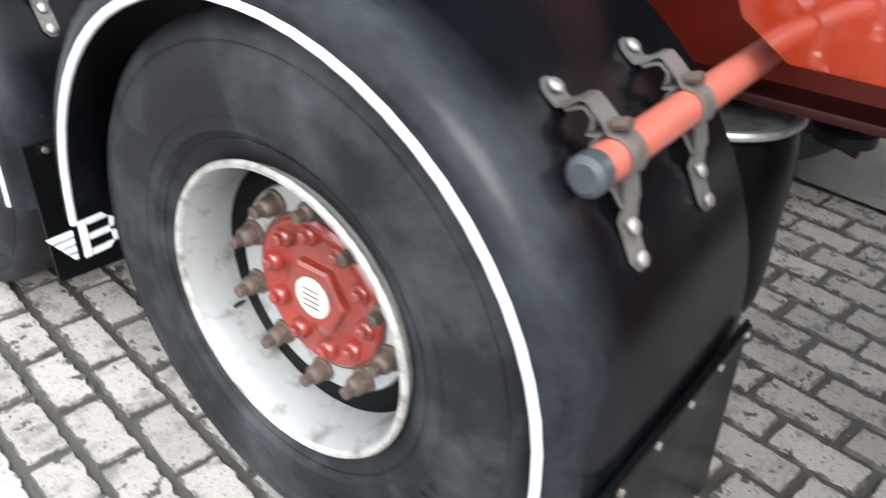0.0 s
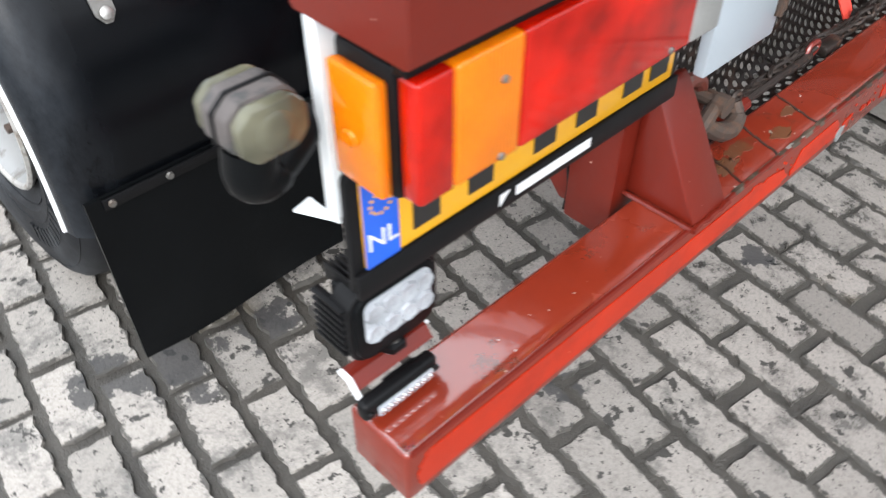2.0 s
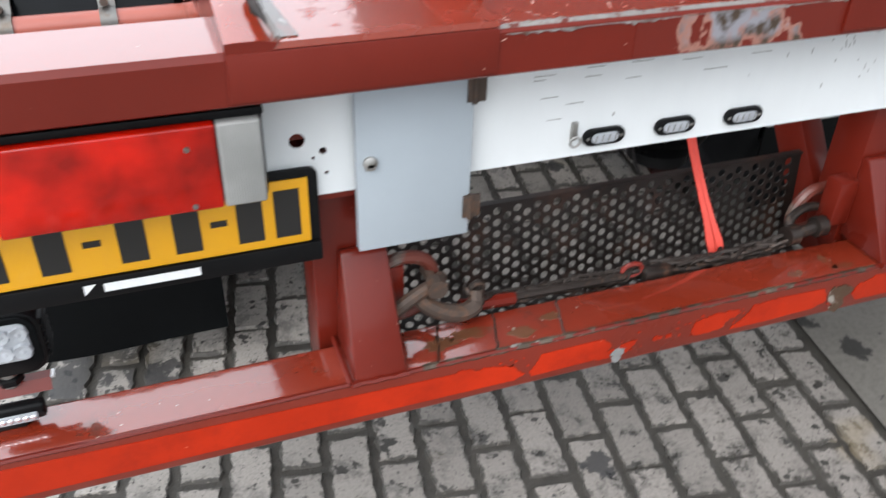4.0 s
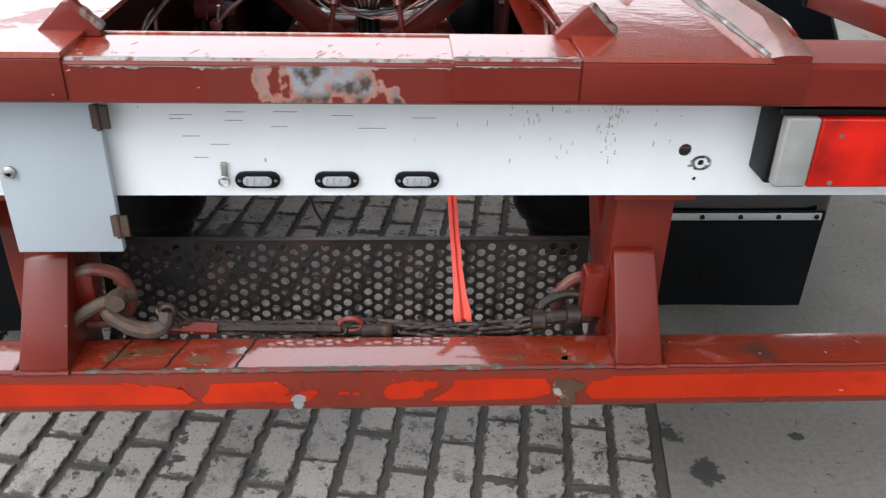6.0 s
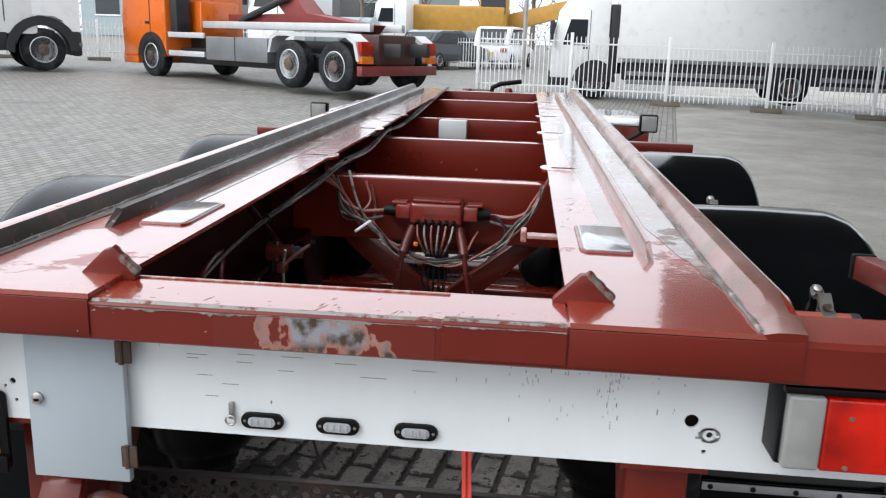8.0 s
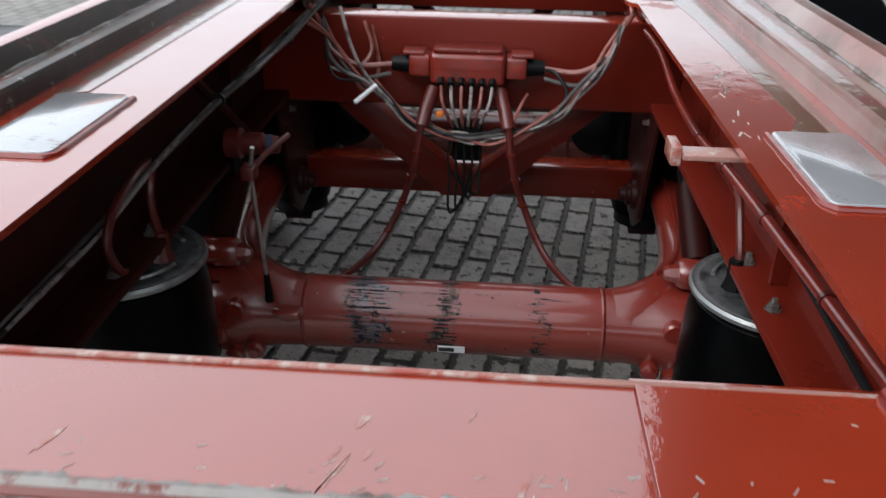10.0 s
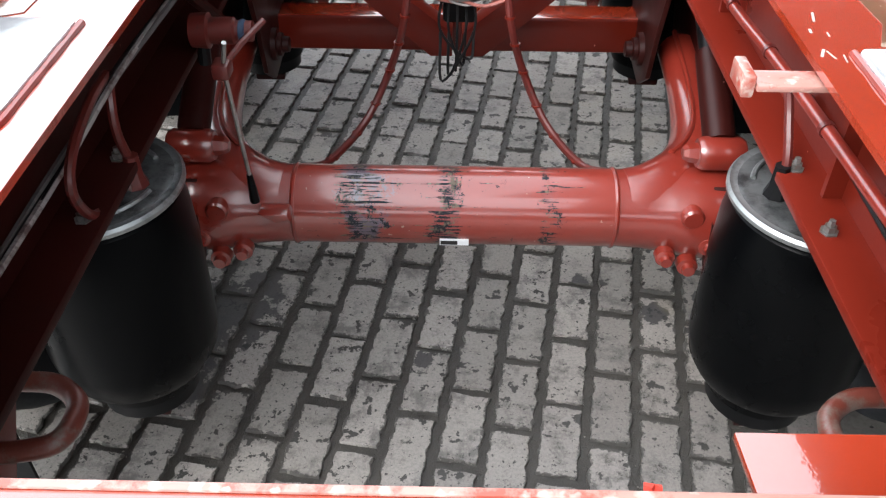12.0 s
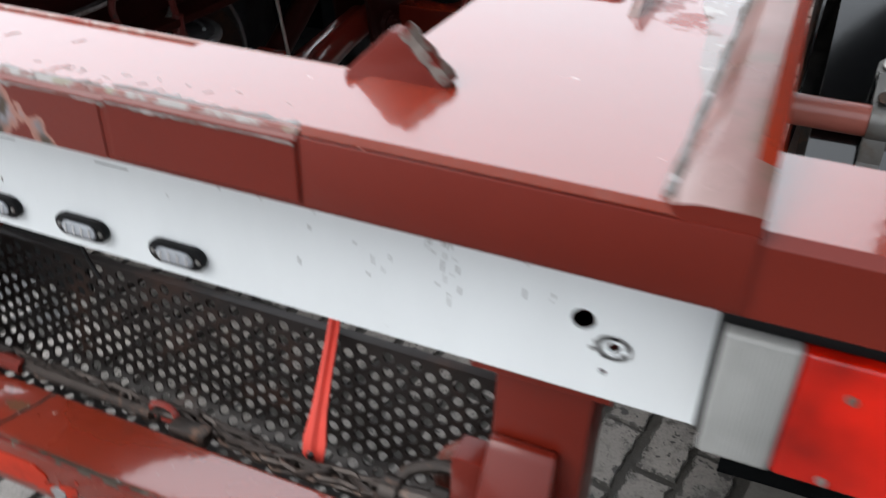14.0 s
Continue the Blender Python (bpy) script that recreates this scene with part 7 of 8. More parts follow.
def road_wheel(parent, x, y, r=0.52, w=0.3, side=1, rim_mat=None):
    t = part("wheel", lathe([(-w / 2, r * 0.58), (-w / 2 - 0.005, r * 0.8), (-w / 2 + 0.02, r * 0.95), (-w / 2 + 0.05, r), (w / 2 - 0.05, r), (w / 2, r * 0.9), (w / 2, r * 0.5)], "y", (x, y, r), 32), tyre_rubber, parent)
    yo = y - side * w / 2
    rim = part("rim", lathe([(0, r * 0.62), (-side * 0.015, r * 0.585), (side * 0.02, r * 0.54), (side * 0.10, r * 0.5), (side * 0.10, r * 0.42), (side * 0.055, r * 0.36), (side * 0.05, r * 0.26)], "y", (x, yo, r), 28), rim_mat or far_rim, t)
    part("hub", lathe([(side * 0.05, r * 0.27), (-side * 0.04, r * 0.25), (-side * 0.05, r * 0.12), (-side * 0.05, 0.002)], "y", (x, yo, r), 20), hub_grime, rim)
    for k in range(8):
        part("hand_hole", lathe([(side * 0.07, 0.002), (side * 0.068, r * 0.055)], "y", (x + r * 0.41 * math.cos(k * math.pi / 4), yo, r + r * 0.41 * math.sin(k * math.pi / 4)), 8), plain_black, rim)
    return t


def lorry_cab(parent, x0, length, width, height, paint, base=0.55, glass=True, slope=0.18):
    """A cab whose front is at x0 and which reaches to +x; its near side faces -y."""
    h = height
    cab = part("cab", prism([(x0, base), (x0 + length, base), (x0 + length, h), (x0 + 0.45, h), (x0 + slope, h - 0.35), (x0 + 0.02, base + 0.85)], "y", -width / 2, width / 2, 0.05), paint, parent)
    if glass:
        for s in (-1, 1):
            y0, y1 = sorted((s * (width / 2 + 0.002), s * (width / 2 + 0.012)))
            part("side_window", prism([(x0 + 0.32, h - 1.25), (x0 + length * 0.62, h - 1.25), (x0 + length * 0.62, h - 0.55), (x0 + 0.52, h - 0.55)], "y", y0, y1), glass_mat, cab)
            part("door_line", box((x0 + length * 0.66, y0, base + 0.3), (x0 + length * 0.67, y1, h - 0.3), 0), truck_black, cab)
            part("door_handle", box((x0 + length * 0.56, y0 - 0.01, base + 0.82), (x0 + length * 0.64, y1 + 0.01, base + 0.88), 0), truck_black, cab)
            part("wing_mirror", box((x0 - 0.05, s * (width / 2 + 0.12) - 0.09, h - 1.2), (x0 + 0.08, s * (width / 2 + 0.12) + 0.09, h - 0.6), 0.02), truck_black, cab)
        part("windscreen", prism([(x0 - 0.012, base + 1.0), (x0 + slope - 0.015, h - 0.4), (x0 + slope + 0.0, h - 0.4), (x0 + 0.003, base + 1.0)], "y", -width / 2 + 0.12, width / 2 - 0.12), glass_mat, cab)
    return cab


# orange hook-lift lorry, facing away to the left
orange = thing("hooklift_lorry", "orange hook-lift lorry with a dark red lifting arm", "lorry")
cab = lorry_cab(orange, -1.35, 2.0, 2.45, 3.4, truck_orange, 0.5)
part("wheel_arch", prism([(0.64 * math.cos(math.pi * k / 14), 0.5 + 0.62 * math.sin(math.pi * k / 14)) for k in range(15)], "y", -1.232, -0.9), truck_black, cab)
part("front_bumper", box((-1.42, -1.2, 0.3), (-0.7, 1.2, 0.62), 0.04), truck_orange, cab)
part("exhaust_pipe", box((0.75, -1.15, 1.0), (1.05, -0.7, 2.5), 0.06), truck_black, orange)
part("air_intake", box((0.8, -0.6, 1.0), (1.3, 0.6, 1.9), 0.05), truck_orange, orange)
for s in (-1, 1):
    part("chassis_rail", box((0.3, s * 0.42 - 0.05, 0.75), (8.0, s * 0.42 + 0.05, 1.02), 0.005), truck_black, orange)
    part("lift_rail", box((1.1, s * 0.5 - 0.06, 1.25), (7.2, s * 0.5 + 0.06, 1.42), 0.01), pale_alu, orange)
    part("mudguard", prism([(4.65, 0.75), (4.75, 1.1), (4.95, 1.2), (7.2, 1.2), (7.45, 1.05), (7.55, 0.65), (7.47, 0.65), (7.38, 1.0), (7.15, 1.12), (5.0, 1.12), (4.83, 1.05), (4.73, 0.75)], "y", min(s * 0.85, s * 1.24), max(s * 0.85, s * 1.24)), pale_alu, orange)
    for x in (0.0, 5.4, 6.83):
        road_wheel(orange, x, s * 1.08, 0.52, 0.33, 1 if s < 0 else -1)
# black box added for the dark shade under the lorry
part("underbody_shade", box((0.7, -0.85, 0.36), (7.1, 0.85, 0.748), 0.05), truck_black, orange)
part("side_locker", box((2.3, -1.2, 0.5), (4.6, -0.75, 1.05), 0.02), truck_silver, orange)
part("locker_gap", box((3.42, -1.206, 0.5), (3.44, -1.2, 1.05), 0), truck_black, orange)
for z in (0.55, 1.0):
    part("side_guard", box((0.75, -1.22, z), (2.25, -1.17, z + 0.13), 0.005), pale_alu, orange)
part("hook_arm", prism([(2.0, 1.45), (6.7, 1.2), (6.9, 1.4), (4.9, 1.62), (4.1, 2.35), (2.6, 3.3), (2.2, 3.15), (3.6, 2.1), (4.2, 1.6), (2.0, 1.6)], "y", -0.28, 0.28, 0.02), hook_red, orange, "dark red hook arm")
part("hydraulic_ram", tube([(2.6, -0.35, 1.45), (4.4, -0.35, 2.0)], 0.08, 12), truck_black, orange)
part("tail_frame", box((6.9, -0.6, 0.55), (7.5, 0.6, 1.2), 0.05), tail_dark, orange)
part("rear_bumper", box((7.45, -1.2, 0.35), (7.6, 1.2, 0.55), 0.01), hook_red, orange)
for s in (-1, 1):
    part("rear_light", box((7.46, s * 1.02 - 0.17, 0.6), (7.6, s * 1.02 + 0.17, 0.75), 0.01), lens_orange, orange)
    part("warning_board", box((7.47, s * 1.02 - 0.17, 0.78), (7.58, s * 1.02 + 0.17, 1.05), 0.01), reflect_red, orange)
put(orange, -8.74, 21.19, -33.6)

# white and black lorry beside it
lorry = thing("white_lorry", "white lorry with black wheel arch, parked beside the fence", "lorry")
cab = lorry_cab(lorry, -2.3, 2.2, 2.45, 3.6, truck_white, 0.9)
part("front_wing", prism([(0.86 * math.cos(math.pi * k / 12), 0.5 + 0.86 * math.sin(math.pi * k / 12)) for k in range(13)] + [(-0.66, 0.45), (-0.63, 0.75)] + [(0.63 * math.cos(math.pi * k / 12), 0.5 + 0.63 * math.sin(math.pi * k / 12)) for k in range(11, 0, -1)] + [(0.63, 0.5)], "y", -1.25, -0.85), truck_black, cab)
part("front_corner", prism([(0.5, 1.0), (0.9, 1.0), (0.9, 2.2), (0.75, 3.4), (-0.2, 3.6), (-0.2, 1.38), (0.3, 1.36), (0.5, 1.25)], "y", -1.23, 1.23), truck_white, cab)
part("front_bumper", box((0.72, -1.22, 0.38), (0.92, 1.22, 0.99), 0.06), truck_black, cab)
part("bumper_band", box((0.74, -1.228, 0.62), (0.926, -1.0, 0.72), 0.01), truck_silver, cab)
part("step", box((-2.2, -1.22, 0.5), (-0.8, -0.7, 1.05), 0.03), truck_black, lorry)
part("tank", box((-4.6, -1.2, 0.5), (-2.4, -0.7, 1.1), 0.06), truck_silver, lorry)
part("chassis_rail", box((-8.0, -0.5, 0.75), (0.4, 0.5, 1.0), 0.01), truck_black, lorry)
part("body", box((-8.5, -1.25, 1.15), (-2.4, 1.25, 3.8), 0.03), truck_white, lorry)
for s in (-1, 1):
    road_wheel(lorry, 0.0, s * 1.05, 0.53, 0.32, 1 if s < 0 else -1)
    road_wheel(lorry, -5.2, s * 1.05, 0.53, 0.32, 1 if s < 0 else -1)
put(lorry, -12.63, 20.26, 39.0)

# box lorry behind the fence
box_lorry = thing("box_lorry", "white box lorry parked behind the white fence", "lorry")
cab = lorry_cab(box_lorry, -1.25, 1.6, 2.4, 2.72, truck_white, 0.55)
part("wheel_arch", prism([(0.6 * math.cos(math.pi * k / 14), 0.48 + 0.6 * math.sin(math.pi * k / 14)) for k in range(15)], "y", -1.206, -0.9), truck_black, cab)
part("front_bumper", box((-1.32, -1.18, 0.3), (-0.7, 1.18, 0.75), 0.05), truck_black, cab)
part("cargo_box", box((0.62, -1.28, 1.15), (9.6, 1.28, 4.2), 0.02), truck_white, box_lorry, "plain white cargo box")
part("cargo_sill", box((0.72, -1.285, 1.05), (9.6, -1.2, 1.15), 0.005), truck_silver, box_lorry)
part("chassis_rail", box((0.3, -0.5, 0.7), (9.0, 0.5, 1.0), 0.01), truck_black, box_lorry)
part("underrun_shadow_frame", box((0.8, -1.1, 0.55), (9.2, -0.4, 1.04), 0.02), truck_black, box_lorry)
for z in (0.45, 0.68):
    part("side_guard", box((0.9, -1.22, z), (4.6, -1.18, z + 0.12), 0.005), truck_silver, box_lorry)
    part("side_guard", box((6.1, -1.22, z), (8.8, -1.18, z + 0.12), 0.005), truck_silver, box_lorry)
part("exhaust_box", box((0.37, -1.1, 0.7), (0.6, 1.1, 2.6), 0.01), truck_black, box_lorry)
for s in (-1, 1):
    road_wheel(box_lorry, 0, s * 1.0, 0.48, 0.3, 1 if s < 0 else -1)
    road_wheel(box_lorry, 5.35, s * 1.0, 0.48, 0.3, 1 if s < 0 else -1)
put(box_lorry, 2.05, 21.8, -3.0)
box_lorry.matrix_basis = box_lorry.matrix_basis @ Matrix.Scale(0.9, 4)


def fence_line(a, b, pitch=0.11, height=1.22, bays=2.4):
    """A white palisade fence between two ground points: posts, rails and pales, one thing a bay."""
    a, b = Vector((*a, 0)), Vector((*b, 0))
    d = b - a
    n = max(1, round(d.length / bays))
    turn = math.degrees(math.atan2(d.y, d.x))
    w = d.length / n
    pale = mesh_of("pale", prism([(-0.011, 0.1), (0.011, 0.1), (0.011, height - 0.03), (0.0, height), (-0.011, height - 0.03)], "y", -0.008, 0.008), fence_white, False)
    for k in range(n):
        f = thing("fence_bay", "white metal palisade fence bay on a timber block", "fence", "bays of the white fence")
        p = a + d * k / n
        part("post", box((-0.04, -0.04, 0.0), (0.04, 0.04, height + 0.08), 0.005), fence_white, f)
        part("foot_block", box((-0.35, -0.12, 0.0), (0.35, 0.12, 0.11), 0.01), timber, f)
        for z in (0.25, height - 0.2):
            part("rail", box((0.04, -0.012, z), (w - 0.04, 0.012, z + 0.04), 0.003), fence_white, f)
        m = int(w / pitch)
        for j in range(1, m):
            o = new("pale", pale)
            o.location = (w * j / m, -0.02, 0.0)
            o.parent = f
        f.matrix_basis = pose(p.x, p.y, ground_z(p.x, p.y), 0, 0, turn)


fence_line((-0.96, 20.5), (13.0, 18.6), height=1.55)
fence_line((-20.5, 21.4), (-11.2, 26.6))
fence_line((-11.0, 29.0), (0.0, 33.0), bays=2.75)


def car(paint, label, x, y, turn, tall=1.45):
    c = thing("parked_car", label, "car")
    part("body", prism([(-2.1, 0.3), (2.15, 0.3), (2.2, 0.75), (1.4, 0.9), (-1.5, 0.95), (-2.15, 0.85)], "y", -0.88, 0.88, 0.08), paint, c)
    part("roof", prism([(-1.75, 0.93), (1.25, 0.9), (0.55, tall - 0.03), (0.2, tall), (-0.9, tall), (-1.3, tall - 0.08)], "y", -0.76, 0.76, 0.06), paint, c)
    for s in (-1, 1):
        part("side_window", prism([(-1.45, 0.97), (1.0, 0.95), (0.45, tall - 0.1), (-0.95, tall - 0.1)], "y", min(s * 0.762, s * 0.775), max(s * 0.762, s * 0.775)), glass_mat, c)
        part("tail_light", box((-2.19, s * 0.68 - 0.16, 0.66), (-2.1, s * 0.68 + 0.16, 0.82), 0.02), lens_red, c)
        for wx in (-1.35, 1.35):
            road_wheel(c, wx, s * 0.8, 0.32, 0.2, 1 if s < 0 else -1)
    part("rear_window", prism([(-1.77, 0.97), (-1.74, 0.97), (-1.29, tall - 0.1), (-1.33, tall - 0.1)], "y", -0.6, 0.6), glass_mat, c)
    part("plate", box((-2.2, -0.26, 0.55), (-2.17, 0.26, 0.66), 0), plate_yellow, c)
    put(c, x, y, turn)


car(car_dark, "dark blue saloon car parked beyond the lorry", -3.1, 32.5, 60)
car(truck_white, "white estate car parked behind the fence", -0.85, 36.5, 75, 1.7)

# tractor unit behind the orange lorry, seen as wheels and mudguards
unit = thing("tractor_unit", "dark lorry tractor unit standing behind the orange lorry", "lorry")
part("chassis_rail", box((-3.0, -0.45, 0.7), (1.5, 0.45, 1.0), 0.02), truck_black, unit)
lorry_cab(unit, -4.8, 2.0, 2.4, 3.3, truck_white, 0.6)
for s in (-1, 1):
    for x in (-3.6, 0.0):
        road_wheel(unit, x, s * 1.0, 0.52, 0.4, 1 if s < 0 else -1)
    part("mudguard", prism([(-0.7, 0.6), (-0.6, 1.0), (-0.3, 1.2), (0.3, 1.2), (0.6, 1.0), (0.7, 0.6), (0.64, 0.6), (0.54, 0.95), (0.28, 1.13), (-0.28, 1.13), (-0.54, 0.95), (-0.64, 0.6)], "y", min(s * 0.8, s * 1.2), max(s * 0.8, s * 1.2)), truck_black, unit)
part("rear_light", box((1.5, -1.1, 0.8), (1.56, -0.7, 0.95), 0.01), lens_orange, unit)
put(unit, -4.6, 27.6, -20)
skip = thing("steel_tank", "grey-blue steel tank on saddles behind the lorries", "tank")
part("shell", lathe([(-0.55, 0.05), (-0.5, 0.4), (-0.35, 0.58), (1.75, 0.58), (1.9, 0.4), (1.95, 0.05)], "x", (0, 0, 1.15), 28), grey_blue, skip)
for x in (0.0, 1.4):
    part("saddle", box((x - 0.1, -0.5, 0.0), (x + 0.1, 0.5, 0.75), 0.01), truck_black, skip)
    part("hoop", lathe([(x - 0.03, 0.586), (x + 0.03, 0.586)], "x", (0, 0, 1.15), 28), truck_silver, skip)
put(skip, -6.2, 25.6, -12)

# digger on the far plot
digger = thing("excavator", "large yellow excavator with its boom laid flat", "excavator")
part("undercarriage", box((-2.6, -1.5, 0.0), (2.6, 1.5, 1.0), 0.3, 3), truck_black, digger)
part("house", box((-3.3, -1.4, 1.25), (1.9, 1.4, 2.7), 0.12, 3), digger_yellow, digger)
part("counterweight", box((-3.9, -1.35, 1.3), (-3.3, 1.35, 2.4), 0.15, 3), digger_yellow, digger)
cb = part("operator_cab", box((0.5, -1.35, 1.6), (2.0, -0.2, 3.5), 0.1, 3), digger_yellow, digger)
part("cab_glass", box((0.6, -1.37, 2.3), (1.9, -1.352, 3.3), 0), glass_mat, cb)
part("boom", prism([(1.7, 1.6), (2.2, 1.5), (5.0, 2.3), (9.5, 1.2), (9.6, 1.6), (5.0, 3.1), (1.8, 2.3)], "y", -0.35, 0.35, 0.03), digger_yellow, digger)
part("dipper", prism([(8.6, 1.7), (9.7, 1.7), (9.9, 0.3), (9.4, 0.3)], "y", -0.25, 0.25, 0.03), digger_yellow, digger)
put(digger, -2.8, 46, -4)

# buildings and a lamp post in the distance
bld = thing("warehouse", "long pale warehouse on the far side of the road", "building")
part("wall", box((-14, 0, 0), (14, 12, 4.2), 0), grey_blue, bld)
part("roof", prism([(-0.3, 4.2), (12.3, 4.2), (6, 5.4)], "x", -14.3, 14.3), dark_grey_wall, bld)
for k in range(6):
    wdw = part("window", box((-12.5 + 4.4 * k, -0.04, 1.6), (-10.2 + 4.4 * k, -0.002, 2.8), 0), glass_mat, bld)
    part("window_frame", box((-12.6 + 4.4 * k, -0.07, 1.5), (-10.1 + 4.4 * k, -0.041, 1.6), 0), truck_white, wdw)
put(bld, -22, 62, -14)
tower = thing("dark_container_stack", "dark grey container stack behind the vehicles", "container")
part("lower_container", box((-3, -1.2, 0), (3, 1.2, 2.6), 0.03), dark_grey_wall, tower)
part("upper_container", box((-3, -1.2, 2.62), (3, 1.2, 5.2), 0.03), dark_grey_wall, tower)
put(tower, -10.4, 36, -8)
post = thing("lamp_post", "slim grey steel lamp post", "lamp post")
part("mast", tube([(0, 0, 0), (0, 0, 8.0)], [0.09, 0.06], 12), zinc, post)
part("arm", tube([(0, 0, 8.0), (0.5, 0, 8.3), (1.1, 0, 8.35)], 0.04, 8), zinc, post)
part("lamp_head", box((0.9, -0.12, 8.3), (1.6, 0.12, 8.42), 0.03), zinc, post)
put(post, 0.15, 30.5, 0)
cab2 = thing("small_lorry", "small white lorry cab standing far back in the yard", "lorry")
lorry_cab(cab2, 0, 1.9, 2.2, 2.9, truck_white, 0.5)
part("flatbed", box((2.0, -1.1, 0.9), (6.0, 1.1, 1.3), 0.02), truck_silver, cab2)
for s in (-1, 1):
    for x in (0.9, 4.6):
        road_wheel(cab2, x, s * 0.95, 0.45, 0.28, 1 if s < 0 else -1)
put(cab2, -7.8, 45, -10)


def bare_tree(x, y, height, seed):
    """A leafless winter tree: tapered trunk, limbs and fine twigs."""
    r = random.Random(seed)
    t = thing("bare_tree", "leafless winter tree with fine grey twigs", "tree", "winter trees")
    part("trunk", tube([(0, 0, 0), (r.uniform(-0.1, 0.1), 0, height * 0.3), (r.uniform(-0.2, 0.2), 0.1, height * 0.6), (r.uniform(-0.3, 0.3), 0, height)], [height * 0.022, height * 0.016, height * 0.01, height * 0.002], 8), bark, t)
    bm = bmesh.new()

    def grow(p, d, ln, rad, depth):
        q = p + d * ln
        add_tube(bm, [p, p + d * ln * 0.5 + Vector((r.gauss(0, 0.04), r.gauss(0, 0.04), 0)) * ln, q], [rad, rad * 0.8, rad * 0.55], 4, False)
        if depth:
            for _ in range(r.choice((2, 3, 3))):
                nd = (d + Vector((r.gauss(0, 0.45), r.gauss(0, 0.45), r.gauss(0.1, 0.3)))).normalized()
                grow(p + d * ln * r.uniform(0.45, 1.0), nd, ln * r.uniform(0.55, 0.8), rad * 0.55, depth - 1)
    for k in range(11):
        h = height * r.uniform(0.22, 0.9)
        a = r.uniform(0, 6.28)
        grow(Vector((0, 0, h)), Vector((math.cos(a), math.sin(a), r.uniform(0.5, 1.1))).normalized(), height * 0.2 * (1.15 - h / height), height * 0.006, 3)
    part("branches", bm, bark, t, smooth=False)
    put(t, x, y, r.uniform(0, 360))


for k, (x, y, h) in enumerate(((-6.5, 55, 9), (-3.0, 58, 10), (0.5, 60, 9.5), (-11, 57, 9), (4, 62, 10), (-16, 60, 10), (-8.5, 62, 11), (8, 64, 10))):
    bare_tree(x, y, h, 20 + k)
hedge = bmesh.new()
rs = random.Random(4)
for k in range(5000):
    x = rs.uniform(-60, 60)
    z = abs(rs.gauss(0, 1.0)) * (1.5 + 0.8 * math.sin(x * 0.3))
    p = Vector((x, 72 + rs.uniform(-2, 2), ground_z(x, 70) + z))
    a, b = Vector((rs.gauss(0, 0.3), rs.gauss(0, 0.2), rs.gauss(0.3, 0.3))), Vector((rs.gauss(0, 0.06), rs.gauss(0, 0.1), rs.gauss(0, 0.06)))
    hedge.faces.new([hedge.verts.new(q) for q in (p, p + a + b, p + a * 1.6)])
tagged(part("far_thicket", hedge, bark, None, smooth=False), "brown leafless thicket along the horizon", "thicket", kind="stuff")
# cladding of the added walls, pale so that they bounce light
pale_cladding = surface("pale_grey_cladding", (0.26, 0.265, 0.27), 0.08, (0.5, 0.6), dirt=(0.18, 0.18, 0.175), dirt_at=(0.55, 0.75), dirt_scale=0.8)
canopy_dark = surface("dark_canopy_sheet", (0.035, 0.035, 0.036), 0.1, (0.6, 0.7))
tagged(part("canopy_roof", prism([(0.42, -2), (4.05, 20), (14.5, 20), (14.5, -2)], "z", 6.1, 6.4), canopy_dark, None), "dark grey canopy roof over the right-hand bay", "roof", kind="structure")
tagged(part("added_wall_east", box((14.5, -26, 0), (14.9, 20, 6.4), 0), pale_cladding, None), "added grey cladding wall that closes the yard and bounces light", "wall", kind="structure")
# walls added behind the camera and to the right, closing the place
tagged(part("added_wall_south", box((-30, -26, 0), (30, -25.6, 4.5), 0), pale_cladding, None), "added grey cladding wall that closes the yard and bounces light", "wall", kind="structure")

# ---- pavers ----
COLW, LENB = 0.111, 0.213
rs = random.Random(11)


def paver_outline(seed):
    """A paver with toothed long sides and ragged worn corners, about its centre; x across, y along."""
    r = random.Random(seed)
    w, h = COLW / 2 - 0.0108, LENB / 2 - 0.0105
    pts = []
    teeth = 9
    for s in (1, -1):
        for k in range(teeth + 1):
            y = s * (-h + 2 * h * k / teeth)
            x = s * (w + 0.0046 * math.sin(k * 2.15 + 0.4))
            if k in (0, teeth):
                x -= s * r.uniform(0.0, 0.005)
                y -= math.copysign(r.uniform(0.0, 0.003), y)
            pts.append((x + r.gauss(0, 0.0016), y + r.gauss(0, 0.0014)))
        for k in (1, 2, 3):
            pts.append((s * w * (1 - k / 2) + r.gauss(0, 0.002), s * (h - 0.001) + r.gauss(0, 0.0024)))
    return pts


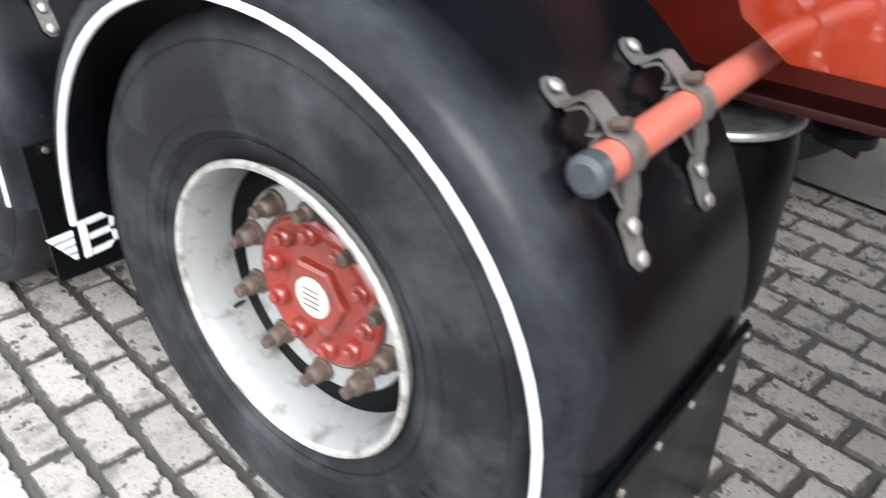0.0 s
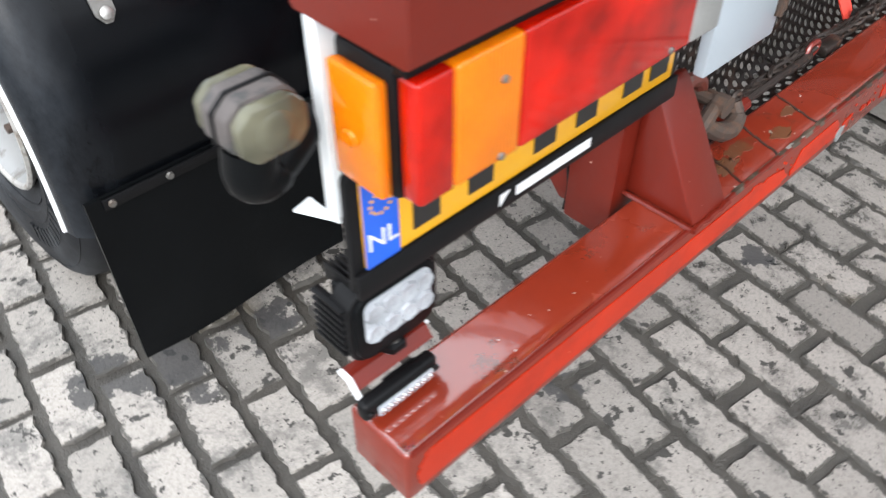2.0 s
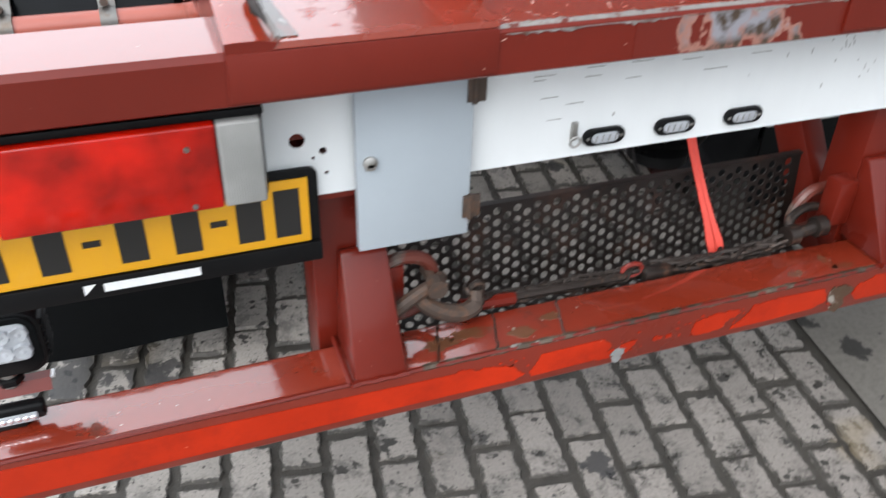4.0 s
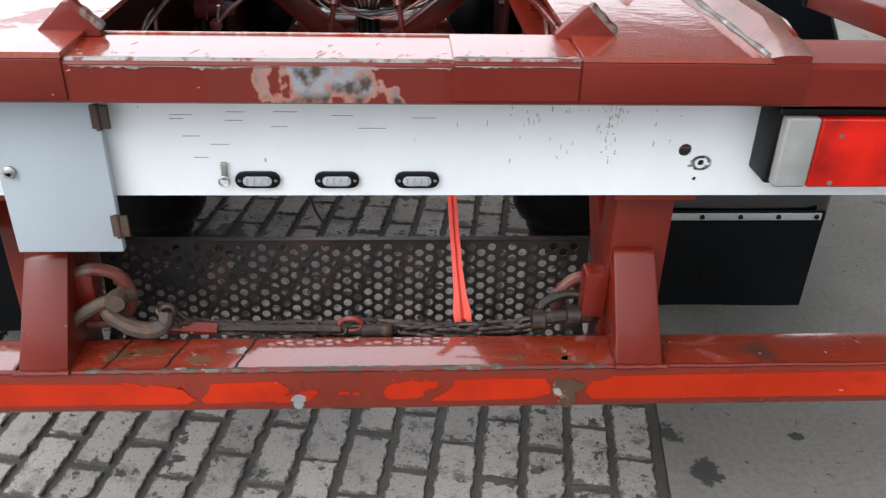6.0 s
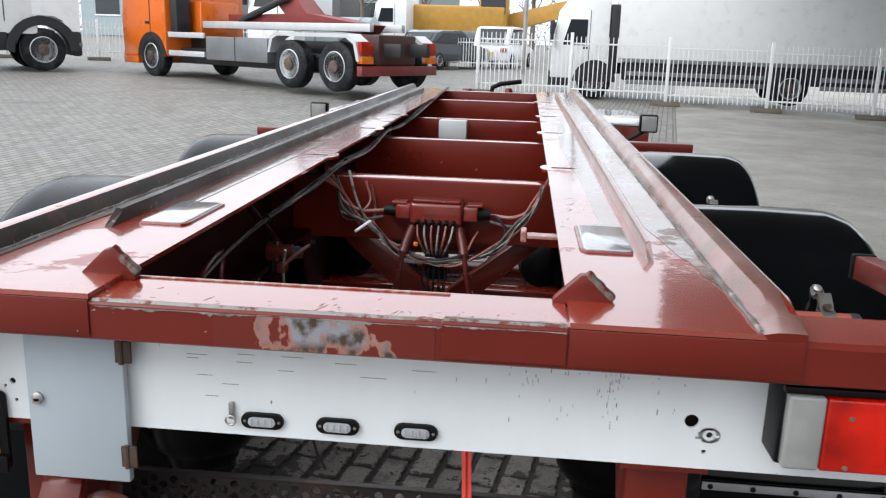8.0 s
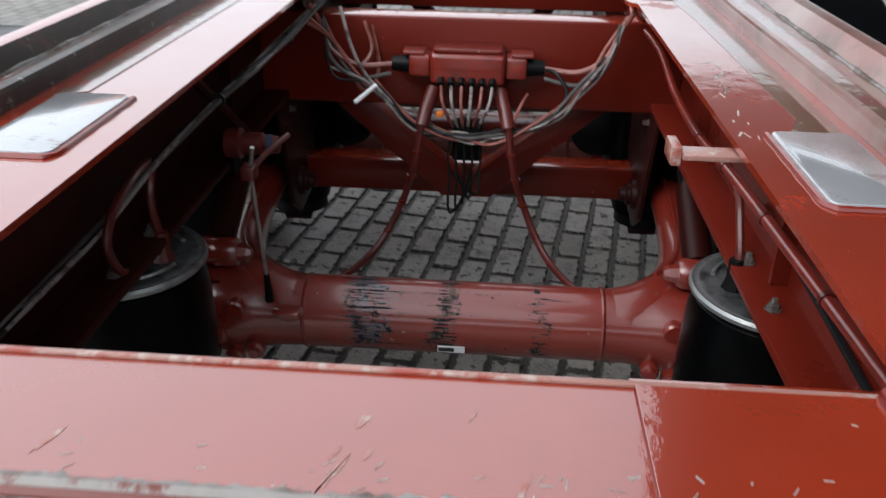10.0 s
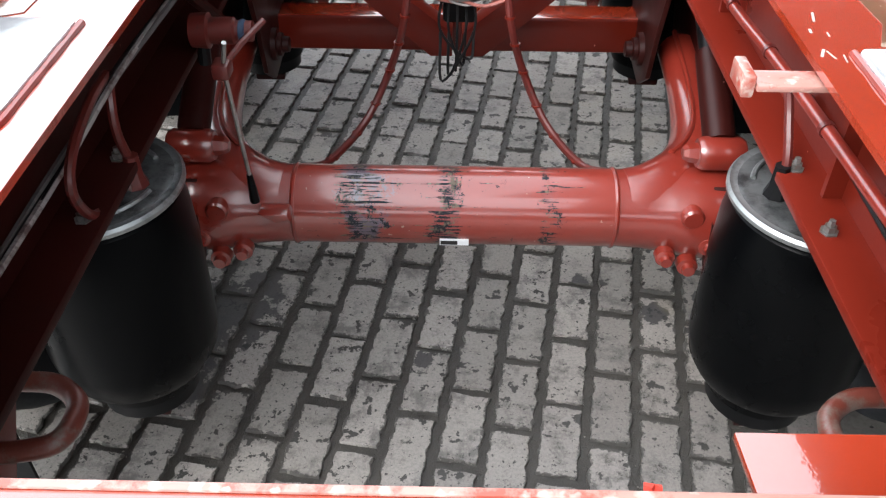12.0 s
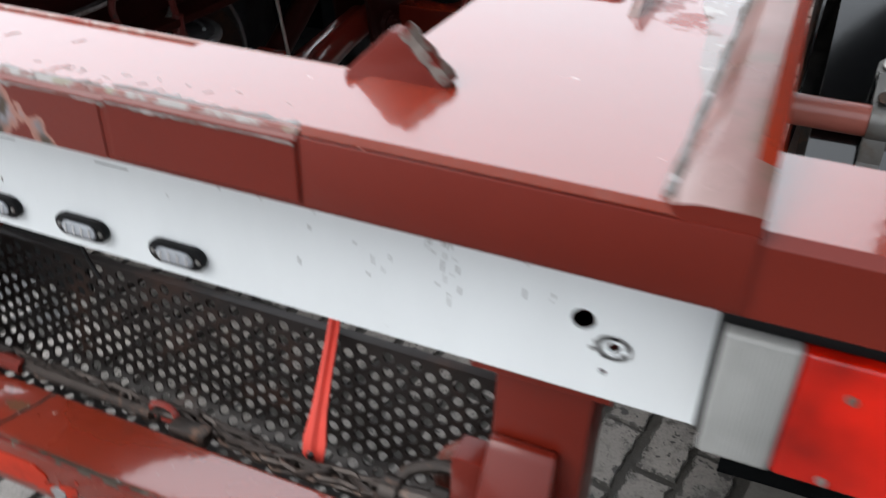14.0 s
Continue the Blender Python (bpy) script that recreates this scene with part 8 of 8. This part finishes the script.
def paver_faces(pts, seed):
    """Vertices and faces of a paver: a ragged sloping rim and the top."""
    r = random.Random(seed)
    n = len(pts)
    v = [(x * 1.03, y * 1.015, -0.0115) for x, y in pts] + [(x * r.uniform(0.95, 0.99), y * r.uniform(0.98, 0.995), 0.0) for x, y in pts]
    f = [(i, (i + 1) % n, n + (i + 1) % n, n + i) for i in range(n)]
    return v, f + [tuple(range(n, 2 * n))]


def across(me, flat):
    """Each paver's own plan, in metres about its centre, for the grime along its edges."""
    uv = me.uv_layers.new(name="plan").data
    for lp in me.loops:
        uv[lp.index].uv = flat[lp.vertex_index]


variants = []
for k in range(28):
    v, f = paver_faces(paver_outline(100 + k), 300 + k)
    me = bpy.data.meshes.new("paver")
    me.from_pydata(v, [], f)
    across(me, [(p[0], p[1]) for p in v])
    me.materials.append(paver_mat)
    variants.append((me, v, f))
singles, rest_v, rest_f, rest_uv = 0, [], [], []
for c in range(-29, 0):
    off = 0.102 if c % 2 else 0.198
    for row in range(-8, 29):
        u = off + (row + 0.5) * LENB + rs.gauss(0, 0.003)
        v0 = (c + 0.5) * COLW + rs.gauss(0, 0.0012)
        if u < -1.5 or u > 5.9:
            continue
        q = place(u, v0)
        m = pose(q[0], q[1], q[2] + rs.gauss(0, 0.0012), rs.gauss(0, 0.25), rs.gauss(0, 0.4), math.degrees(-ANG) + 180 * rs.randint(0, 1) + rs.gauss(0, 0.5))
        me, vv, ff = variants[rs.randrange(28)]
        if -0.5 < u < 2.4 and -2.2 < v0 and singles < 300:
            o = new("paver", me)
            o.matrix_basis = m
            o.parent = ground
            singles += 1
        else:
            base = len(rest_v)
            rest_v += [tuple(m @ Vector(p)) for p in vv]
            rest_uv += [(p[0], p[1]) for p in vv]
            rest_f += [tuple(base + i for i in q2) for q2 in ff]
me = bpy.data.meshes.new("paver_field")
me.from_pydata(rest_v, [], rest_f)
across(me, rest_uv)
me.materials.append(paver_mat)
field = new("paver_field", me)
field.parent = ground
tagged(field, "worn grey concrete pavers with toothed edges", kind="stuff")
